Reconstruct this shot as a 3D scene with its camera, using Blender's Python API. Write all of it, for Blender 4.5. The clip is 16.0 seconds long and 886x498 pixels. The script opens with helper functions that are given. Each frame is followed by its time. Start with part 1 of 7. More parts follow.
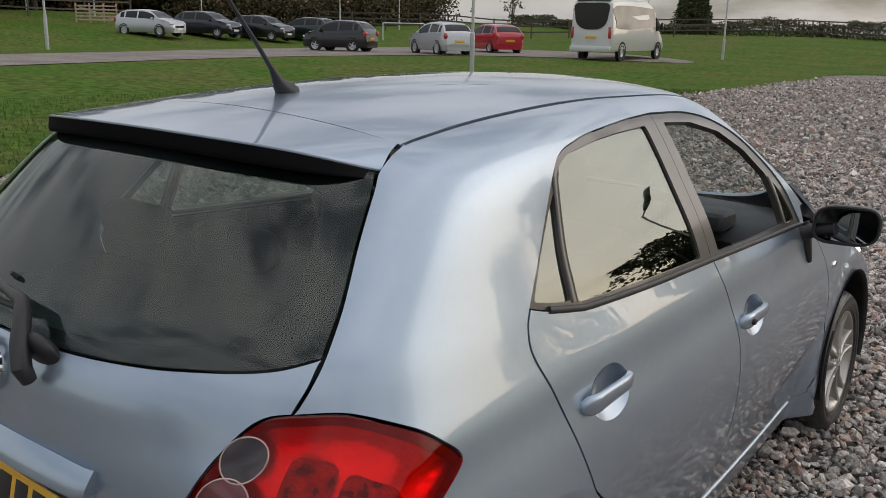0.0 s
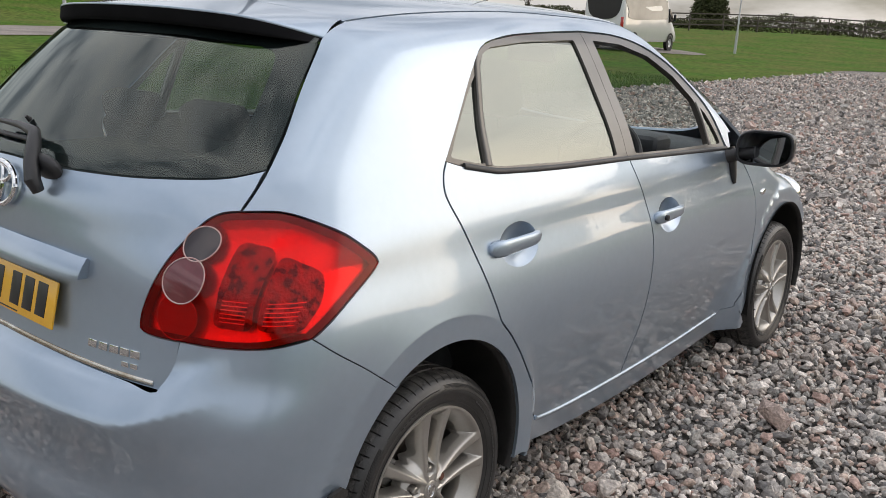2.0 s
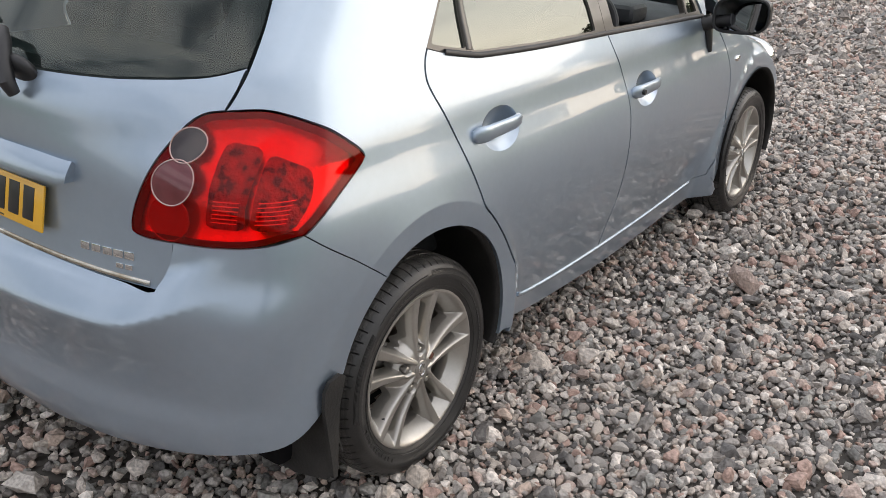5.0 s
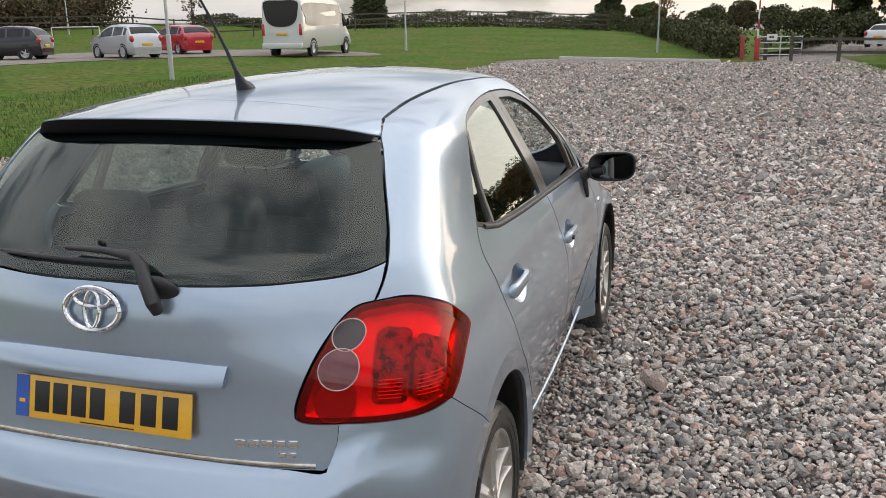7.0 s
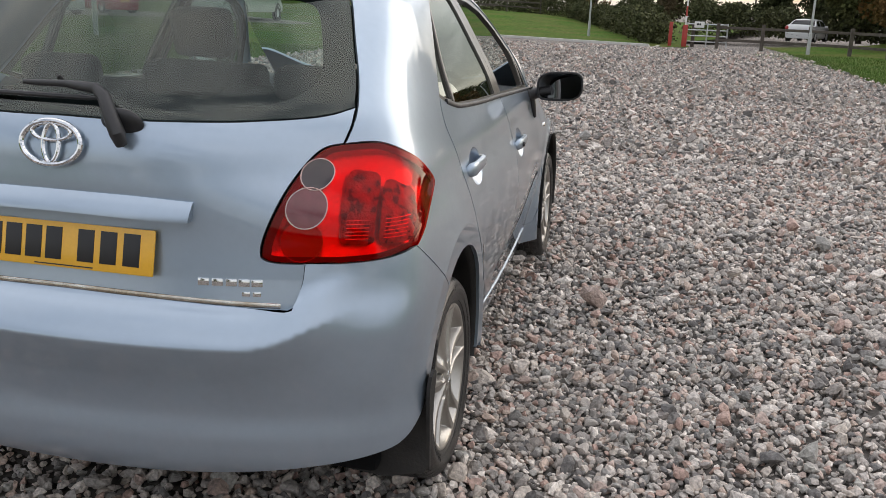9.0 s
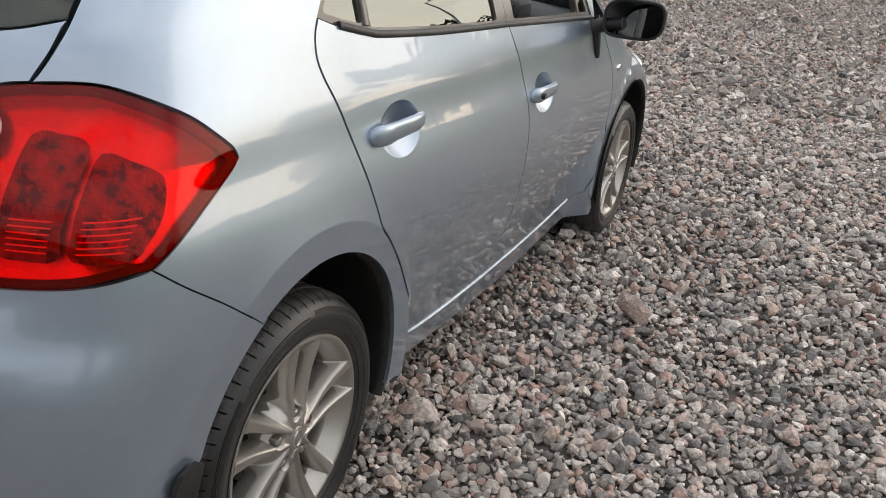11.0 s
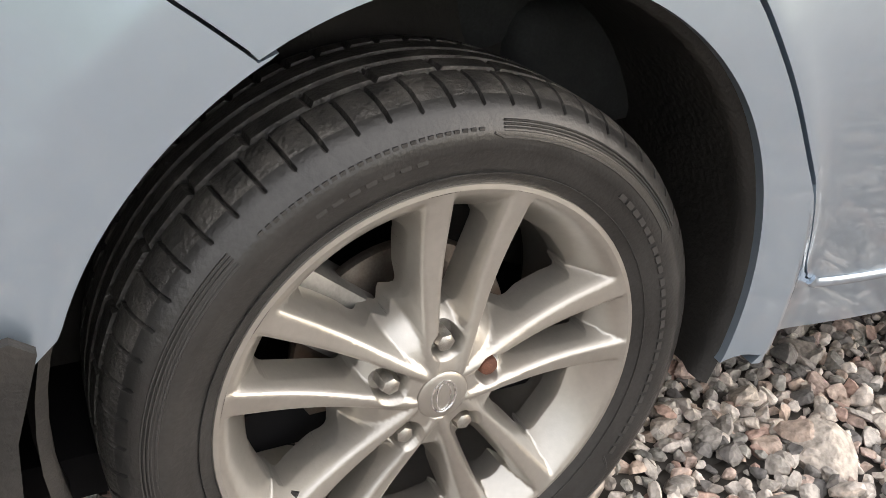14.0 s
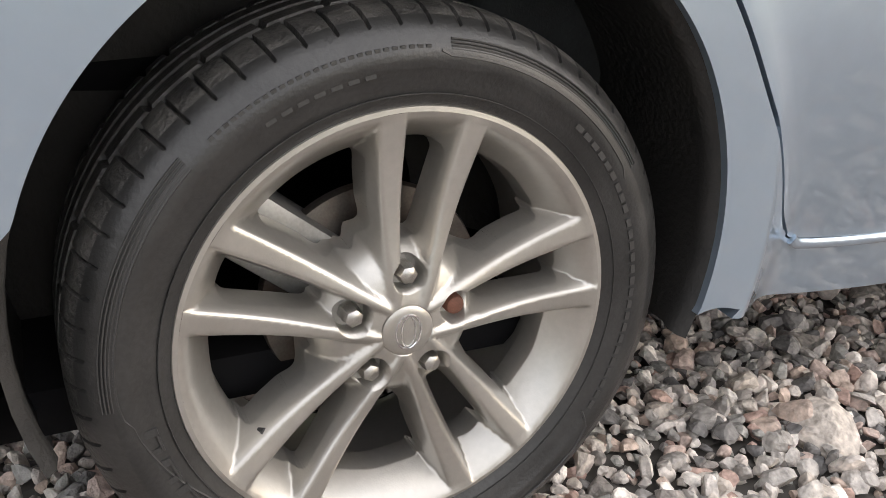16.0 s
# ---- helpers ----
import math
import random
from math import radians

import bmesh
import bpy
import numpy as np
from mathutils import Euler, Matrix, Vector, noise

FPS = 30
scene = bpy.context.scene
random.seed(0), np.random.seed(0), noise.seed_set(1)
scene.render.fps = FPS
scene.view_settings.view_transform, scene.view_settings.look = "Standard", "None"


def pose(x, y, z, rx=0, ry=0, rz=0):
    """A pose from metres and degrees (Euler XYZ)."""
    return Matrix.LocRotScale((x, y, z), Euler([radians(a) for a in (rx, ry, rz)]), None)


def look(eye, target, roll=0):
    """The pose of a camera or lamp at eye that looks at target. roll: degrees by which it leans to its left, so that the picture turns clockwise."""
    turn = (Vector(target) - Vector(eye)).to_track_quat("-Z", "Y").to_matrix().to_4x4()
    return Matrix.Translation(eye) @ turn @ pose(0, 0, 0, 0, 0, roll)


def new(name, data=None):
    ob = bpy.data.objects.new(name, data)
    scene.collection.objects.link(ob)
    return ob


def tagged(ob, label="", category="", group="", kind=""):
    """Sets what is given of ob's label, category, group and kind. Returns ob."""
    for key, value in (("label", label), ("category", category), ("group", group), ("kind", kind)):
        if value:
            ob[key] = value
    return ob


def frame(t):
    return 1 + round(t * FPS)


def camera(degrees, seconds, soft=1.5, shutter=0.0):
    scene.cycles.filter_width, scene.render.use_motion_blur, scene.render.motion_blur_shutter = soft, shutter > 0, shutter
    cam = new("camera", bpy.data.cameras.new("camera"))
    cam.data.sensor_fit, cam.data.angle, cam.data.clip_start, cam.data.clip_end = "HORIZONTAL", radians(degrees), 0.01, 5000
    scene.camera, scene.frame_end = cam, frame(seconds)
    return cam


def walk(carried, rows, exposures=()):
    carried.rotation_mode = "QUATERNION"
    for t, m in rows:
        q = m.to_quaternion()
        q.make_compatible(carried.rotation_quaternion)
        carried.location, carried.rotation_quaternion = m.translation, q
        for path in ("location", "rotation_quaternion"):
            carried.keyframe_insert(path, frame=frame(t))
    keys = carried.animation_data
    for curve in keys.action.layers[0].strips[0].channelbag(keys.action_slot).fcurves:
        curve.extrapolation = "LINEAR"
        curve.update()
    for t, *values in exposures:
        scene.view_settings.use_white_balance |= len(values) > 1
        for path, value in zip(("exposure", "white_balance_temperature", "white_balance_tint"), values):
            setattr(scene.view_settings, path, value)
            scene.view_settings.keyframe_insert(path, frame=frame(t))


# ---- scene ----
# ---- camera ----
cam = camera(53.9, 16.0, soft=0.75)
PATH = [
    (0, (1.656, -1.357, 1.713), (0.474, 0.179, 1.219), 1.1),
    (0.5, (1.928, -1.479, 1.711), (0.723, 0.057, 1.278), 1.9),
    (1, (2.081, -1.566, 1.69), (0.855, -0.028, 1.326), 1.7),
    (1.5, (2.106, -1.582, 1.601), (0.874, -0.051, 1.231), 2.2),
    (2, (2.108, -1.601, 1.507), (0.911, -0.084, 0.991), 2.7),
    (2.5, (2.107, -1.62, 1.468), (0.944, -0.123, 0.831), 3.2),
    (3, (2.103, -1.66, 1.464), (0.897, -0.22, 0.776), 3.7),
    (3.5, (2.095, -1.675, 1.47), (0.81, -0.309, 0.776), 3.1),
    (4, (2.098, -1.648, 1.466), (0.838, -0.265, 0.76), 2.3),
    (4.5, (2.099, -1.625, 1.494), (0.933, -0.199, 0.716), 1.2),
    (4.7, (2.1, -1.612, 1.534), (0.975, -0.17, 0.725), 1.3),
    (6.8, (1.494, -2.264, 1.704), (0.867, -0.454, 1.13), -0.7),
    (7, (1.428, -2.33, 1.736), (0.841, -0.484, 1.236), -0.9),
    (7.5, (1.325, -2.44, 1.718), (0.826, -0.549, 1.299), 0.2),
    (8, (1.31, -2.483, 1.592), (0.868, -0.58, 1.165), 1.4),
    (8.5, (1.315, -2.499, 1.483), (0.912, -0.595, 1.02), 2.1),
    (8.7, (1.324, -2.493, 1.446), (0.918, -0.598, 0.953), 2.0),
    (10.8, (1.672, -1.503, 1.38), (1.027, 0.236, 0.63), 7.2),
    (11, (1.665, -1.318, 1.402), (0.953, 0.391, 0.646), 7.4),
    (11.5, (1.691, -0.974, 1.373), (0.669, 0.578, 0.633), 7.9),
    (12, (1.727, -0.691, 1.43), (0.417, 0.621, 0.679), 8.9),
    (12.5, (1.656, -0.578, 1.387), (0.253, 0.564, 0.533), 7.7),
    (13, (1.544, -0.454, 1.224), (0.154, 0.554, 0.199), 5.0),
    (13.5, (1.491, -0.418, 1.054), (0.044, 0.44, -0.027), 4.9),
    (14, (1.432, -0.347, 0.85), (-0.094, 0.51, -0.118), 5.4),
    (14.5, (1.436, -0.301, 0.716), (-0.149, 0.572, -0.135), 4.7),
    (15, (1.464, -0.273, 0.68), (-0.108, 0.558, -0.236), 2.0),
    (15.5, (1.498, -0.298, 0.665), (-0.094, 0.496, -0.251), 1.9),
    (16, (1.534, -0.307, 0.736), (-0.104, 0.5, -0.08), 3.0),
]
walk(cam, [(t, look(eye, target, roll)) for t, eye, target, roll in PATH],
     exposures=[(t, e, k - 60, 14) for t, e, k in ((0, -.34, 6640), (.5, .03, 6650), (1.5, .08, 6600), (3.5, .28, 6650), (4.7, .25, 6650), (7.0, .22, 6650), (7.5, .1, 6600), (8.5, .15, 6600), (11, .05, 6750), (12, -.25, 6700), (12.5, -.1, 6600), (13.1, .2, 6600), (13.5, .95, 6500), (14, 1.25, 6950), (14.5, 1.3, 7050), (15, 1.1, 6950), (15.5, 1.02, 6700), (16, 1.05, 6700))])

# ---- daylight: bright broken overcast, veiled sun ahead and to the right of the car ----
SUN_AZ, SUN_EL = 36.0, 15.0
world = bpy.data.worlds.new("sky")
scene.world = world
world.use_nodes = True
wn, wl = world.node_tree.nodes, world.node_tree.links
wn.clear()
w_out, w_bg = wn.new("ShaderNodeOutputWorld"), wn.new("ShaderNodeBackground")
w_sky = wn.new("ShaderNodeTexSky")
w_sky.sky_type, w_sky.sun_disc = "NISHITA", False
w_sky.sun_elevation, w_sky.sun_rotation = radians(SUN_EL), radians(SUN_AZ)
w_tc, w_map = wn.new("ShaderNodeTexCoord"), wn.new("ShaderNodeMapping")
w_map.inputs["Scale"].default_value = (1.0, 1.0, 3.2)
w_map.inputs["Location"].default_value = (3.1, 0.7, 0.4)
w_n1, w_n2 = wn.new("ShaderNodeTexNoise"), wn.new("ShaderNodeTexNoise")
w_n1.inputs["Scale"].default_value, w_n1.inputs["Detail"].default_value, w_n1.inputs["Roughness"].default_value = 3.1, 9, 0.56
w_n2.inputs["Scale"].default_value, w_n2.inputs["Detail"].default_value = 0.9, 3
w_mix, w_ramp = wn.new("ShaderNodeMath"), wn.new("ShaderNodeValToRGB")
w_mix.operation = "MULTIPLY_ADD"
w_mix.inputs[1].default_value = 0.5
el = w_ramp.color_ramp.elements
el[0].position, el[0].color = 0.60, (0.28, 0.30, 0.32, 1)
el[1].position, el[1].color = 0.88, (1.08, 1.07, 1.04, 1)
mid = el.new(0.735)
mid.color = (0.84, 0.86, 0.88, 1)
# the veiled sun: the cloud is brighter and warmer round it
w_dot, w_glow = wn.new("ShaderNodeVectorMath"), wn.new("ShaderNodeValToRGB")
w_dot.operation = "DOT_PRODUCT"
sun_way = Vector((math.sin(radians(SUN_AZ)) * math.cos(radians(SUN_EL)), math.cos(radians(SUN_AZ)) * math.cos(radians(SUN_EL)), math.sin(radians(SUN_EL))))
w_dot.inputs[1].default_value = sun_way
ge = w_glow.color_ramp.elements
ge[0].position, ge[0].color = 0.30, (0.0, 0.0, 0.0, 1)
ge[1].position, ge[1].color = 1.0, (0.62, 0.58, 0.48, 1)
gm = ge.new(0.90)
gm.color = (0.14, 0.13, 0.11, 1)
w_mul, w_add, w_all = wn.new("ShaderNodeMixRGB"), wn.new("ShaderNodeMixRGB"), wn.new("ShaderNodeMixRGB")
w_mul.blend_type, w_add.blend_type, w_all.blend_type = "MULTIPLY", "ADD", "ADD"
for n in (w_mul, w_add):
    n.inputs[0].default_value = 1.0
w_all.inputs[0].default_value = 0.05
wl.new(w_tc.outputs["Generated"], w_map.inputs["Vector"])
wl.new(w_map.outputs[0], w_n1.inputs["Vector"])
wl.new(w_map.outputs[0], w_n2.inputs["Vector"])
wl.new(w_n2.outputs[0], w_mix.inputs[0])
wl.new(w_n1.outputs[0], w_mix.inputs[2])
wl.new(w_mix.outputs[0], w_ramp.inputs[0])
wl.new(w_tc.outputs["Generated"], w_dot.inputs[0])
wl.new(w_dot.outputs["Value"], w_glow.inputs[0])
wl.new(w_ramp.outputs[0], w_mul.inputs[1])
wl.new(w_glow.outputs[0], w_mul.inputs[2])
wl.new(w_ramp.outputs[0], w_add.inputs[1])
wl.new(w_mul.outputs[0], w_add.inputs[2])
wl.new(w_add.outputs[0], w_all.inputs[1])
wl.new(w_sky.outputs[0], w_all.inputs[2])
w_sep, w_grad, w_dome = wn.new("ShaderNodeSeparateXYZ"), wn.new("ShaderNodeMapRange"), wn.new("ShaderNodeMixRGB")
w_grad.inputs["From Min"].default_value, w_grad.inputs["From Max"].default_value = 0.05, 0.85
w_grad.inputs["To Min"].default_value, w_grad.inputs["To Max"].default_value = 0.95, 2.05
w_dome.blend_type, w_dome.inputs[0].default_value = "MULTIPLY", 1.0
wl.new(w_tc.outputs["Generated"], w_sep.inputs[0])
wl.new(w_sep.outputs["Z"], w_grad.inputs[0])
wl.new(w_all.outputs[0], w_dome.inputs[1])
wl.new(w_grad.outputs[0], w_dome.inputs[2])
wl.new(w_dome.outputs[0], w_bg.inputs[0])
w_bg.inputs[1].default_value = 0.62
wl.new(w_bg.outputs[0], w_out.inputs[0])
sun = new("sun", bpy.data.lights.new("sun", "SUN"))
sun.data.energy, sun.data.angle, sun.data.color = 0.6, radians(50), (1.0, 0.95, 0.86)
sun.matrix_world = look(sun_way * 50, (0, 0, 0))


# ---- materials ----
def material(name, colour, rough=0.5, metal=0.0, vary=0.0, scale=8.0, fine=0.0, bump=0.0, bump_scale=60.0, coat=0.0, second=None, per=None, spec=0.5):
    """A procedural surface: colour with broad and fine variation, roughness, metal and relief.
    second: colour that patches turn to; per: how far each loose piece strays in brightness."""
    m = bpy.data.materials.new(name)
    m.use_nodes = True
    n, l = m.node_tree.nodes, m.node_tree.links
    b = n["Principled BSDF"]
    b.inputs["Roughness"].default_value, b.inputs["Metallic"].default_value = rough, metal
    b.inputs["Coat Weight"].default_value, b.inputs["Coat Roughness"].default_value = coat, 0.03
    b.inputs["Specular IOR Level"].default_value = spec
    b.inputs["Base Color"].default_value = (*colour, 1)
    tc = n.new("ShaderNodeTexCoord")
    if vary or fine or second:
        a, c, mix = n.new("ShaderNodeTexNoise"), n.new("ShaderNodeTexNoise"), n.new("ShaderNodeMixRGB")
        a.inputs["Scale"].default_value, a.inputs["Detail"].default_value = scale, 5
        c.inputs["Scale"].default_value, c.inputs["Detail"].default_value = scale * 14, 3
        l.new(tc.outputs["Object"], a.inputs["Vector"])
        l.new(tc.outputs["Object"], c.inputs["Vector"])
        other = second or tuple(max(0.0, v * (1 - 2 * vary)) for v in colour)
        mix.inputs[1].default_value, mix.inputs[2].default_value = (*colour, 1), (*other, 1)
        ramp = n.new("ShaderNodeMapRange")
        ramp.inputs["From Min"].default_value, ramp.inputs["From Max"].default_value = 0.35, 0.68
        l.new(a.outputs[0], ramp.inputs[0])
        l.new(ramp.outputs[0], mix.inputs[0])
        hsv = n.new("ShaderNodeHueSaturation")
        val = n.new("ShaderNodeMapRange")
        val.inputs["From Min"].default_value, val.inputs["From Max"].default_value = 0.25, 0.75
        val.inputs["To Min"].default_value, val.inputs["To Max"].default_value = 1 - fine, 1 + fine
        l.new(c.outputs[0], val.inputs[0])
        l.new(val.outputs[0], hsv.inputs["Value"])
        l.new(mix.outputs[0], hsv.inputs["Color"])
        l.new(hsv.outputs[0], b.inputs["Base Color"])
        rr = n.new("ShaderNodeMapRange")
        rr.inputs["To Min"].default_value, rr.inputs["To Max"].default_value = max(0.02, rough * 0.85), min(1, rough * 1.15)
        l.new(a.outputs[0], rr.inputs[0])
        l.new(rr.outputs[0], b.inputs["Roughness"])
    if per:
        src = n.new("ShaderNodeNewGeometry").outputs["Random Per Island"]
        pv, ph = n.new("ShaderNodeMapRange"), n.new("ShaderNodeHueSaturation")
        pv.inputs["To Min"].default_value, pv.inputs["To Max"].default_value = 1 - per, 1 + per
        l.new(src, pv.inputs[0])
        l.new(pv.outputs[0], ph.inputs["Value"])
        l.new(hsv.outputs[0], ph.inputs["Color"])
        l.new(ph.outputs[0], b.inputs["Base Color"])
    if bump:
        t, bn = n.new("ShaderNodeTexNoise"), n.new("ShaderNodeBump")
        t.inputs["Scale"].default_value, t.inputs["Detail"].default_value = bump_scale, 5
        bn.inputs["Strength"].default_value, bn.inputs["Distance"].default_value = bump, 0.02
        l.new(tc.outputs["Object"], t.inputs["Vector"])
        l.new(t.outputs[0], bn.inputs["Height"])
        l.new(bn.outputs[0], b.inputs["Normal"])
    return m


def glass(name, tint, f0=0.045):
    """A thin tinted pane: clear through its tint, mirror-like by angle (Schlick)."""
    m = bpy.data.materials.new(name)
    m.use_nodes = True
    n, l = m.node_tree.nodes, m.node_tree.links
    n.clear()
    o, mx, tr, gl, lw, pw, ma = (n.new("ShaderNode" + k) for k in ("OutputMaterial", "MixShader", "BsdfTransparent", "BsdfGlossy", "LayerWeight", "Math", "Math"))
    tr.inputs[0].default_value = (*tint, 1)
    gl.inputs["Roughness"].default_value = 0.0
    gl.inputs["Color"].default_value = (0.95, 1, 0.93, 1)
    lw.inputs["Blend"].default_value = 0.5
    pw.operation, ma.operation = "POWER", "MULTIPLY_ADD"
    pw.inputs[1].default_value = 5.0
    ma.inputs[1].default_value, ma.inputs[2].default_value = 1 - f0, f0
    l.new(lw.outputs["Facing"], pw.inputs[0])
    l.new(pw.outputs[0], ma.inputs[0])
    l.new(ma.outputs[0], mx.inputs[0])
    l.new(tr.outputs[0], mx.inputs[1])
    l.new(gl.outputs[0], mx.inputs[2])
    l.new(mx.outputs[0], o.inputs[0])
    return m


def stones(name, per):
    """Mixed river and quarry gravel: grey, tan, pink and dark stones, one tone a stone."""
    m = material(name, (0.3, 0.29, 0.28), 0.62, bump=0.4, bump_scale=90)
    n, l = m.node_tree.nodes, m.node_tree.links
    b = n["Principled BSDF"]
    ramp, hsv, tex, mr, tc = (n.new("ShaderNode" + k) for k in ("ValToRGB", "HueSaturation", "TexNoise", "MapRange", "TexCoord"))
    e = ramp.color_ramp.elements
    ramp.color_ramp.interpolation = "CONSTANT"
    tones = [(0.188, 0.174, 0.163), (0.543, 0.490, 0.445), (0.339, 0.311, 0.285), (0.683, 0.616, 0.556), (0.511, 0.395, 0.341), (0.420, 0.384, 0.350),
             (0.162, 0.153, 0.147), (0.529, 0.413, 0.342), (0.366, 0.350, 0.319), (0.522, 0.458, 0.398), (0.783, 0.715, 0.647), (0.290, 0.258, 0.232), (0.444, 0.306, 0.255), (0.456, 0.416, 0.376),
             (0.261, 0.251, 0.232), (0.599, 0.527, 0.468)]
    e[0].color, e[0].position = (*tones[0], 1), 0
    e[1].color, e[1].position = (*tones[1], 1), 1 / len(tones)
    for i, c in enumerate(tones[2:], 2):
        e.new(i / len(tones)).color = (*c, 1)
    if per == "object":
        src = n.new("ShaderNodeObjectInfo").outputs["Random"]
    else:
        src = n.new("ShaderNodeNewGeometry").outputs["Random Per Island"]
    l.new(src, ramp.inputs[0])
    tex.inputs["Scale"].default_value, tex.inputs["Detail"].default_value = 85, 6
    l.new(tc.outputs["Object"], tex.inputs["Vector"])
    mr.inputs["From Min"].default_value, mr.inputs["From Max"].default_value = 0.25, 0.75
    mr.inputs["To Min"].default_value, mr.inputs["To Max"].default_value = 0.52, 1.40
    l.new(tex.outputs[0], mr.inputs[0])
    l.new(mr.outputs[0], hsv.inputs["Value"])
    l.new(ramp.outputs[0], hsv.inputs["Color"])
    l.new(hsv.outputs[0], b.inputs["Base Color"])
    return m


PAINT = material("pale_blue_metallic_paint", (0.362, 0.443, 0.534), 0.34, 0.76, vary=0.015, scale=3, fine=0.02, coat=1.0)
PAINT.node_tree.nodes["Principled BSDF"].inputs["Coat Roughness"].default_value = 0.012
PAINT.node_tree.nodes["Principled BSDF"].inputs["Coat IOR"].default_value = 1.52
BLACK_PLASTIC = material("black_plastic", (0.022, 0.022, 0.024), 0.45, vary=0.1, scale=20, bump=0.05, bump_scale=900)
DARK = material("dark_cavity", (0.008, 0.008, 0.009), 0.9, vary=0.1, spec=0.1)
LINER = material("arch_liner", (0.022, 0.0215, 0.021), 0.7, vary=0.2, scale=12, second=(0.036, 0.034, 0.032), bump=0.2, bump_scale=120, spec=0.25)
FRAME = material("window_frame_paint", (0.085, 0.078, 0.07), 0.32, 0.3, vary=0.05, coat=0.4)
RUBBER = material("tyre_rubber", (0.016, 0.0158, 0.0156), 0.36, vary=0.1, scale=15, second=(0.028, 0.0275, 0.027), fine=0.25, bump=0.08, bump_scale=250, spec=0.55)
RUBBER_MARK = material("tyre_lettering", (0.034, 0.0334, 0.033), 0.42, vary=0.1, scale=40, fine=.3)
TREAD = material("tyre_tread", (0.026, 0.0255, 0.025), 0.42, vary=0.1, scale=30, second=(0.075, 0.071, 0.066), fine=0.3, bump=0.3, bump_scale=180)
ALLOY = material("silver_alloy", (0.47, 0.455, 0.425), 0.33, 0.80, vary=0.05, scale=9, second=(0.40, 0.38, 0.35), fine=0.04, bump=0.03, bump_scale=400)
ALLOY_DULL = material("dull_alloy", (0.38, 0.37, 0.35), 0.5, 0.7, vary=0.12, scale=20, fine=0.1)
CHROME = material("chrome", (0.78, 0.79, 0.80), 0.08, 1.0, vary=0.02, scale=30)
CHROME_WORN = material("worn_trim_strip", (0.62, 0.60, 0.55), 0.25, 0.9, vary=0.1, scale=14, second=(0.36, 0.30, 0.22), fine=0.1)
NUT_STEEL = material("dull_nut_steel", (0.50, 0.49, 0.47), 0.30, 0.9, vary=0.1, scale=90, second=(0.36, 0.34, 0.31), fine=0.2)
STEEL = material("brake_steel", (0.22, 0.20, 0.18), 0.45, 0.9, vary=0.15, scale=25, second=(0.13, 0.095, 0.075), fine=0.15)
RUST = material("rusty_steel", (0.15, 0.062, 0.04), 0.8, 0.2, vary=0.2, scale=60, fine=0.3)
GLASS_REAR = glass("rear_window_glass", (0.56, 0.69, 0.66), 0.065)
GLASS_SIDE = glass("side_window_glass", (0.37, 0.43, 0.39), 0.12)
# right rear panes only: side glass made darker and more mirror-like to boost reflected sky
GLASS_BRIGHT = glass("sun_facing_window_glass", (0.15, 0.18, 0.16), 0.165)
GLASS_CLEAR = glass("windscreen_glass", (0.72, 0.78, 0.75))
FRIT = material("black_glass_border", (0.010, 0.011, 0.012), 0.5, vary=0.05, spec=0.1)
PLATE = material("yellow_plate", (0.78, 0.42, 0.03), 0.30, vary=0.04, scale=10, fine=0.03, coat=0.5)
PLATE_BLUE = material("plate_blue_band", (0.03, 0.10, 0.42), 0.3)
INK = material("plate_ink", (0.012, 0.012, 0.014), 0.35)
SEAT = material("charcoal_seat_cloth", (0.026, 0.029, 0.031), 0.9, vary=0.15, scale=20, fine=0.25, bump=0.1, bump_scale=400)
DASH = material("grey_dash_plastic", (0.055, 0.06, 0.065), 0.6, vary=0.08, scale=10, bump=0.08, bump_scale=500)
HEADLINER = material("grey_headliner", (0.32, 0.33, 0.33), 0.9, vary=0.05)
RED_LENS = glass("clear_red_lens", (0.99, 0.03, 0.025), 0.022)
RED_REFLECTOR = material("silvered_lamp_reflector", (0.97, 0.50, 0.46), 0.24, 0.75, vary=0.05, scale=20, fine=0.08, bump=0.06, bump_scale=60)
RED_BORDER = material("dark_red_lens_border", (0.11, 0.012, 0.012), 0.25, 0.2, vary=0.1, scale=20, fine=0.1)
RED_DARK = material("dark_lamp_reflector", (0.10, 0.016, 0.016), 0.28, 0.5, vary=0.25, scale=40, second=(0.36, 0.05, 0.045), fine=0.2, bump=0.3, bump_scale=140)
RED_DEEP = material("deep_red_roundel", (0.16, 0.035, 0.04), 0.22, 0.2, vary=0.08, scale=30, coat=1.0)
LAMP_SMOKE = material("smoked_roundel", (0.035, 0.022, 0.024), 0.2, 0.4, vary=0.2, scale=40, coat=1.0)
RED_ROUND = material("plain_red_roundel", (0.36, 0.035, 0.03), 0.3, 0.3, vary=0.08, scale=30)
LAMP_RING = material("roundel_ring", (0.62, 0.42, 0.40), 0.2, 0.6, vary=0.05)
GRAVEL_PIECE = stones("gravel_stone", "object")
GRAVEL_MANY = stones("gravel_stones_many", "island")


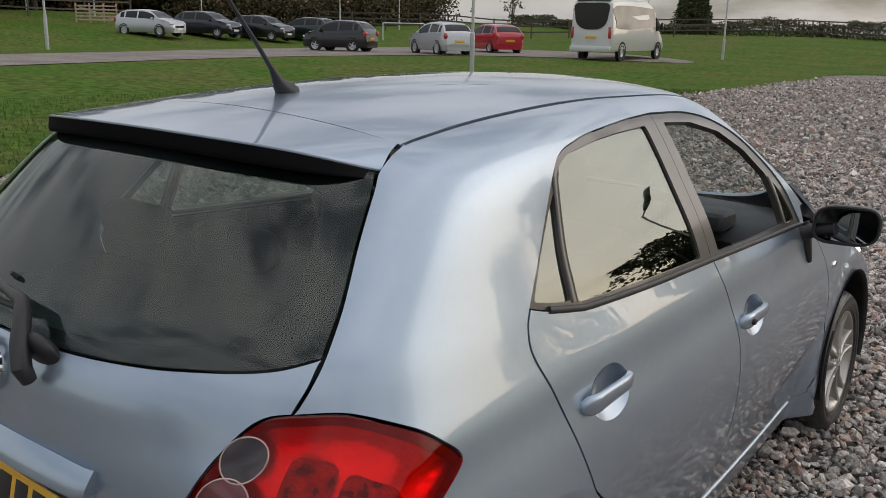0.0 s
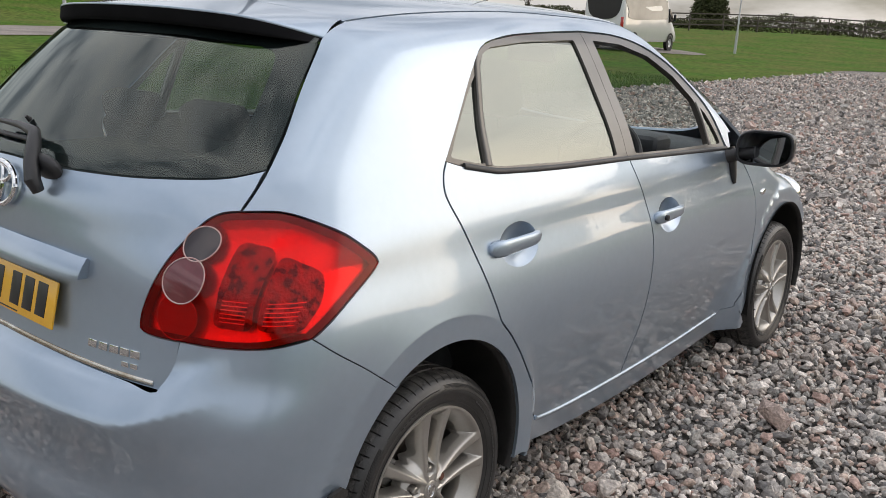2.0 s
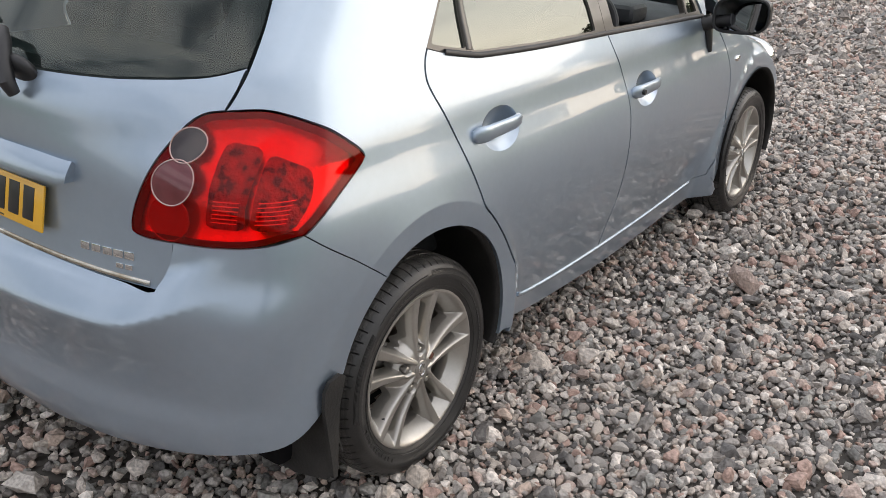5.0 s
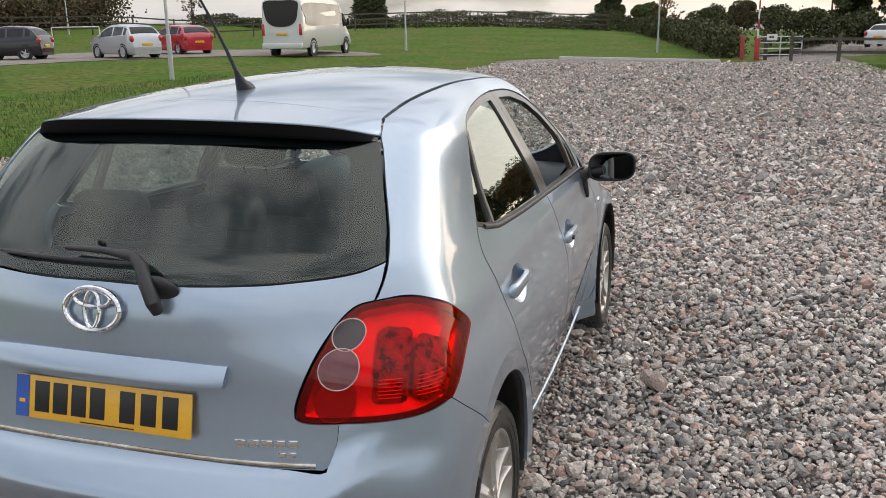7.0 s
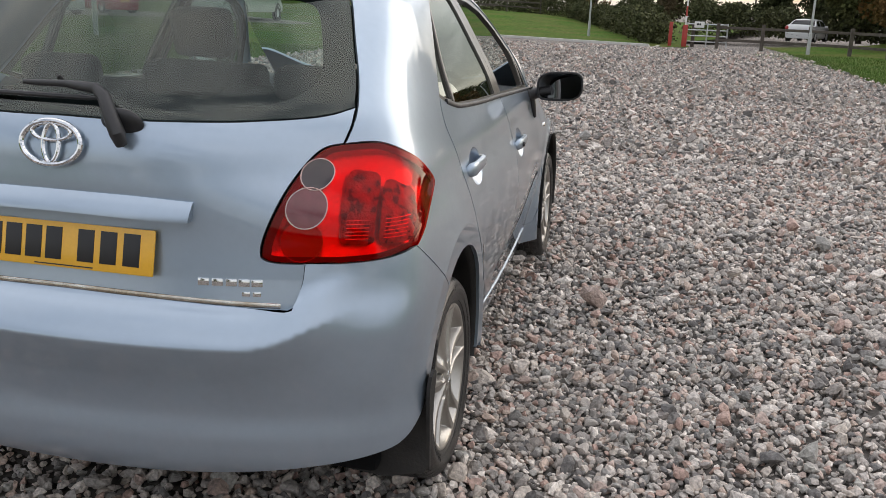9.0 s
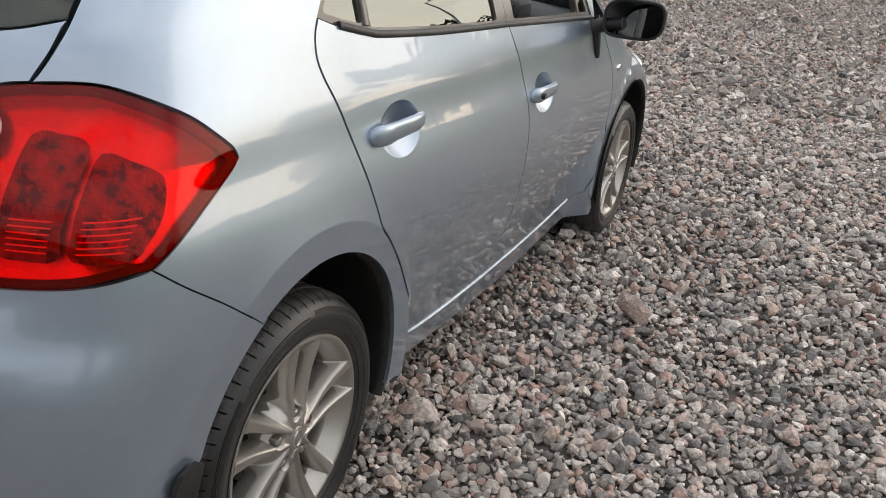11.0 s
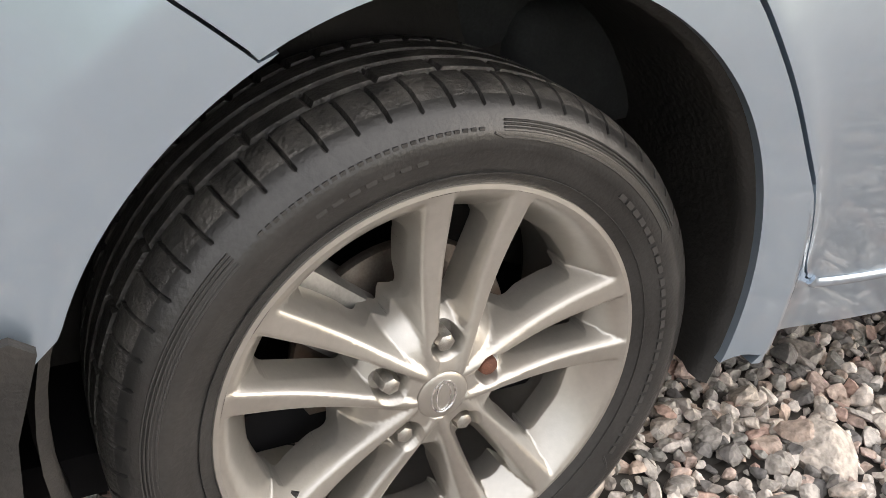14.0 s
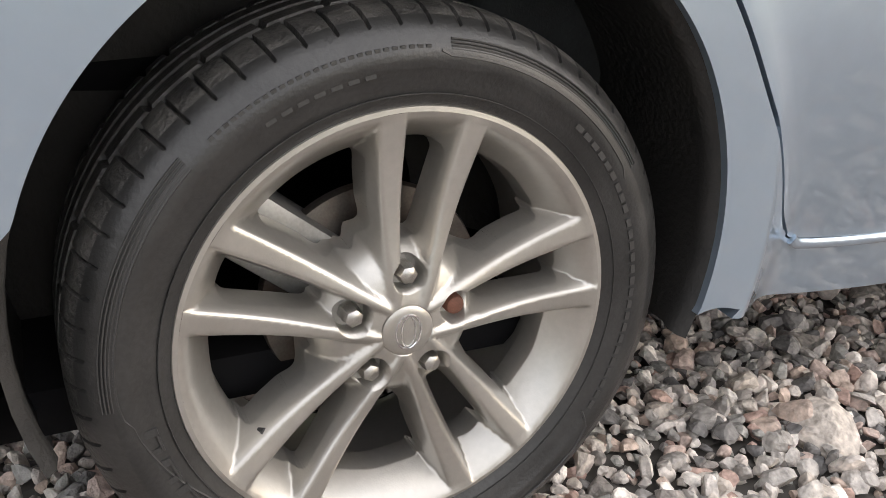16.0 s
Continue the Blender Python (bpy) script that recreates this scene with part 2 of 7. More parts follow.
# ---- helpers for building ----
def mesh_ob(name, verts, faces, mats, parent=None, smooth=False, normals=None, label="", mat_index=None):
    me = bpy.data.meshes.new(name)
    me.from_pydata([tuple(map(float, v)) for v in verts], [], [tuple(map(int, f)) for f in faces])
    for m in mats if isinstance(mats, (list, tuple)) else [mats]:
        me.materials.append(m)
    if mat_index is not None:
        me.polygons.foreach_set("material_index", mat_index)
    if smooth or normals is not None:
        me.polygons.foreach_set("use_smooth", [True] * len(me.polygons))
    if normals is not None:
        me.normals_split_custom_set_from_vertices([tuple(map(float, v)) for v in normals])
    ob = new(name, me)
    if parent is not None:
        ob.parent = parent
    if label:
        ob["label"] = label
    return ob


def part(name, bm, mat, parent, label="", smooth=True, angle=35):
    """Links a bmesh as one mesh object under a thing or under a part."""
    bmesh.ops.recalc_face_normals(bm, faces=bm.faces)
    me = bpy.data.meshes.new(name)
    for e in bm.edges:
        e.smooth = not (len(e.link_faces) == 2 and e.calc_face_angle(0) > radians(angle))
    for f in bm.faces:
        f.smooth = smooth
    bm.to_mesh(me)
    bm.free()
    me.materials.append(mat)
    ob = new(name, me)
    if parent is not None:
        ob.parent = parent
    if label:
        ob["label"] = label
    return ob


def box(size, at=(0, 0, 0), turn=None, bevel=0.0, segments=2, bm=None):
    b = bm or bmesh.new()
    m = Matrix.Translation(at) @ (turn if turn is not None else Matrix.Identity(4)) @ Matrix.Diagonal((*size, 1))
    made = bmesh.ops.create_cube(b, size=1.0, matrix=m)
    if bevel:
        es = {e for v in made["verts"] for e in v.link_edges}
        bmesh.ops.bevel(b, geom=list(es), offset=bevel, segments=segments, affect="EDGES", profile=0.6)
    return b


def lathe(profile, n=48, bm=None, close=False):
    """Turns a profile of (radius, x) about the x axis."""
    b = bm or bmesh.new()
    rings = [[b.verts.new((x, r * math.cos(2 * math.pi * i / n), r * math.sin(2 * math.pi * i / n))) for i in range(n)] for r, x in profile]
    pairs = list(zip(rings, rings[1:])) + ([(rings[-1], rings[0])] if close else [])
    for a, c in pairs:
        for i in range(n):
            b.faces.new((a[i], a[(i + 1) % n], c[(i + 1) % n], c[i]))
    return b


def tube(points, radius, n=8, bm=None, cap=True):
    """A round bar along points; radius a number or one for each point."""
    b = bm or bmesh.new()
    pts = [Vector(p) for p in points]
    rad = radius if isinstance(radius, (list, tuple)) else [radius] * len(pts)
    rings = []
    side = None
    for i, p in enumerate(pts):
        d = (pts[min(i + 1, len(pts) - 1)] - pts[max(i - 1, 0)]).normalized()
        if side is None:
            side = d.orthogonal().normalized()
        side = (side - d * side.dot(d)).normalized()
        up = d.cross(side)
        rings.append([b.verts.new(p + rad[i] * (math.cos(2 * math.pi * k / n) * side + math.sin(2 * math.pi * k / n) * up)) for k in range(n)])
    for a, c in zip(rings, rings[1:]):
        for i in range(n):
            b.faces.new((a[i], a[(i + 1) % n], c[(i + 1) % n], c[i]))
    if cap:
        b.faces.new(rings[0][::-1])
        b.faces.new(rings[-1])
    return b


def thing(name, label, category, group="", at=(0, 0, 0), rz=0, kind=""):
    ob = new(name)
    ob.matrix_world = pose(*at, 0, 0, rz)
    return tagged(ob, label, category, group, kind)


# ---- the car's skin: smooth surfaces blended into one another ----
def spl(pts):
    """Smooth curve through control points (Catmull-Rom slopes), held straight beyond the ends."""
    a = np.array(pts, float); X, Y = a[:, 0], a[:, 1]
    m = np.gradient(Y, X)
    def f(x):
        x = np.asarray(x, float)
        i = np.clip(np.searchsorted(X, x) - 1, 0, len(X) - 2)
        h = X[i+1]-X[i]; t = (x-X[i])/h
        tc = np.clip(t, 0, 1)
        y = ((1+2*tc)*(1-tc)**2)*Y[i] + tc*(1-tc)**2*h*m[i] + tc*tc*(3-2*tc)*Y[i+1] + tc*tc*(tc-1)*h*m[i+1]
        return y + (t-tc)*h*np.where(t < 0, m[0], m[-1])
    return f
def smax(a, b, k):
    m = np.maximum(a, b)
    return m + k*np.log(np.exp((a-m)/k)+np.exp((b-m)/k))
def step(e0, e1, x):
    t = np.clip((x-e0)/(e1-e0), 0, 1); return t*t*t*(t*(6*t-15)+10)
half = spl([(.10, .77), (.20, .79), (.33, .817), (.48, .850), (.62, .868), (.74, .868), (.84, .853), (.93, .828), (1.0, .813), (1.07, .787), (1.156, .752), (1.30, .672), (1.45, .585), (1.60, .50)])
gate = spl([(.55, -.69), (.68, -.69), (.78, -.672), (.88, -.658), (1.0, -.652), (1.08, -.640), (1.15, -.605), (1.25, -.51), (1.36, -.40), (1.46, -.29), (1.6, -.12)])
bump = spl([(.10, -.56), (.20, -.655), (.25, -.697), (.30, -.722), (.36, -.726), (.44, -.717), (.52, -.728), (.58, -.7475), (.610, -.7558), (.622, -.7572), (.631, -.7535), (.650, -.7415), (.674, -.7245), (.694, -.708), (.710, -.692), (.76, -.672), (.84, -.655), (1.0, -.64)])
taper = spl([(-1., .03), (-.4, .004), (.3, .0), (1.2, .0), (1.6, .008), (2.0, .020), (2.6, .032), (3.3, .13)])
def side_f(x, y, z, fade=False):
    """The side's skin with its wheel arch flares; fade: the flares end sooner, for clean reflections higher up."""
    w = half(z) - taper(y)
    for yc, flare, fall in ((.005, .869, .70), (2.605, .848, .9)):
        r = np.hypot(y-yc, z-.36)
        if yc < 1:
            fall = .30 + .42*(1-step(.25, .95, np.abs(np.arctan2(z-.36, y-yc))))
        w = smax(w, flare - fall*np.maximum(r-.430, 0) - .05*np.maximum(.430-r, 0) - (1.2*np.maximum(r-.56, 0) if fade else 0), .009)
    return np.abs(x)-w
def rear_f(x, y, z, b):
    ax = np.abs(x)
    y0 = gate(z)
    if b:
        out = bump(z-.09*step(.46, .80, ax)*step(.42, .64, z))-y0
        y0 = y0+out*(1-step(.50, .80, ax)*step(.50, .78, z))
    bow = (.28+.20*step(.86, 1.12, z)+.09*step(1.16, 1.46, z))*ax**2.4
    return (y0+bow-y)*.94
def top_z(x, y):
    roof = 1.572-.045*(y-.9)**2 - .16*x*x
    ws = 1.53-.60*(y-1.53)-.06*x*x
    bon = 1.02-.22*(np.maximum(y, 1.7)-2.2)-.12*np.maximum(y-2.6, 0)**2-.10*x*x
    a = -smax(-roof, -ws, .03)
    return smax(a, bon, .02)
def front_f(x, y, z):
    return y-(3.46-.30*np.abs(x)**2.4-.25*(z-.5)**2)
def F(x, y, z, b=False, fade=False):
    f = smax(side_f(x, y, z, fade), rear_f(x, y, z, b), .045)
    f = smax(f, z-top_z(x, y), .035)
    return smax(f, front_f(x, y, z), .05)


def solve(uv, chart, b):
    """Places of chart points on the skin."""
    uv = np.asarray(uv, float)
    n = len(uv)
    if chart == "side":
        lo, hi = np.zeros(n) + .05, np.zeros(n) + 1.2
        at = lambda s: (s, uv[:, 0], uv[:, 1])
    elif chart == "rear":
        lo, hi = np.zeros(n) - .6, np.zeros(n) + 1.4
        at = lambda s: (uv[:, 0], -s, uv[:, 1])
    elif chart == "front":
        lo, hi = np.zeros(n) + 2.0, np.zeros(n) + 4.4
        at = lambda s: (uv[:, 0], s, uv[:, 1])
    elif chart == "top":
        lo, hi = np.zeros(n) + .3, np.zeros(n) + 2.0
        at = lambda s: (uv[:, 0], uv[:, 1], s)
    else:
        lo, hi = np.zeros(n) + .05, np.zeros(n) + 3.4
        a = uv[:, 0] / .8
        at = lambda s: (s * np.sin(a), .55 - s * np.cos(a), uv[:, 1])
    fun = lambda x, y, z: F(x, y, z, b)
    for _ in range(36):
        m = (lo + hi) / 2
        inside = fun(*at(m)) < 0
        lo, hi = np.where(inside, m, lo), np.where(inside, hi, m)
    return np.stack(at(lo), 1)


def flat(p, chart):
    p = np.asarray(p, float)
    if chart == "side":
        return p[:, [1, 2]]
    if chart in ("rear", "front"):
        return p[:, [0, 2]]
    if chart == "top":
        return p[:, [0, 1]]
    return np.stack([.8 * np.arctan2(p[:, 0], .55 - p[:, 1]), p[:, 2]], 1)


def normal(p, b, fade=False):
    fun = lambda x, y, z: F(x, y, z, b, fade)
    g = np.stack([fun(*(p + d).T) - fun(*(p - d).T) for d in np.eye(3) * 8e-4], 1)
    return g / np.linalg.norm(g, axis=1)[:, None]


def line(pts, step_=0.012, closed=False):
    """A smooth line through 2D points."""
    p = np.array(pts, float)
    q = np.vstack([p[-1], p, p[0], p[1]]) if closed else np.vstack([2 * p[0] - p[1], p, 2 * p[-1] - p[-2]])
    out = []
    for i in range(1, len(q) - 2):
        n = max(1, int(np.ceil(np.linalg.norm(q[i + 1] - q[i]) / step_)))
        for k in range(n):
            t = k / n
            a, b_, c, d = q[i - 1:i + 3]
            out.append(.5 * (2 * b_ + (c - a) * t + (2 * a - 5 * b_ + 4 * c - d) * t * t + (3 * b_ - a - 3 * c + d) * t ** 3))
    if not closed:
        out.append(q[-2])
    return np.array(out)


def on(pts, chart, b=False, closed=False, step_=0.012):
    """A smooth line through chart points, laid on the skin."""
    return solve(line(pts, step_, closed), chart, b)


def inside(pts, poly):
    x, y = pts[:, 0], pts[:, 1]
    r = np.zeros(len(pts), bool)
    for (x0, y0), (x1, y1) in zip(poly, np.roll(poly, -1, 0)):
        c = (y0 > y) != (y1 > y)
        with np.errstate(divide="ignore", invalid="ignore"):
            r ^= c & (x < (x1 - x0) * (y - y0) / (y1 - y0) + x0)
    return r


def away(pts, poly):
    d = np.full(len(pts), 9.0)
    for a, c in zip(poly, np.roll(poly, -1, 0)):
        e = c - a
        t = np.clip(((pts - a) @ e) / max(e @ e, 1e-12), 0, 1)
        d = np.minimum(d, np.linalg.norm(pts - a - t[:, None] * e, axis=1))
    return d


def inset(poly, g):
    area = np.sum(poly[:, 0] * np.roll(poly[:, 1], -1) - np.roll(poly[:, 0], -1) * poly[:, 1])
    e = np.roll(poly, -1, 0) - poly
    e /= np.maximum(np.linalg.norm(e, axis=1), 1e-9)[:, None]
    nrm = np.stack([-e[:, 1], e[:, 0]], 1) * np.sign(area)
    m = nrm + np.roll(nrm, 1, 0)
    m /= np.maximum(np.linalg.norm(m, axis=1), .35)[:, None]
    return poly + g * m


def panel(name, lines, chart, mat, parent, b=False, gap=.0028, thick=.012, grid=.022, lift=0.0, holes=(), mirror=False, label="", dents=None, rings=None, fade=False):
    """One panel cut out of the skin along the given lines, with turned-in edges."""
    loop = flat(np.vstack(lines), chart)
    keep = np.linalg.norm(loop - np.roll(loop, 1, 0), axis=1) > 1e-4
    loops = [inset(loop[keep], gap)]
    for h in holes:
        h2 = flat(h, chart)
        loops.append(h2[np.linalg.norm(h2 - np.roll(h2, 1, 0), axis=1) > 1e-4])
    lo, hi = loops[0].min(0), loops[0].max(0)
    gx, gy = np.meshgrid(np.arange(lo[0] + grid / 2, hi[0], grid), np.arange(lo[1] + grid / 2, hi[1], grid * .87))
    gx[1::2] += grid / 2
    g = np.stack([gx.ravel(), gy.ravel()], 1)
    g = g[inside(g, loops[0]) & (away(g, loops[0]) > grid * .4)]
    for h in loops[1:]:
        g = g[~inside(g, h) & (away(g, h) > grid * .4)]
    if rings is not None:
        far = solve(g, chart, b)
        rad = np.hypot(far[:, 1] - .005, far[:, 2] - .36)
        g = g[(rad < .388) | (rad > .562)]
        rings = rings[inside(rings, loops[0]) & (away(rings, loops[0]) > .004)]
        g = np.vstack([g, rings])
    pts, edges = [], []
    for L in loops:
        s = len(pts)
        pts += [Vector(p) for p in L]
        edges += [(s + i, s + (i + 1) % len(L)) for i in range(len(L))]
    pts += [Vector(p) for p in g]
    from mathutils.geometry import delaunay_2d_cdt
    v2, _, tri, *_ = delaunay_2d_cdt(pts, edges, [], 0, 1e-7)
    v2 = np.array([tuple(v) for v in v2])
    tri = np.array(tri)
    cen = v2[tri].mean(1)
    ok = inside(cen, loops[0])
    for h in loops[1:]:
        ok &= ~inside(cen, h)
    tri = tri[ok]
    P = solve(v2, chart, b)
    N = normal(P, b, fade)
    P = P + N * lift
    if dents is not None:
        P, N = dents(P, N)
    fn = np.cross(P[tri[:, 1]] - P[tri[:, 0]], P[tri[:, 2]] - P[tri[:, 0]])
    flip = np.einsum("ij,ij->i", fn, N[tri[:, 0]]) < 0
    tri[flip] = tri[flip][:, ::-1]
    # edges used once are the rim; turn it in
    cnt = {}
    for t in tri:
        for a, c in ((t[0], t[1]), (t[1], t[2]), (t[2], t[0])):
            cnt[(a, c)] = 1
    rim = [e for e in cnt if (e[1], e[0]) not in cnt]
    base = len(P)
    V, NN, faces = list(P), list(N), [tuple(t) for t in tri]
    for a, c in rim:
        e = P[c] - P[a]
        o = np.cross(e, N[a])
        o /= max(np.linalg.norm(o), 1e-9)
        s = len(V)
        V += [P[a], P[c], P[c] - N[c] * thick, P[a] - N[a] * thick]
        NN += [o] * 4
        faces.append((s, s + 3, s + 2, s + 1))
    V, NN = np.array(V), np.array(NN)
    made = mesh_ob(name, V, faces, mat, parent, normals=NN, label=label)
    if not mirror:
        return made
    V, NN = V * (-1, 1, 1), NN * (-1, 1, 1)
    return made, mesh_ob(name, V, [f[::-1] for f in faces], mat, parent, normals=NN, label=label)


# ---- the parked hatchback ----
car = thing("hatchback_car", "pale blue metallic five-door hatchback parked on gravel", "car")
# shut lines; side lines as (length, height), rear lines as (width, height), roof lines as (width, length)
BELT = [(.103, 1.156), (.17, 1.137), (.277, 1.116), (.353, 1.106), (.637, 1.090), (1.055, 1.076)]
BELT2 = [(1.055, 1.076), (1.45, 1.058), (1.93, 1.035)]
FTOP = [(.103, 1.156), (.181, 1.239), (.275, 1.346), (.340, 1.408), (.385, 1.434), (.46, 1.450), (.627, 1.465), (1.055, 1.478)]
FTOP2 = [(1.055, 1.478), (1.30, 1.466), (1.50, 1.425), (1.68, 1.345), (1.83, 1.215), (1.93, 1.035)]
DOOR_REAR = [(.103, 1.156), (.082, 1.129), (.071, 1.090), (.080, 1.053), (.108, .998), (.147, .920), (.180, .845), (.213, .768), (.232, .725), (.277, .678), (.338, .604), (.396, .519), (.455, .425), (.486, .371), (.512, .338)]
DOOR_BOTTOM = [(.512, .338), (.545, .319), (.75, .300), (1.110, .290)]
DOOR_GAP = [(1.055, 1.076), (1.080, 1.015), (1.122, .930), (1.148, .820), (1.150, .710), (1.146, .590), (1.138, .480), (1.122, .390), (1.110, .290)]
DOOR_BOTTOM2 = [(1.110, .290), (1.60, .285), (2.10, .292), (2.16, .33)]
DOOR_FRONT = [(2.16, .33), (2.20, .45), (2.225, .62), (2.20, .80), (2.13, .93), (2.02, 1.0), (1.93, 1.035)]
HATCH = [(.532, 1.484), (.549, 1.464), (.560, 1.443), (.580, 1.410), (.612, 1.334), (.648, 1.245), (.668, 1.175), (.668, 1.130), (.658, 1.088)]
LAMP_IN = [(.658, 1.088), (.622, 1.080), (.592, 1.052), (.552, .985), (.512, .885), (.503, .838), (.512, .822), (.545, .815), (.606, .814)]
LAMP_LOW = [(.606, .814), (.70, .815), (.775, .822), (.827, .838)]
ARCH_C, ARCH_R = (.005, .362), .358
arc = lambda yc, a0, a1, n=40: [(yc + ARCH_R * math.cos(radians(a)), ARCH_C[1] + ARCH_R * math.sin(radians(a))) for a in np.linspace(a0, a1, n)]

l_belt, l_belt2 = on(BELT, "side"), on(BELT2, "side")
l_ftop, l_ftop2 = on(FTOP, "side"), on(FTOP2, "side")
l_doorrear, l_doorbot, l_gap = on(DOOR_REAR, "side"), on(DOOR_BOTTOM, "side"), on(DOOR_GAP, "side")
l_doorbot2, l_doorfront = on(DOOR_BOTTOM2, "side"), on(DOOR_FRONT, "side")
l_hatch = on(HATCH, "rear")
l_lampin, l_lamplow = on(LAMP_IN, "rear"), on(LAMP_LOW, "rear")
LAMP_OUT_UV = [tuple(v) for v in flat(np.array([(.658, -.459, 1.088), (.735, -.40, 1.087), (.783, -.30, 1.047), (.805, -.235, 1.002), (.815, -.205, .972), (.819, -.214, .952), (.829, -.30, .902), (.834, -.37, .862), (.829, -.412, .838)]), "round")]
l_lampout = on(LAMP_OUT_UV, "round")
BUMP_UV = [tuple(v) for v in flat(np.array([(.829, -.412, .838), (.847, -.35, .790), (.859, -.29, .747), (.868, -.235, .705), (.876, -.19, .665)]), "round")]
l_bumpline = on(BUMP_UV, "round")
JOINT = [(.530, -.039), (.40, -.0475), (.20, -.055), (0, -.057)]
l_ditch = on([(.530, -.039), (.521, .06), (.505, .25), (.492, .60), (.487, 1.0), (.492, 1.30), (.505, 1.42)], "top")
mir = lambda a: a[::-1] * (-1, 1, 1)

# roof, with the joint to the tailgate behind it
l_joint = on(JOINT, "top")
l_header = on([(.505, 1.42), (.30, 1.50), (0, 1.53)], "top")
roof = panel("roof", [l_ditch, l_header, mir(l_header), mir(l_ditch), l_joint * (-1, 1, 1), l_joint[::-1]], "top", PAINT, car, grid=.04, gap=.0026)

# body side: quarter panel, pillar and the rail over the doors
arch_rear = on(arc(ARCH_C[0], 118, -15), "side")
arch_end = arch_rear[-1]
sill_up = on([tuple(flat(arch_end[None], "side")[0]), (.385, .273), (.44, .264), (.485, .30), (.512, .338)], "side")
rail_front = on([(1.93, 1.035), (1.98, 1.03), (2.0, 1.09)], "side")
pillar_top = solve(line([tuple(v) for v in flat(np.array([(.74, 2.0, 1.09), (.66, 1.80, 1.30), (.58, 1.60, 1.43), (.505, 1.42, 1.50)]), "round")]), "round", False)
ring_pts = np.vstack([np.array([(.005 + r * math.cos(a), .36 + r * math.sin(a)) for a in np.arange(-.2, 3.3, .011 / r)]) for r in np.arange(.392, .560, .0065)])
ring_pts = flat(solve(ring_pts, "side", False), "round")
quarter = panel("body_side", [l_hatch, l_lampout, l_bumpline, arch_rear, sill_up, l_doorrear[::-1], l_ftop, l_ftop2, rail_front, pillar_top, l_ditch[::-1]], "round", PAINT, car, mirror=True, grid=.014, rings=ring_pts)


def handle_dent(yc, zc, s=1.0):
    """A shallow finger bowl behind a door handle."""
    def f(P, N):
        r = np.hypot((P[:, 1] - yc) / (.0945 * s), (P[:, 2] - zc) / (.0605 * s))
        d = np.where(r < 1, .024 * (1 - r ** 2.2), 0)
        P = P - N * d[:, None]
        e = 1e-3
        slope = np.where(r < 1, .024 * 2.2 * r ** 1.2, 0)
        gy, gz = (P[:, 1] - yc) / (.0945 * s) ** 2 / np.maximum(r, 1e-3), (P[:, 2] - zc) / (.0605 * s) ** 2 / np.maximum(r, 1e-3)
        N = N + np.stack([0 * r, -slope * gy, -slope * gz], 1)
        return P, N / np.linalg.norm(N, axis=1)[:, None]
    return f


ell = lambda yc, zc, a, c, n=40: [(yc + a * math.cos(t), zc + c * math.sin(t)) for t in np.linspace(0, 2 * math.pi, n, endpoint=False)]
H1, H2 = (.352, .912), (1.30, .858)
for nm, lines_, hc in (("rear_door", [l_doorrear, l_doorbot, l_gap[::-1], l_belt[::-1]], H1), ("front_door", [l_gap, l_doorbot2, l_doorfront, l_belt2[::-1]], H2)):
    rim_ = on(ell(*hc, .094, .060), "side", closed=True)
    d0, d1 = panel(nm, lines_, "side", PAINT, car, holes=[rim_], mirror=True, grid=.024, thick=.03)
    for d, s in ((d0, 1), (d1, -1)):
        bowl = panel("handle_recess", [rim_], "side", PAINT, None, gap=.0, thick=.004, grid=.007, dents=handle_dent(*hc))
        bowl.data.transform(Matrix.Diagonal((s, 1, 1, 1)))
        if s < 0:
            bowl.data.flip_normals()
        bowl.parent = d
        px = solve(np.array([[hc[0], hc[1]]]), "side", False)[0]
        bm = bmesh.new()
        k = 1.0 if nm == "rear_door" else .93
        y0, y1 = hc[0] - .138 * k, hc[0] + .092 * k
        pts, rad = [], []
        secs = []
        for i in range(15):
            t = i / 14
            y = y0 + (y1 - y0) * t
            bowx = px[0] + .003 + .014 * min(1, 5 * t, 5 * (1 - t)) ** .6
            hh = (.0245 - .007 * t) * (1 - abs(2 * t - 1) ** 14 * .5)
            zz = hc[1] + .006 + .006 * t
            ring = []
            for j in range(12):
                a = 2 * math.pi * j / 12
                ca, sa = math.cos(a), math.sin(a)
                ring.append(bm.verts.new((s * (bowx + .011 * math.copysign(abs(ca) ** .7, ca)), y, zz + hh * math.copysign(abs(sa) ** .7, sa))))
            secs.append(ring)
        for a, c in zip(secs, secs[1:]):
            for j in range(12):
                bm.faces.new((a[j], a[(j + 1) % 12], c[(j + 1) % 12], c[j]))
        bm.faces.new(secs[0])
        bm.faces.new(secs[-1])
        part("door_handle", bm, PAINT, d, "body-coloured pull handle", angle=60)
        if s > 0 and nm == "front_door":
            part("key_lock", lathe([(.0, .032), (.009, .032), (.010, .028), (.010, .0)], 20), INK, d).matrix_basis = Matrix.Translation((px[0] + .003, y0 + .04, hc[1] + .006))

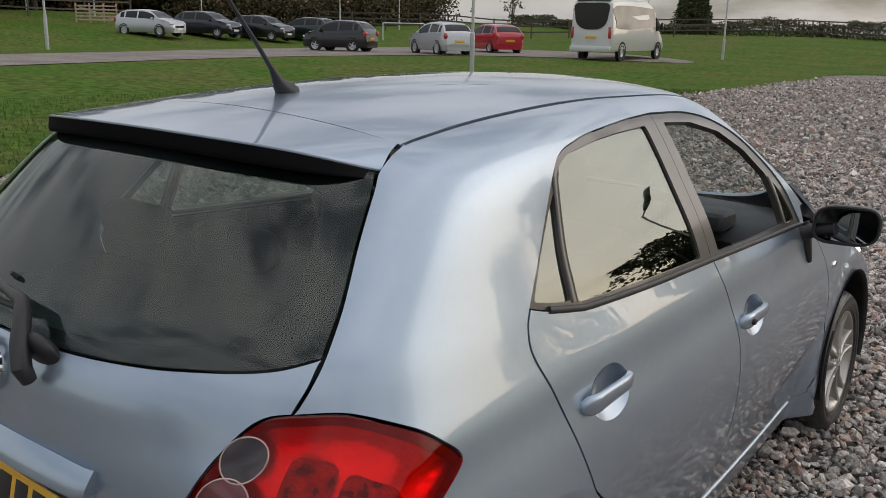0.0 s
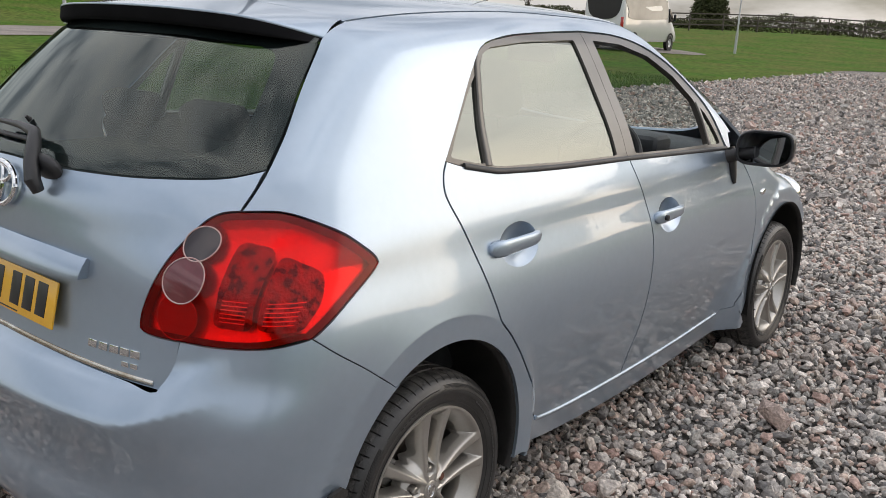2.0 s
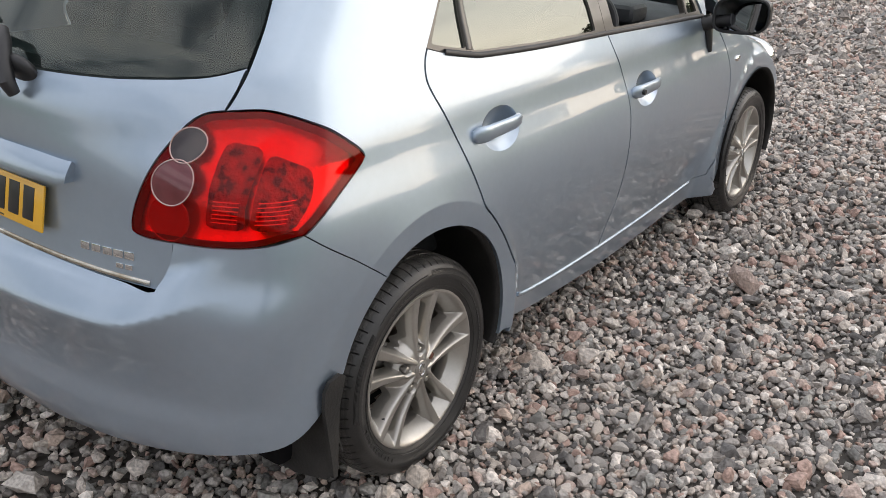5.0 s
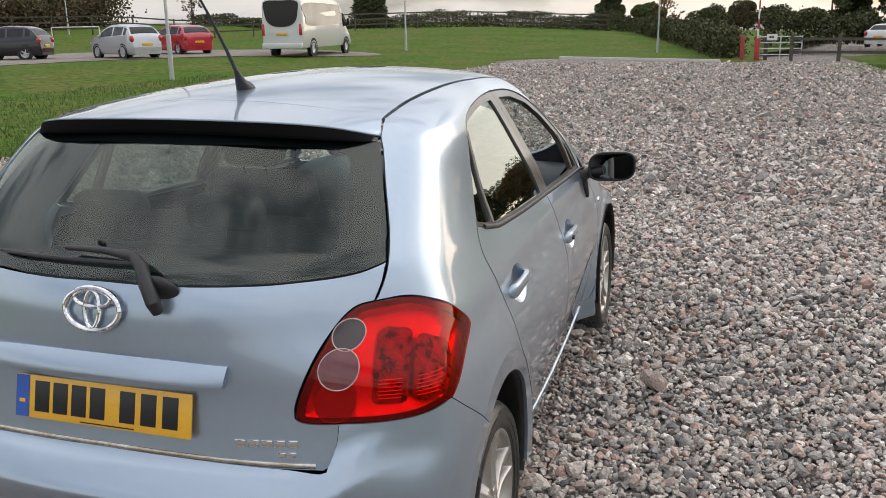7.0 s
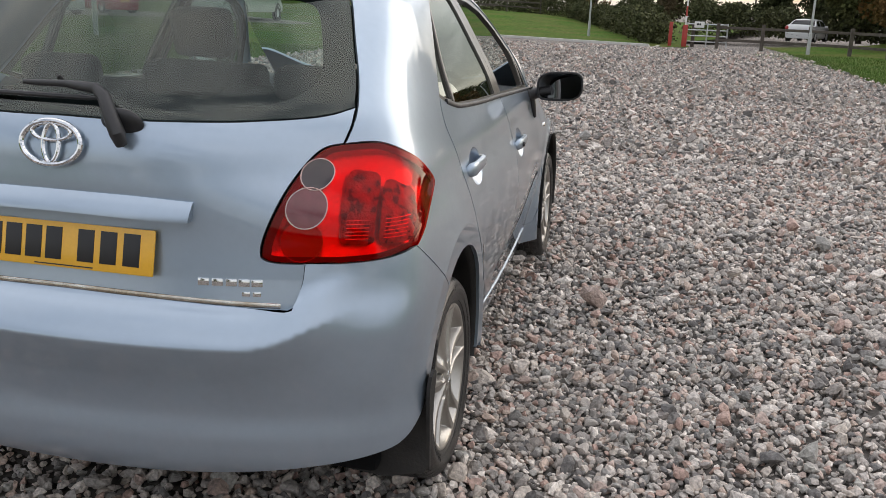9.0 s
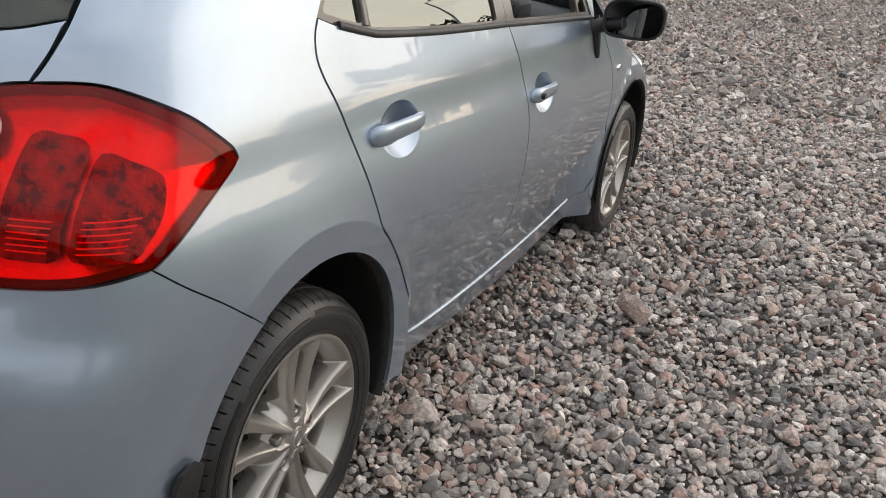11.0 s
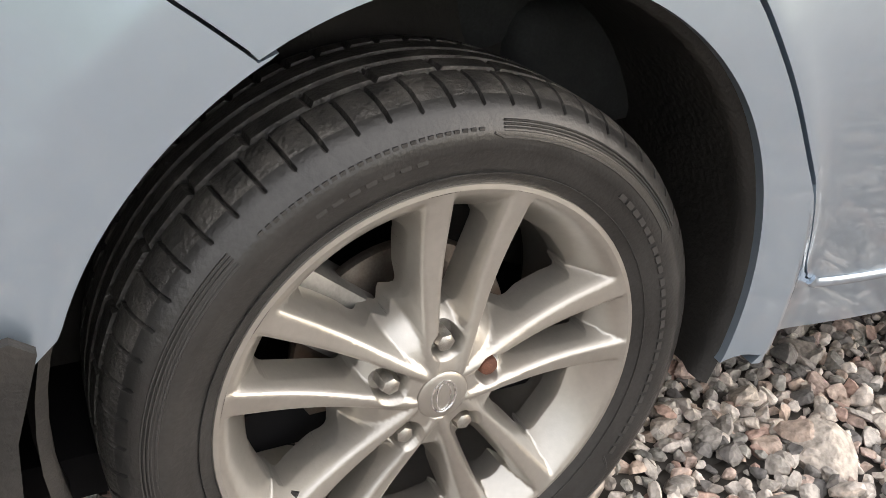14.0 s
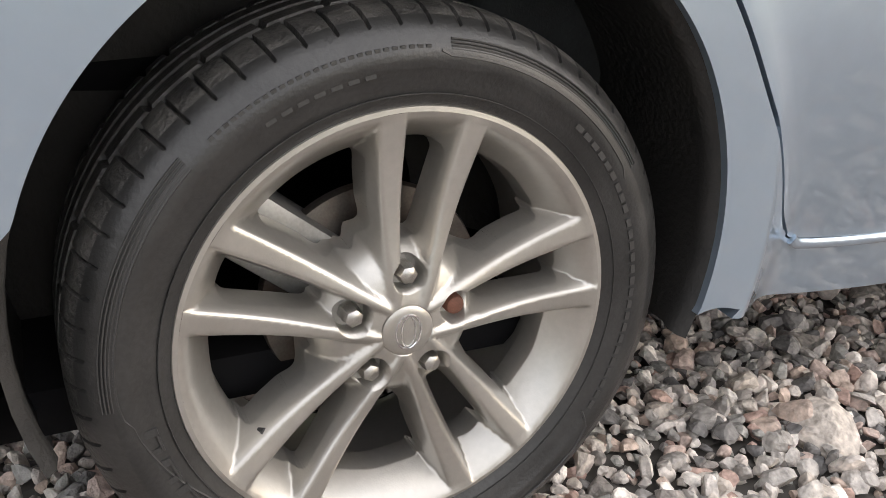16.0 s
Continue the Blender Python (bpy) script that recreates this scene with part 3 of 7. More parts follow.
# window frames, glass and seals
QG = [(.128, 1.163), (.196, 1.243), (.262, 1.316), (.315, 1.362), (.288, 1.245), (.272, 1.133), (.20, 1.146)]
RG = [(.303, 1.124), (.317, 1.235), (.342, 1.372), (.372, 1.413), (.430, 1.432), (.63, 1.445), (.985, 1.452), (.988, 1.092), (.64, 1.104), (.36, 1.119)]
FG = [(1.118, 1.088), (1.112, 1.452), (1.30, 1.440), (1.49, 1.398), (1.64, 1.325), (1.745, 1.235), (1.755, 1.065), (1.45, 1.074)]
VG = [(1.785, 1.062), (1.778, 1.208), (1.812, 1.178), (1.875, 1.085), (1.885, 1.058)]


def corners(pts, r=.012):
    """The outline of a pane with slightly rounded corners."""
    p = np.array(pts, float)
    out = []
    for i in range(len(p)):
        a, b_, c = p[i - 1], p[i], p[(i + 1) % len(p)]
        u, v = (a - b_) / np.linalg.norm(a - b_), (c - b_) / np.linalg.norm(c - b_)
        for t in np.linspace(0, 1, 5):
            out.append((1 - t) ** 2 * (b_ + u * r) + 2 * t * (1 - t) * b_ + t * t * (b_ + v * r))
    out = np.array(out)
    dense = []
    for a, c in zip(out, np.roll(out, -1, 0)):
        n = max(1, int(np.linalg.norm(c - a) / .015))
        dense += [a + (c - a) * k / n for k in range(n)]
    return np.array(dense)


pane = {k: solve(corners(v), "side", False) for k, v in dict(QG=QG, RG=RG, FG=FG, VG=VG).items()}
l_bp0 = on([(1.055, 1.478), (1.056, 1.27), (1.055, 1.076)], "side")
rf = panel("rear_window_frame", [l_ftop, l_bp0, l_belt[::-1]], "side", FRAME, car, holes=[pane["QG"], pane["RG"]], mirror=True, grid=.02, gap=.001, lift=-.004, thick=.02)
ff = panel("front_window_frame", [l_bp0, l_belt2, l_ftop2[::-1]], "side", FRAME, car, holes=[pane["FG"], pane["VG"]], mirror=True, grid=.02, gap=.001, lift=-.004, thick=.02)
for key, nm in (("QG", "quarter_light"), ("RG", "rear_door_glass"), ("VG", "front_quarter_light")):
    both = panel(nm, [pane[key]], "side", GLASS_SIDE, car, gap=-.004, thick=.001, grid=.025, lift=-.011, mirror=True, fade=True)
    for g in both:
        g.visible_shadow = False
    if key != "VG":
        both[0].data.materials[0] = GLASS_BRIGHT
lg = panel("front_door_glass", [pane["FG"]], "side", GLASS_SIDE, car, gap=-.004, thick=.001, grid=.05, lift=-.011)
lg.data.transform(Matrix.Diagonal((-1, 1, 1, 1)))
lg.data.flip_normals()
lg.visible_shadow = False


def strip(name, pts, b, chart, width, height, mat, parent, lift=0.0, mirror=False, label=""):
    """A raised moulding along a line on the skin."""
    P = pts
    N = normal(P, b)
    T = np.gradient(P, axis=0)
    T /= np.linalg.norm(T, axis=1)[:, None]
    S = np.cross(N, T)
    prof = [(-1, -.4), (-1, .5), (-.6, .95), (0, 1), (.6, .95), (1, .5), (1, -.4)]
    res = []
    for s in ((1, -1) if mirror else (1,)):
        bm = bmesh.new()
        rows = []
        for p, n, q in zip(P, N, S):
            rows.append([bm.verts.new(((p + q * width / 2 * a + n * (lift + height * c)) * (s, 1, 1))) for a, c in prof])
        for a, c in zip(rows, rows[1:]):
            for j in range(len(prof) - 1):
                bm.faces.new((a[j], a[j + 1], c[j + 1], c[j]))
        bm.faces.new(rows[0])
        bm.faces.new(rows[-1])
        res.append(part(name, bm, mat, parent, label, angle=70))
    return res


strip("belt_moulding", on(BELT[1:] , "side") + 0, False, "side", .016, .006, BLACK_PLASTIC, car, lift=.000, mirror=True)
strip("belt_moulding", l_belt2, False, "side", .016, .006, BLACK_PLASTIC, car, mirror=True)
strip("division_bar", on([(.286, 1.128), (.301, 1.24), (.330, 1.375), (.345, 1.402)], "side"), False, "side", .024, .004, FRAME, car, lift=-.003, mirror=True)
strip("division_bar", on([(1.768, 1.062), (1.760, 1.225)], "side"), False, "side", .022, .004, FRAME, car, lift=-.003, mirror=True)

# sill and front wing
arch_f = on(arc(2.605, 188, 30), "side")
sill_line = on([(.512, .338), (.545, .319), (.75, .300), (1.110, .290), (1.60, .285), (2.10, .292), (2.16, .33)], "side")
sf = flat(arch_f[:1], "side")[0]
panel("sill", [on([(.512, .338), (.46, .310), (.405, .258)], "side"), on([(.405, .258), (.60, .224), (.85, .204), (1.3, .185), (2.12, .185), (2.25, .21)], "side"), on([(2.25, .21), (2.19, .28), (2.16, .33)], "side"), sill_line[::-1]], "side", PAINT, car, mirror=True, lift=-.0007, thick=.04, gap=.0)
strip("sill_edge", on([(.530, .3235), (.565, .3105), (.75, .296), (1.110, .286), (1.60, .281), (2.04, .285)], "side"), False, "side", .014, .006, PAINT, car, mirror=True)
wing_top = on([(2.92, .800), (2.60, .905), (2.30, .975), (2.02, 1.02)], "side")
panel("front_wing", [l_doorfront[::-1][1:-1], on([(2.20, .42), (2.16, .33), (2.20, .26), tuple(sf)], "side")[3:], arch_f, on([tuple(flat(arch_f[-1:], "side")[0]), (2.95, .62), (2.92, .800)], "side"), wing_top], "side", PAINT, car, mirror=True, grid=.03)
rp = solve(np.array([[2.30, .815]]), "side", False)[0]
for s in (1, -1):
    bm = bmesh.new()
    bmesh.ops.create_uvsphere(bm, u_segments=16, v_segments=10, radius=1, matrix=Matrix.Translation((s * rp[0], rp[1], rp[2])) @ Matrix.Diagonal((.008, .034, .014, 1)))
    part("side_repeater", bm, CHROME, car, "small clear indicator repeater")

# bonnet, windscreen and nose, closed and plain
l_cowl = on([(.70, 2.05), (.45, 2.30), (0, 2.40)], "top")
l_nose = on([(.62, 3.05), (.40, 3.27), (0, 3.36)], "top")
l_wingin = on([(.70, 2.05), (.74, 2.35), (.73, 2.70), (.62, 3.05)], "top")
panel("bonnet", [l_cowl[::-1], l_wingin, l_nose, (l_nose * (-1, 1, 1))[::-1], (l_wingin * (-1, 1, 1))[::-1], (l_cowl * (-1, 1, 1))][:], "top", PAINT, car, grid=.06)
l_ws = on([(.505, 1.42), (.60, 1.66), (.66, 1.85), (.70, 2.05)], "top")
ws = panel("windscreen", [l_header, (l_header * (-1, 1, 1))[::-1], l_ws * (-1, 1, 1), (l_cowl * (-1, 1, 1)), l_cowl[::-1], l_ws[::-1]], "top", GLASS_CLEAR, car, grid=.08, thick=.002)
ws.visible_shadow = False
panel("front_bumper", [solve(line([(2.513, .22), (2.40, .22), (2.268, .24)]), "round", False), solve(line([(2.268, .24), (2.268, .45), (2.262, .62), (2.29, .74)]), "round", False),
      solve(line([(2.29, .74), (2.38, .76), (2.513, .77)]), "round", False)], "round", PAINT, car, mirror=True, grid=.05, gap=0)
part("grille", box((1.1, .06, .30), (0, 3.36, .50), bevel=.02), BLACK_PLASTIC, car)
for s in (1, -1):
    bm = bmesh.new()
    bmesh.ops.create_uvsphere(bm, u_segments=20, v_segments=12, radius=1, matrix=Matrix.Translation((s * .62, 3.10, .70)) @ Matrix.Rotation(radians(-25 * s), 4, "Z") @ Matrix.Diagonal((.17, .12, .085, 1)))
    part("headlamp", bm, CHROME, car, "clear headlamp")

# tailgate: painted lower panel, glass, spoiler lip
l_glassbot = on([(.668, 1.172), (.60, 1.152), (.465, 1.141), (.372, 1.137), (.174, 1.134), (0, 1.136)], "rear")
l_hatch_low = on([(.668, 1.172), (.668, 1.130), (.658, 1.088)], "rear")
l_gateside = on([(.606, .814), (.604, .775), (.598, .742), (.590, .712), (.572, .699)], "rear")
l_gatebot = on([(.572, .699), (.434, .704), (.232, .712), (0, .716)], "rear")
half_ = [l_gatebot[::-1], l_gateside[::-1], l_lampin[::-1], l_hatch_low[::-1], l_glassbot]
gate_lines = half_ + [(a * (-1, 1, 1))[::-1] for a in half_[::-1]]
tailgate = panel("tailgate", gate_lines, "rear", PAINT, car, grid=.02, thick=.02)
l_hatch_up = on([(.556, 1.447), (.580, 1.410), (.612, 1.334), (.648, 1.245), (.668, 1.172)], "rear")
l_glasstop = on([(.556, 1.447), (.50, 1.460), (.30, 1.474), (0, 1.480)], "rear")
gl_half = [l_glasstop[::-1], l_hatch_up, l_glassbot]
gl_lines = gl_half + [(a * (-1, 1, 1))[::-1] for a in gl_half[::-1]]
SEE = [(.455, 1.425), (.505, 1.405), (.545, 1.33), (.570, 1.255), (.555, 1.215), (.50, 1.185), (.40, 1.170), (.20, 1.163), (0, 1.163)]
see_half = line(SEE)
see = solve(np.vstack([see_half, (see_half * (-1, 1))[::-1][1:]]), "rear", False)
tg = panel("rear_window", gl_lines, "rear", GLASS_REAR, tailgate, grid=.05, thick=.003, lift=-.003, label="tinted rear window with black border")
tg.visible_shadow = False
panel("glass_border", gl_lines, "rear", FRIT, tailgate, grid=.03, thick=.002, lift=-.0065, holes=[see])
# spoiler: the roof run on past a straight joint to a bowed lip, black band under it down to the glass
sp_u = np.linspace(-1, 1, 61)
sp_v = np.concatenate([[.0], np.linspace(.012, 1, 14)])
EV = (sp_u / 1.0) ** 2
lip_y, lip_z = -.302 + .045 * EV + .055 * EV ** 2 + .060 * EV ** 4 + .0215 * EV ** 12, 1.5023 - .0184 * EV - .0028 * EV ** 2 - .0339 * EV ** 4
band_y, band_z = -.282 + .026 * EV + .040 * EV ** 2 + .062 * EV ** 4, 1.4575 - .0143 * EV - .010 * EV ** 2 - .0009 * EV ** 4
join_y = -.057 + .018 * EV


def sp_rows(drop=0.0):
    rows = []
    for v in sp_v:
        x = sp_u * (.529 + .024 * v)
        y = (join_y - .0045) * (1 - v) + lip_y * v
        z = top_z(x, y) + v ** 2.2 * (lip_z - top_z(sp_u * .553, lip_y)) - drop
        rows.append(np.stack([x, y, z], 1))
    return rows


def quilt(rows, flip_=False):
    n = len(rows[0])
    V = np.vstack(rows)
    f = [(j * n + i, j * n + i + 1, (j + 1) * n + i + 1, (j + 1) * n + i) for j in range(len(rows) - 1) for i in range(n - 1)]
    return V, [q[::-1] for q in f] if flip_ else f


top_rows = sp_rows()
lip_row = top_rows[-1]
under = [lip_row + np.array([0, -.0012, -.0022]), lip_row + np.array([0, -.0004, -.0050])]
V, f_ = quilt([top_rows[0] - np.array([0, 0, .012])] + top_rows + under, True)
spoiler = mesh_ob("spoiler", V, f_, PAINT, tailgate, smooth=True)
spoiler.data.set_sharp_from_angle(angle=radians(50))
band = np.stack([sp_u * .552, band_y, band_z], 1)
V, f_ = quilt([under[-1] + np.array([0, .002, .001]), lip_row * .35 + band * .65 + np.array([0, -.004, -.004]), band, band + np.array([0, .05, .006])], True)
mesh_ob("spoiler_underside", V, f_, DARK, tailgate, smooth=True, label="black underside of the spoiler")
seal_ = top_rows[0] + np.array([0, .002, -.010])
V, f_ = quilt([seal_ + np.array([0, -.012, 0]), seal_ + np.array([0, .016, 0])])
mesh_ob("joint_seal", V, f_, DARK, car)
# tail lamps: red lens over a reflector, smoked roundels
lamp_lines = [l_lampout, l_lamplow[::-1], l_lampin[::-1]]


def tail_lamp(s):
    lamp = new("tail_lamp")
    lamp.parent = car
    lamp["label"] = "wedge-shaped red tail lamp with smoked roundels"
    flipm = Matrix.Diagonal((s, 1, 1, 1))

    def put(ob):
        if s < 0:
            ob.data.transform(flipm)
            ob.data.flip_normals()
        ob.parent = lamp
        return ob
    put(panel("seal", lamp_lines, "round", INK, None, gap=.001, thick=.004, lift=-.0295, grid=.03))
    edge_uv = flat(np.vstack(lamp_lines), "round")
    edge_uv = edge_uv[np.linalg.norm(edge_uv - np.roll(edge_uv, 1, 0), axis=1) > 1e-4]

    def bowl_shape(P, N):
        """Sinks the reflector behind its rim into a shallow bowl."""
        deep = lambda q: .026 * (1 - np.exp(-away(q, edge_uv) / .022))
        q = flat(P, "round")
        e = .002
        d0 = deep(q)
        N2 = N.copy()
        for k in (0, 1):
            dq = np.eye(2)[k] * e
            tang = (solve(q + dq, "round", False) - solve(q - dq, "round", False)) / (2 * e)
            g = (deep(q + dq) - deep(q - dq)) / (2 * e)
            N2 = N2 + tang * (g / np.maximum((tang ** 2).sum(1), 1e-6))[:, None]
        return P - N * d0[:, None], N2 / np.linalg.norm(N2, axis=1)[:, None]
    put(panel("reflector", lamp_lines, "round", RED_REFLECTOR, None, gap=.006, thick=.01, lift=.0005, grid=.010, dents=bowl_shape))
    inner_uv = inset(edge_uv, .016)
    put(panel("lens_border", lamp_lines, "round", RED_BORDER, None, gap=.004, thick=.003, lift=.004, grid=.012, holes=[solve(inner_uv, "round", False)], label="dark red moulded border inside the lens"))
    gl = put(panel("lens", lamp_lines, "round", RED_LENS, None, gap=.0030, thick=.010, lift=.0085, grid=.02, label="glossy clear red lens"))
    gl.visible_shadow = False
    uv = lambda x, y, z: tuple(flat(np.array([[x, y, z]]), "round")[0])
    for nm, mat_, c, r, ring in (("roundel", LAMP_SMOKE, (.612, 1.018), .035, True), ("roundel", RED_DEEP, (.600, .943), .045, True), ("roundel", RED_ROUND, (.594, .866), .047, False)):
        circ = solve(np.array([(c[0] + r * math.cos(a), c[1] + r * 1.02 * math.sin(a)) for a in np.linspace(0, 2 * math.pi, 40, endpoint=False)]), "rear", False)
        up = .0092 if ring else .0035
        put(panel(nm, [circ], "round", mat_, None, gap=0, thick=.004, lift=up, grid=.012))
        n_ = normal(circ, False)
        ring_pts = [tuple(p + q * (up + .0008)) for p, q in zip(circ, n_)]
        put(part("roundel_ring", tube(ring_pts + ring_pts[:1], .0016 if ring else .0010, 6, cap=False), LAMP_RING, None))
    for quad in ([(.680, -.478, 1.022), (.712, -.455, 1.024), (.743, -.437, 1.010), (.750, -.479, .95), (.752, -.505, .90), (.750, -.512, .862), (.715, -.530, .858), (.680, -.548, .864), (.676, -.535, .91), (.677, -.525, .95)],
                 [(.757, -.431, 1.000), (.785, -.40, .990), (.809, -.365, .964), (.822, -.38, .913), (.825, -.42, .873), (.815, -.44, .858), (.768, -.50, .862), (.760, -.49, .90), (.760, -.473, .945)]):
        l2 = line([tuple(v) for v in flat(np.array(quad), "round")], closed=True)
        put(panel("lamp_chamber", [solve(l2, "round", False)], "round", RED_DARK, None, gap=0, thick=.004, lift=.0032, grid=.012))
        q_ = np.array(quad)
        for zz in np.linspace(.872, .915, 6):
            k0, k1 = q_[:, 0].min() + .014, q_[:, 0].max() - .012
            pr = solve(np.array([(xx, zz) for xx in np.linspace(k0, k1, 10)]), "rear", False)
            nn = normal(pr, False)
            put(part("reflector_rib", tube([tuple(p + q * .0045) for p, q in zip(pr, nn)], .0016, 5), RED_REFLECTOR, None))
    return lamp


tail_lamp(1)
tail_lamp(-1)

# rear bumper
ledge_uv = flat(on([(.606, .812), (.605, .777), (.599, .746), (.592, .718), (.574, .704), (.434, .709), (.232, .717), (0, .721)], "rear", True), "round")
b_side = on([tuple(v) for v in flat(np.array([(.606, -.60, .812), (.70, -.55, .813), (.775, -.49, .820), (.829, -.412, .836)]), "round")], "round", True)
b_line = on(BUMP_UV, "round", True)
b_arch = on(arc(ARCH_C[0], 120, 161), "side", True)
b_low = on([tuple(v) for v in flat(np.array([(.868, -.340, .470), (.845, -.395, .395), (.81, -.455, .338), (.74, -.55, .318), (.50, -.66, .285), (.25, -.70, .270), (0, -.71, .265)]), "round")], "round", True)
b_ledge = solve(ledge_uv, "round", True)
bh = [b_ledge[::-1], b_side, b_line, b_arch, b_low]
panel("rear_bumper", bh + [(a * (-1, 1, 1))[::-1] for a in bh[::-1]], "round", PAINT, car, b=True, grid=.012, thick=.025, gap=-.0008)
strip("trim_strip", np.vstack([x for x in (on([(.555, .712), (.434, .716), (.232, .724), (0, .728), (-.232, .724), (-.434, .716), (-.555, .712)], "rear"),)]), False, "rear", .013, .004, CHROME_WORN, tailgate, label="worn bright trim strip")

# tailgate furniture



def grip_shape(P, N):
    t = np.clip((.962 - P[:, 2]) / .055, 0, 1)
    ends = np.clip((.345 - np.abs(P[:, 0])) / .02, 0, 1)
    P = P + N * (.004 + .030 * np.sin(t * math.pi / 2) * (.6 + .4 * ends))[:, None]
    N = N + np.stack([0 * t, 0 * t, .75 * np.cos(t * math.pi / 2)], 1)
    return P, N / np.linalg.norm(N, axis=1)[:, None]


bar_lines = [on([(-.345, .953), (-.2, .960), (0, .962), (.2, .960), (.345, .953)], "rear"), on([(.345, .953), (.338, .905)], "rear"), on([(.338, .905), (0, .914), (-.338, .905)], "rear"), on([(-.338, .905), (-.345, .953)], "rear")]
grip = panel("tailgate_grip", bar_lines, "rear", PAINT, tailgate, lift=.0, thick=.035, gap=0, grid=.008, dents=grip_shape, label="body-coloured grip bar over the plate")
# number plate: yellow, blue end band, dark bars for its characters
plate = new("number_plate")
plate.parent = tailgate
plate["label"] = "yellow rear number plate with dark characters"
tilt = math.degrees(math.atan2(.025, .108))
plate.matrix_basis = pose(0, -.6645, .826, -tilt, 0, 0) @ pose(0, -.008, 0)
part("plate_base", box((.520, .006, .111), bevel=.003), PLATE, plate)
part("blue_band", box((.040, .002, .107), (-.238, -.0036, 0)), PLATE_BLUE, plate)
part("band_mark", box((.018, .001, .010), (-.238, -.0050, -.012), bevel=.0004), PLATE, plate)
for i, xc in enumerate((-.178, -.122, -.066, -.010, .078, .139, .201)):
    part("character_bar", box((.044, .0015, .079), (xc, -.0036, .003), bevel=.0006), INK, plate)
part("plate_line", box((.16, .0012, .003), (.02, -.0034, -.049)), INK, plate)
# oval chrome emblem, plain rings
em = new("emblem")
em.parent = tailgate
em["label"] = "oval chrome emblem"
em.matrix_basis = pose(-.010, -.649, 1.072, -12, 0, 0)
oval = lambda a, c, zc=0, n=41: [(a * math.cos(t), -.004, zc + c * math.sin(t)) for t in np.linspace(0, 2 * math.pi, n)]
part("emblem_ring", tube(oval(.080, .052), .0074, 10, cap=False), CHROME, em)
part("emblem_ring", tube(oval(.052, .020, .026), .0058, 10, cap=False), CHROME, em)
part("emblem_ring", tube(oval(.021, .046, .000), .0058, 10, cap=False), CHROME, em)
# model badge: plain bars of chrome
bc = solve(np.array([[x, .765] for x in (.372, .405, .438, .468, .498)]), "rear", False)
bnm = normal(bc, False)
for k, (p, q) in enumerate(zip(bc, bnm)):
    rz = math.degrees(math.atan2(q[0], -q[1]))
    ob = part("badge_bar", box((.027, .003, .018), bevel=.001), CHROME, tailgate)
    ob.matrix_basis = Matrix.Translation(p + q * .0015) @ Matrix.Rotation(radians(rz), 4, "Z") @ Matrix.Rotation(radians(-8), 4, "X")
for xx in (.474, .499):
    p = solve(np.array([[xx, .739]]), "rear", False)
    q = normal(p, False)[0]
    ob = part("badge_bar", box((.020, .003, .012), bevel=.001), CHROME, tailgate)
    ob.matrix_basis = Matrix.Translation(p[0] + q * .0015) @ Matrix.Rotation(math.atan2(q[0], -q[1]), 4, "Z") @ Matrix.Rotation(radians(-8), 4, "X")
# rear wiper
wp = lambda x, z, o: tuple((lambda p: p + normal(p[None], False)[0] * o)(solve(np.array([[x, z]]), "rear", False)[0]))
wiper = new("rear_wiper")
wiper.parent = tailgate
wiper["label"] = "black rear wiper lying on the glass"
arm = part("wiper_arm", tube([wp(.176, 1.075, .018), wp(.172, 1.093, .036), wp(.150, 1.125, .040), wp(.122, 1.160, .040), wp(.09, 1.178, .036), wp(.0, 1.187, .030), wp(-.12, 1.189, .024)], [.014, .0185, .0175, .0165, .014, .009, .006], 12), BLACK_PLASTIC, wiper)
blade = part("wiper_blade", tube([wp(x, 1.172 - .02 * (x + .12) ** 2, .009) for x in np.linspace(-.36, .09, 14)], [.003] + [.0065] * 12 + [.003], 8), BLACK_PLASTIC, wiper)
bm = bmesh.new()
pc = np.array(wp(.16, 1.125, .0))
bmesh.ops.create_uvsphere(bm, u_segments=20, v_segments=12, radius=1, matrix=Matrix.Translation(tuple(pc)) @ Matrix.Rotation(radians(28), 4, "X") @ Matrix.Diagonal((.055, .020, .042, 1)))
part("wiper_spindle_cover", bm, BLACK_PLASTIC, wiper)
# washer jet and aerial
part("washer_jet", tube([wp(-.046, 1.212, .0), wp(-.046, 1.212, .014)], [.007, .004], 8), BLACK_PLASTIC, tailgate)
aerial = new("roof_aerial")
aerial.parent = car
aerial["label"] = "black whip aerial leaning back on the roof"
az0 = float(top_z(np.array(-.012), np.array(.13)))
part("aerial_foot", tube([(-.012, .165, az0 - .006), (-.012, .15, az0 + .006), (-.012, .132, az0 + .022), (-.012, .118, az0 + .045), (-.012, .108, az0 + .060)], [.030, .027, .018, .011, .008], 14), BLACK_PLASTIC, aerial)
part("aerial_mast", tube([(-.012, .109, az0 + .058), (-.012, .06, az0 + .125), (-.012, -.02, az0 + .225), (-.012, -.20, az0 + .42)], [.0065, .0055, .0042, .0022], 8), BLACK_PLASTIC, aerial)


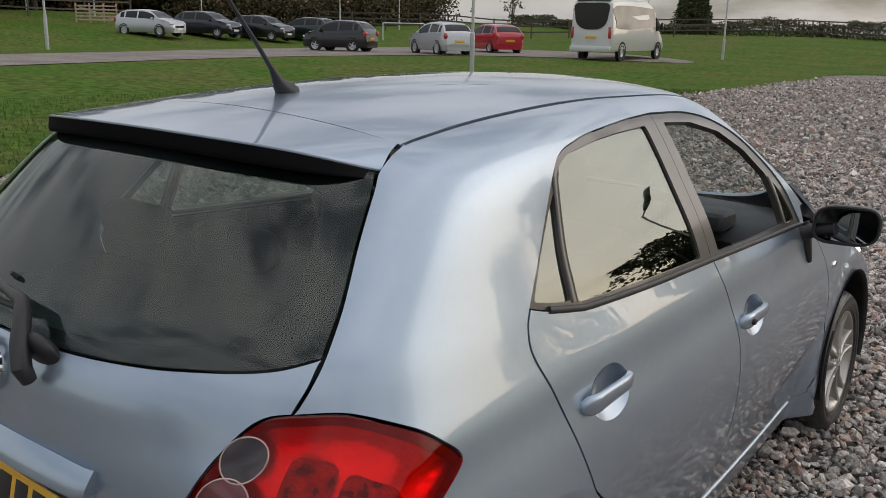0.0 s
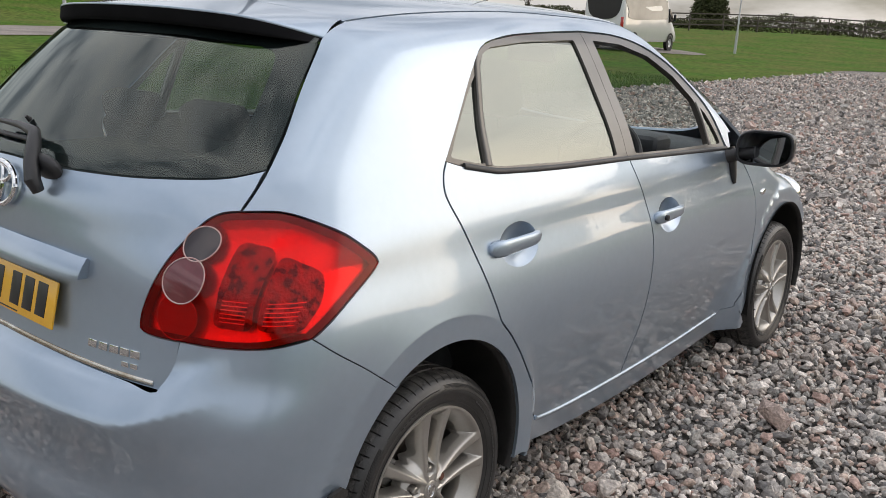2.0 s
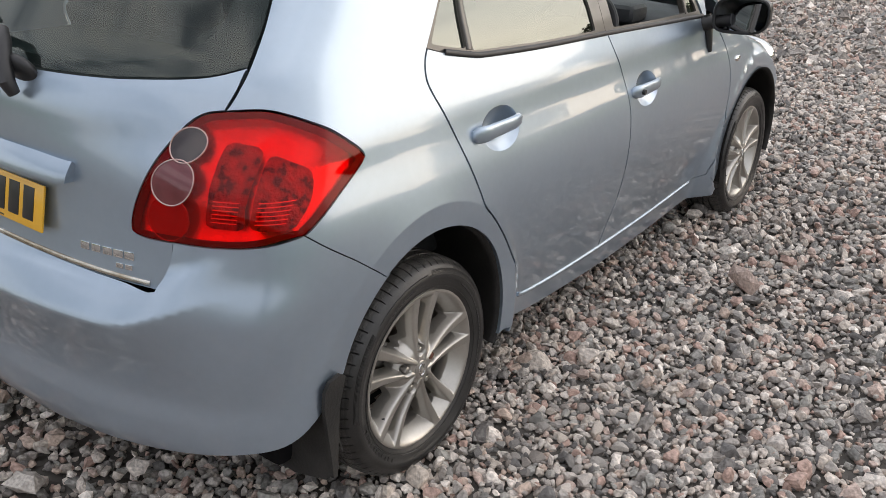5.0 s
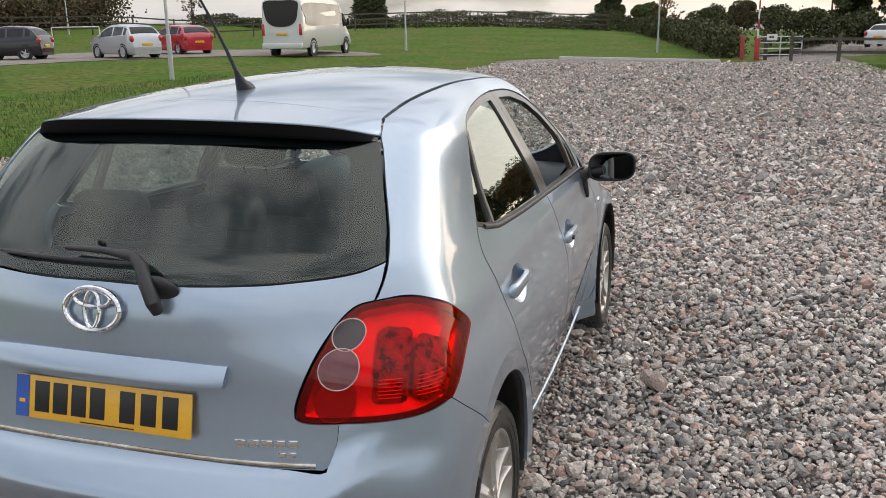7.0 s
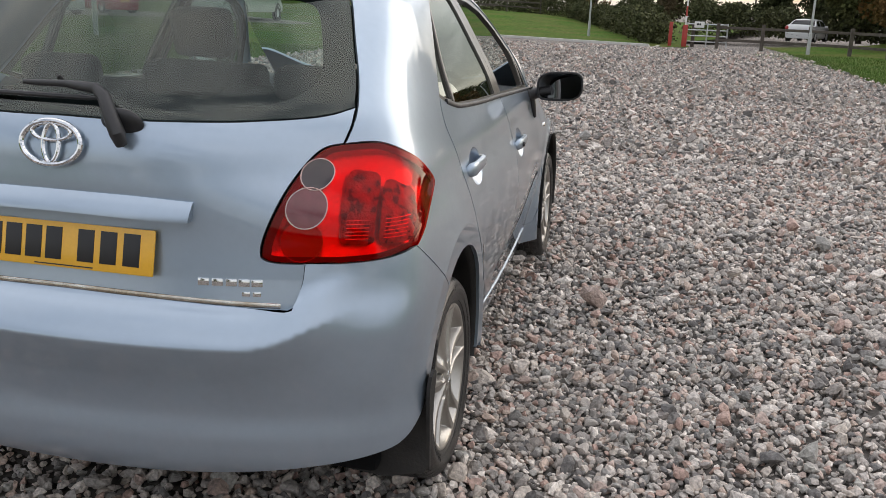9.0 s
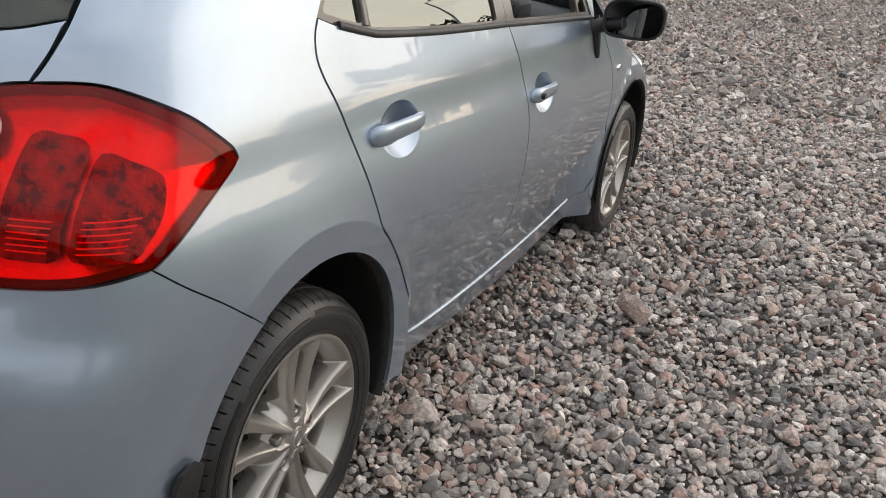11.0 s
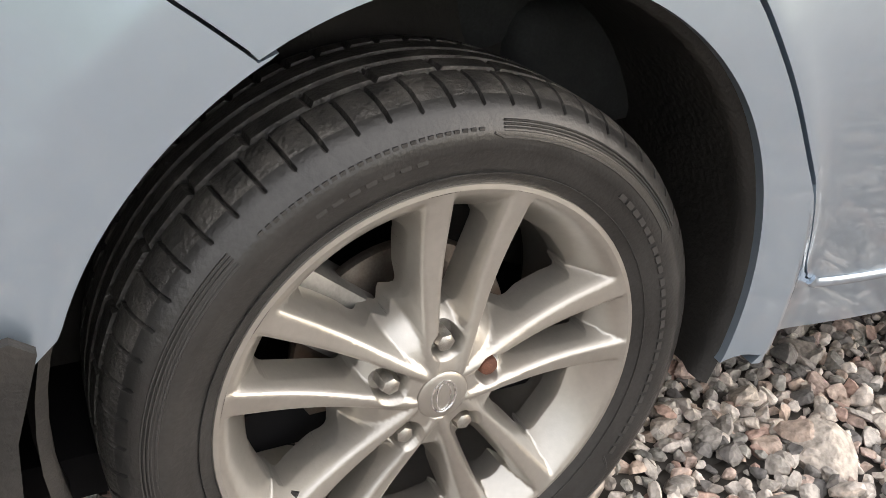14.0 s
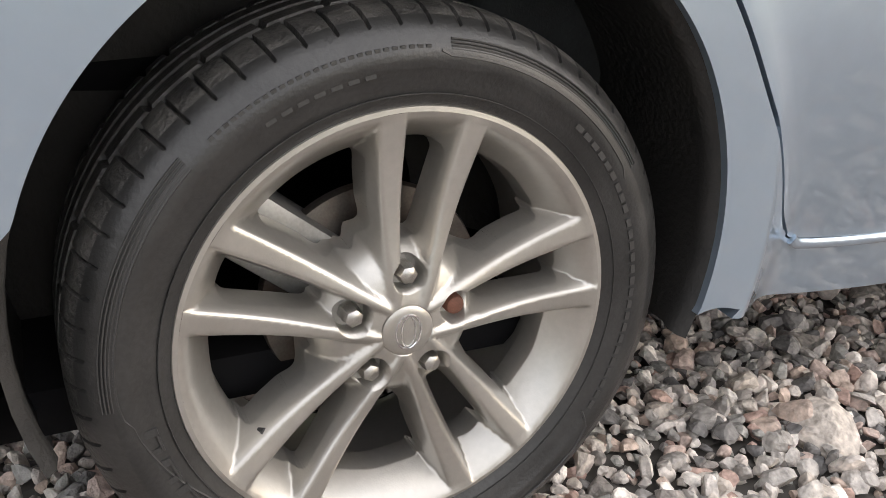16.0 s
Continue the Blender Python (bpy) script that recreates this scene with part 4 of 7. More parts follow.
# door mirrors
def door_mirror(s):
    m = new("door_mirror")
    m.parent = car
    m["label"] = "black-backed body-coloured door mirror"
    bm = bmesh.new()
    secs = []
    for t in np.linspace(0, 1, 9):
        y = 1.905 + .115 * t
        sc = 1.0 - .62 * max(0, t - .25) ** 1.9 * 1.3
        if t == 0:
            sc = .965
        ring = []
        for j in range(24):
            a = 2 * math.pi * j / 24
            ca, sa = math.cos(a), math.sin(a)
            ring.append(bm.verts.new((s * (.945 + .112 * sc * math.copysign(abs(ca) ** .55, ca)), y, 1.055 + .070 * sc * math.copysign(abs(sa) ** .6, sa) + .01 * ca)))
        secs.append(ring)
    for a, c in zip(secs, secs[1:]):
        for j in range(24):
            bm.faces.new((a[j], a[(j + 1) % 24], c[(j + 1) % 24], c[j]))
    bm.faces.new(secs[-1])
    part("mirror_shell", bm, PAINT_DARK, m, angle=60)
    bm = bmesh.new()
    ring = []
    for j in range(24):
        a = 2 * math.pi * j / 24
        ca, sa = math.cos(a), math.sin(a)
        ring.append(bm.verts.new((s * (.945 + .103 * math.copysign(abs(ca) ** .55, ca)), 1.934 - .36 * (.103 * math.copysign(abs(ca) ** .55, ca)) + .28 * (.062 * math.copysign(abs(sa) ** .6, sa)), 1.055 + .062 * math.copysign(abs(sa) ** .6, sa) + .01 * ca)))
    bm.faces.new(ring)
    part("mirror_glass", bm, MIRROR, m)
    part("mirror_rim", tube([tuple(v) for v in [(s * (.945 + .108 * math.copysign(abs(math.cos(a)) ** .55, math.cos(a))), 1.908, 1.055 + .066 * math.copysign(abs(math.sin(a)) ** .6, math.sin(a)) + .01 * math.cos(a)) for a in np.linspace(0, 2 * math.pi, 33)]], .006, 6, cap=False), BLACK_PLASTIC, m)
    part("mirror_foot", tube([(s * .765, 1.93, 1.00), (s * .80, 1.945, 1.005), (s * .85, 1.95, 1.02), (s * .90, 1.95, 1.03)], [.045, .030, .024, .026], 12), BLACK_PLASTIC, m)
    part("mirror_stalk", tube([(s * .775, 1.955, 1.03), (s * .800, 1.955, .98), (s * .815, 1.958, .92), (s * .825, 1.96, .89)], [.035, .024, .016, .008], 12), BLACK_PLASTIC, m)


PAINT_DARK = material("mirror_back_black", (0.02, 0.021, 0.023), 0.3, vary=0.05)
MIRROR = material("mirror_glass", (0.50, 0.52, 0.54), 0.02, 1.0)
door_mirror(1)
door_mirror(-1)

# cabin: seats with headrests, dashboard, wheel, trim
panel("headliner", [on([(.48, .02), (.46, .6), (.46, 1.3)], "top"), on([(.46, 1.3), (0, 1.42), (-.46, 1.3)], "top"), on([(-.46, 1.3), (-.46, .6), (-.48, .02), (0, -.02), (.48, .02)], "top")], "top", HEADLINER, car, lift=-.035, thick=.004, gap=0, grid=.08)


def seat(x, y, wide, bench=False):
    s_ = new("rear_bench" if bench else "front_seat")
    s_.parent = car
    s_["label"] = "charcoal cloth seat with headrest"
    part("seat_base", box((wide, .50, .16), (x, y, .55), bevel=.05, segments=4), SEAT, s_)
    part("seat_back", box((wide * .96, .13, .62), (x, y - .33, .86), Matrix.Rotation(radians(16), 4, "X"), .05, 4), SEAT, s_)
    for hx in ((x - .42, x, x + .42) if bench else (x,)):
        low = bench
        z0 = 1.185 if low else 1.285
        part("headrest", box((.25, .10, .10 if low else .19), (hx, y - (.45 if low else .46), z0), Matrix.Rotation(radians(14), 4, "X"), .045, 4), SEAT, s_)
        if not low:
            for dx in (-.05, .05):
                part("headrest_post", tube([(hx + dx, y - .43, 1.12), (hx + dx, y - .455, 1.24)], .006, 8), CHROME, s_)


seat(.37, 1.25, .50)
seat(-.37, 1.25, .50)
seat(0, .42, 1.26, True)
bm = bmesh.new()
prof_ = [(1.86, .55), (1.80, .76), (1.76, .90), (1.79, .99), (1.88, 1.035), (2.05, 1.045), (2.22, 1.035), (2.38, .99), (2.38, .55)]
rows = [[bm.verts.new((x, y, z - .02 * (abs(x) / .7) ** 2)) for y, z in prof_] for x in np.linspace(-.70, .70, 12)]
for a, c in zip(rows, rows[1:]):
    for j in range(len(prof_) - 1):
        bm.faces.new((a[j], a[j + 1], c[j + 1], c[j]))
dash = part("dashboard", bm, DASH, car, "grey plastic dashboard", angle=50)
part("instrument_hood", box((.40, .16, .08), (.37, 1.80, 1.03), bevel=.035, segments=3), DASH, dash)
part("air_vent", box((.13, .02, .055), (.60, 1.765, .935), bevel=.008), INK, dash)
part("steering_wheel", tube([(.37 + .185 * math.cos(a), 1.60 + .185 * math.sin(a) * .42, .95 + .185 * math.sin(a) * .9) for a in np.linspace(0, 2 * math.pi, 41)], .016, 10, cap=False), BLACK_PLASTIC, car, "black steering wheel")
bm = tube([(.37, 1.62, .95), (.37, 1.82, .88)], [.07, .035], 14)
for a in (200, 340, 90):
    ca, sa = math.cos(radians(a)), math.sin(radians(a))
    tube([(.37 + .04 * ca, 1.605 + .04 * sa * .42, .95 + .04 * sa), (.37 + .18 * ca, 1.60 + .18 * sa * .42, .95 + .18 * sa * .9)], .014, 8, bm=bm)
part("steering_column", bm, BLACK_PLASTIC, car)
part("rear_view_mirror", box((.24, .03, .07), (0, 1.62, 1.37), bevel=.015), BLACK_PLASTIC, car)
part("boot_shelf", box((1.10, .55, .03), (0, -.22, 1.06), bevel=.01), SEAT, car)
part("boot_floor", box((1.2, 1.0, .04), (0, -.10, .52), bevel=.01), DARK, car)
WHEEL_Z, TYRE_R = .307, .316


def wheel(at, s, steer=0.0):
    w = new("wheel")
    w.parent = car
    w.matrix_basis = Matrix.Translation(at) @ Matrix.Rotation(radians(0 if s > 0 else 180), 4, "Z") @ Matrix.Rotation(radians(-1.4), 4, "Y")
    return w


def tyre_mesh():
    """Tread blocks with real grooves, bulged sidewall with raised bands; x is outwards, 0 at the wheel's outer face."""
    prof = [(.205, -.022), (.212, -.012), (.222, -.007), (.232, -.004), (.236, -.001), (.250, .004), (.262, .007), (.265, .009), (.280, .008), (.283, .006), (.293, .001), (.300, -.005), (.3065, -.013),
            (.3125, -.026), (.3150, -.040), (.3155, -.052), (.308, -.053), (.308, -.060), (.316, -.061), (.3165, -.085), (.308, -.086), (.308, -.094), (.3165, -.095), (.3168, -.113),
            (.308, -.114), (.308, -.122), (.3165, -.123), (.316, -.147), (.308, -.148), (.308, -.155), (.3155, -.156), (.314, -.175), (.307, -.196), (.290, -.208), (.255, -.212), (.205, -.196)]
    pitch, seg = 66, 7
    n = pitch * seg
    verts, faces, mi = [], [], []
    for j, (r, x) in enumerate(prof):
        skew = max(0, min(j, 19) - 11) * .14
        for i in range(n):
            cut = i % seg == 0
            rr = r
            if 11 <= j <= 15 and cut:
                rr = r - (.002, .006, .0075, .0075, .0075)[j - 11]
            if 18 <= j <= 19 and i % (seg * 2) == 3:
                rr = r - .005
            if 30 <= j <= 32 and cut:
                rr = r - .006
            a = 2 * math.pi * (i + skew) / n
            if 11 <= j <= 15 and i % seg == 1:
                a -= 2 * math.pi * .45 / n
            if 11 <= j <= 15 and i % seg == seg - 1:
                a += 2 * math.pi * .45 / n
            verts.append((x, rr * math.cos(a), rr * math.sin(a)))
    for j in range(len(prof) - 1):
        for i in range(n):
            faces.append((j * n + i, j * n + (i + 1) % n, (j + 1) * n + (i + 1) % n, (j + 1) * n + i))
            mi.append(1 if 12 <= j <= 31 else 0)
    return verts, faces, mi


NUT_R, NUT_0, SPOKE_0 = .05715, 87.5, 83.8


def spoke_mid(p):
    """Sideways place and half width of a spoke's face, by the distance out from the hub."""
    t = np.clip((p - .05) / .17, -.2, 1.1)
    return .0195 + .0245 * t, .0058 + .0082 * t


def face_x(y, z):
    """How far the cast face stands out: lip, dished ring, twin spokes and hub flow into one another."""
    r = np.hypot(y, z)
    a = np.arctan2(z, y)
    k = np.round((a - radians(SPOKE_0)) / radians(72))
    b = a - radians(SPOKE_0) - k * radians(72)
    p, q = r * np.cos(b), np.abs(r * np.sin(b))
    mid, hw = spoke_mid(p)
    t = np.clip((p - .04) / .178, 0, 1)
    face = -.0035 - .0085 * np.sin(math.pi * t) ** 1.3 - .0015 * (1 - t) ** 2
    over = np.abs(q - mid) - hw
    slope = np.where(q > mid, 3.6, 3.4)
    d_spoke = face + .0011 * np.clip((mid - q) / hw, -1, 1) - slope * smax(over, 0 * over, .0013) - .10 * np.maximum(.030 - p, 0)
    d_ring = ring_x(r)
    d_hub = hub_x(r)
    d = smax(d_spoke, d_ring, .0016)
    d = smax(d, d_hub, .0024)
    return smax(d, -.060 + 0 * d, .002)


ring_x = spl([(.150, -.105), (.175, -.068), (.188, -.047), (.198, -.0305), (.207, -.0165), (.2135, -.0085), (.218, -.0048), (.2225, -.0030)])
hub_x = spl([(.0, -.0075), (.030, -.0075), (.040, -.0095), (.055, -.0130), (.066, -.0180), (.076, -.027), (.086, -.041), (.100, -.070)])


def window_loops():
    """Outlines of the openings: a slim one inside each pair of spokes, a wide one between pairs."""
    loops = []
    for k in range(5):
        a0 = radians(SPOKE_0 + 72 * k)
        turn_ = lambda p, q: (p * math.cos(a0) - q * math.sin(a0), p * math.sin(a0) + q * math.cos(a0))
        slim = [(.0850, 0), (.0875, .0070), (.096, .0118), (.130, .0166), (.165, .0208), (.181, .0218), (.1885, .0175), (.1915, .0075), (.192, 0)]
        slim = slim + [(p, -q) for p, q in slim[-2:0:-1]]
        loops.append(line([turn_(p, q) for p, q in slim], .005, True))
        wide = []
        for p in (.080, .100, .125, .150, .170):
            m, h = spoke_mid(np.array(p))
            q = float(m + h) + .0062
            wide.append((math.hypot(p, q), math.degrees(math.atan2(q, p))))
        r1, b1 = wide[-1]
        wide += [(.1845, b1 + 1.2), (.1885, b1 + 4.2), (.1895, 36)]
        wide[0] = (.0915, 32.5)
        wide = [(.0895, 36)] + wide
        both = wide + [(r, 72 - b) for r, b in wide[-2:0:-1]]
        loops.append(line([(r * math.cos(a0 + radians(b)), r * math.sin(a0 + radians(b))) for r, b in both], .005, True))
    return loops


def wheel_faces():
    """The cast face, cut through at its openings and nut wells, split into hub, ten spokes and ring."""
    from mathutils.geometry import delaunay_2d_cdt
    circle = lambda c, r, n: np.array([(c[0] + r * math.cos(t), c[1] + r * math.sin(t)) for t in np.linspace(0, 2 * math.pi, n, endpoint=False)])
    outer, inner = circle((0, 0), .2225, 180), circle((0, 0), .0285, 48)
    wells = [circle((NUT_R * math.cos(radians(NUT_0 + 72 * k)), NUT_R * math.sin(radians(NUT_0 + 72 * k))), .0195, 30) for k in range(5)]
    holes = window_loops() + wells + [inner]
    st = .0036
    gx, gy = np.meshgrid(np.arange(-.224, .224, st), np.arange(-.224, .224, st * .87))
    gx[1::2] += st / 2
    g = np.stack([gx.ravel(), gy.ravel()], 1)
    g = g[np.hypot(g[:, 0], g[:, 1]) < .2205]
    for h in holes:
        c, rad = h.mean(0), np.linalg.norm(h - h.mean(0), axis=1).max() + st
        near = np.linalg.norm(g - c, axis=1) < rad
        sub = g[near]
        ok = ~inside(sub, h) & (away(sub, h) > st * .4)
        g = np.vstack([g[~near], sub[ok]])
    # crest lines of the spokes as edges of the net
    pts, edges = [], []
    for L in [outer] + holes:
        s0 = len(pts)
        pts += [Vector(p) for p in L]
        edges += [(s0 + i, s0 + (i + 1) % len(L)) for i in range(len(L))]
    crest = []
    for k in range(5):
        a0 = radians(SPOKE_0 + 72 * k)
        for sg in (1, -1):
            for e_ in (1.0, -1.0, .80, -.80, 1.22, -1.22):
                pp = np.linspace(.082, .212, 42)
                m, h = spoke_mid(pp)
                q = sg * (m + e_ * h)
                crest.append(np.stack([pp * math.cos(a0) - q * math.sin(a0), pp * math.sin(a0) + q * math.cos(a0)], 1))
    for L in crest:
        g = g[np.min(np.linalg.norm(g[:, None] - L[None], axis=2), axis=1) > st * .45]
        s0 = len(pts)
        pts += [Vector(p) for p in L]
        edges += [(s0 + i, s0 + i + 1) for i in range(len(L) - 1)]
    pts += [Vector(p) for p in g]
    v2, _, tri, *_ = delaunay_2d_cdt(pts, edges, [], 0, 1e-7)
    v2, tri = np.array([tuple(v) for v in v2]), np.array(tri)
    cen = v2[tri].mean(1)
    ok = np.hypot(cen[:, 0], cen[:, 1]) < .2224
    for h in holes:
        ok &= ~inside(cen, h)
    tri = tri[ok]
    X = face_x(v2[:, 0], v2[:, 1])
    e = 8e-4
    N = np.stack([1 + 0 * X, -(face_x(v2[:, 0] + e, v2[:, 1]) - face_x(v2[:, 0] - e, v2[:, 1])) / (2 * e), -(face_x(v2[:, 0], v2[:, 1] + e) - face_x(v2[:, 0], v2[:, 1] - e)) / (2 * e)], 1)
    N /= np.linalg.norm(N, axis=1)[:, None]
    P = np.column_stack([X, v2])
    c3 = np.cross(P[tri[:, 1]] - P[tri[:, 0]], P[tri[:, 2]] - P[tri[:, 0]])
    tri[c3[:, 0] < 0] = tri[c3[:, 0] < 0][:, ::-1]
    cen = v2[tri].mean(1)
    r, a = np.hypot(cen[:, 0], cen[:, 1]), np.degrees(np.arctan2(cen[:, 1], cen[:, 0]))
    k = np.round((a - SPOKE_0) / 72)
    b = a - SPOKE_0 - k * 72
    which = np.where(r < .0900, 10, np.where(r > .1895, 11, (np.mod(k, 5) * 2 + (b > 0)).astype(int)))
    seen = {}
    for i, t in enumerate(tri):
        for u, w_ in ((t[0], t[1]), (t[1], t[2]), (t[2], t[0])):
            seen[(u, w_)] = i
    groups = {}
    for (u, w_), i in seen.items():
        if (w_, u) not in seen:
            groups.setdefault(int(which[i]), []).append((u, w_))
    made = []
    for gk in range(12):
        tt = tri[which == gk]
        V, NN, faces = [], [], []
        ids = {}
        for t in tt:
            f = []
            for q in t:
                if q not in ids:
                    ids[q] = len(V)
                    V.append(P[q])
                    NN.append(N[q])
                f.append(ids[q])
            faces.append(tuple(f))
        for u, w_ in groups.get(gk, []):
            if np.hypot(*v2[u]) > .222:
                continue
            d2 = v2[w_] - v2[u]
            o = np.array([0, d2[1], -d2[0]])
            o /= np.linalg.norm(o)
            well = np.hypot(*v2[u]) < .078
            s0 = len(V)
            deep = .026 if well else .030
            rim0, rim1 = P[u] + o * .0012 - np.array([.0018, 0, 0]), P[w_] + o * .0012 - np.array([.0018, 0, 0])
            soft0, soft1 = N[u] * .6 + o * .6, N[w_] * .6 + o * .6
            V += [P[u], P[w_], rim1, rim0, rim1 + o * .0015 - np.array([deep, 0, 0]), rim0 + o * .0015 - np.array([deep, 0, 0])]
            NN += [N[u], N[w_], soft1, soft0, o, o]
            faces += [(s0, s0 + 3, s0 + 2, s0 + 1), (s0 + 3, s0 + 5, s0 + 4, s0 + 2)]
        NN = np.array(NN)
        NN /= np.linalg.norm(NN, axis=1)[:, None]
        made.append((np.array(V), faces, NN))
    return made


TYRES, FACES = [], []


def build_wheel(at, s):
    w = wheel(at, s)
    if TYRES:
        tyre = new("tyre", TYRES[0])
        tyre.parent, tyre["label"] = w, "worn black road tyre"
    else:
        v, f, mi = tyre_mesh()
        tyre = mesh_ob("tyre", v, f, [RUBBER, TREAD], w, smooth=True, mat_index=mi, label="worn black road tyre")
        tyre.data.set_sharp_from_angle(angle=radians(38))
        TYRES.append(tyre.data)
    # raised sidewall marks: plain blocks where the writing runs
    def arcband(r0, r1, a0, a1, x0, name, n=10, mat=RUBBER_MARK):
        bm = bmesh.new()
        rr = [[bm.verts.new((x0 + dx, r * math.cos(radians(a)), r * math.sin(radians(a)))) for r, dx in ((r0, -.002), (r0, .0012), (r1, .0012), (r1, -.002))] for a in np.linspace(a0, a1, n)]
        for a, c in zip(rr, rr[1:]):
            for j in range(3):
                bm.faces.new((a[j], a[j + 1], c[j + 1], c[j]))
        bm.faces.new(rr[0])
        bm.faces.new(rr[-1])
        return part(name, bm, mat, tyre)
    for a in list(np.arange(50, 34, -3.1)) + list(np.arange(31, 22, -3.0)) + list(np.arange(21, -30, -3.15)):
        arcband(.2575, .2690, a, a - 2.2, .0066, "sidewall_mark", 4)
    for k in range(6):
        a = 190 + 8.0 * k
        arcband(.2500, .2760, a, a + 1.7, .0062, "sidewall_mark", 3)
        arcband(.2500, .2525, a + 1.9, a + 6.0, .0054, "sidewall_mark", 4)
        arcband(.2735, .2760, a + 1.9, a + 6.0, .0070, "sidewall_mark", 4)
        arcband(.2530, .2730, a + 4.7, a + 6.0, .0062, "sidewall_mark", 3)
    for a in np.arange(99, 121, 3.4):
        arcband(.2600, .2715, a, a + 2.2, .0070, "sidewall_mark", 3)
    for a in np.arange(88, 130, 1.6):
        arcband(.2800, .2838, a, a + 1.0, .0064, "sidewall_mark", 2)
    # ridges that step inwards at the ends of the ribbed bands
    for way in ([(136, .2775), (150, .2775), (168, .2770), (182, .2765), (186, .2740), (188, .2680), (192, .2655), (215, .2440), (240, .2430), (262, .2440)],
                [(86, .2790), (84, .2750), (60, .2745), (34, .2745), (31, .2700)], [(-33, .2550), (-36, .2720), (-42, .2780), (-60, .2790), (-84, .2790), (-88, .2740)]):
        arr = np.array(way, float)
        aa = np.linspace(0, 1, 60)
        idx = np.linspace(0, 1, len(arr))
        ang, rad_ = np.interp(aa, idx, arr[:, 0]), np.interp(aa, idx, arr[:, 1])
        xx = np.interp(rad_, [.236, .250, .262, .280, .283, .293], [.000, .004, .008, .0082, .0068, .002])
        part("sidewall_ridge", tube([(x_, r_ * math.cos(radians(a_)), r_ * math.sin(radians(a_))) for a_, r_, x_ in zip(ang, rad_, xx)], .0014, 5), RUBBER_MARK, tyre)
    for a0, a1 in ((136, 184), (32, 84)):
        for rr_, xx_ in ((.2885, .0035), (.2855, .0050), (.2825, .0060), (.2795, .0068)):
            arcband(rr_, rr_ + .0013, a0, a1, xx_, "sidewall_rib", 24)
    arcband(.2395, .2402, 0, 360, .0012, "sidewall_rib", 90)
    # rim: lip, barrel, spokes, hub
    rim = part("rim", lathe([(.2195, -.020), (.2275, -.014), (.2290, -.007), (.2272, -.0035), (.2225, -.0030), (.2228, -.010), (.216, -.024), (.206, -.055), (.196, -.110), (.196, -.17), (.205, -.192)], 96), ALLOY, w, "silver five-twin-spoke alloy rim, scuffed", angle=50)
    if not FACES:
        for k, (v, f, nn) in enumerate(wheel_faces()):
            ob = mesh_ob("hub" if k == 10 else "rim_face" if k == 11 else "spoke", v, f, ALLOY, rim, normals=nn)
            FACES.append(ob.data)
    else:
        for k, data in enumerate(FACES):
            new("hub" if k == 10 else "rim_face" if k == 11 else "spoke", data).parent = rim
    cap = part("centre_cap", lathe([(.0, -.0045), (.018, -.0047), (.0255, -.0053), (.0272, -.0066), (.0276, -.010), (.0276, -.03)], 40), ALLOY, rim, "round centre cap with a plain emblem")
    ringp = [(-.0044, .0185 * math.cos(a) * .72, .0185 * math.sin(a)) for a in np.linspace(0, 2 * math.pi, 33)]
    part("cap_emblem", tube(ringp, .0012, 6, cap=False), CHROME, cap)
    part("cap_emblem", tube([(-.0044, y * .5, z) for _, y, z in [(0, .0150 * math.cos(a), .0165 * math.sin(a)) for a in np.linspace(0, 2 * math.pi, 25)]], .0010, 6, cap=False), CHROME, cap)
    for i in range(5):
        a = radians(NUT_0 + 72 * i)
        c = Vector((0, .05715 * math.cos(a), .05715 * math.sin(a)))
        t = Matrix.Translation(c)
        part("nut_well", lathe([(.0225, -.034), (.0170, -.0355), (.0, -.0355)], 24), ALLOY_DULL, rim).matrix_basis = t
        locking = i == 4
        bm = lathe([(.0, -.0105), (.006, -.0110), (.0092, -.0128), (.0105, -.0165), (.0108, -.036)], 6 if not locking else 20)
        part("wheel_nut", bm, RUST if locking else NUT_STEEL, rim, "rusty locking wheel nut" if locking else "").matrix_basis = t @ Matrix.Rotation(.3 * i, 4, "X")
    a = radians(212)
    part("valve", tube([(-.055, .186 * math.cos(a), .186 * math.sin(a)), (-.030, .176 * math.cos(a), .176 * math.sin(a)), (-.018, .170 * math.cos(a), .170 * math.sin(a))], [.006, .0048, .0042], 10), BLACK_PLASTIC, rim)
    disc = part("brake_disc", lathe([(.070, -.100), (.123, -.100), (.125, -.104), (.125, -.112), (.07, -.112)], 64), STEEL, w)
    part("disc_bell", lathe([(.0, -.082), (.066, -.082), (.070, -.100)], 48), STEEL, w)
    part("backplate", lathe([(.0, -.130), (.112, -.130), (.116, -.122)], 48), DARK, w)
    bm = box((.075, .075, .13), (-.115, -.105, .075), Matrix.Rotation(radians(52), 4, "X"), .012)
    part("brake_caliper", bm, ALLOY_DULL, w, "dull brake caliper")
    return w


for yw, xr in ((0.0, .848), (2.6, .845)):
    for s in (1, -1):
        build_wheel((s * xr, yw, WHEEL_Z), s)

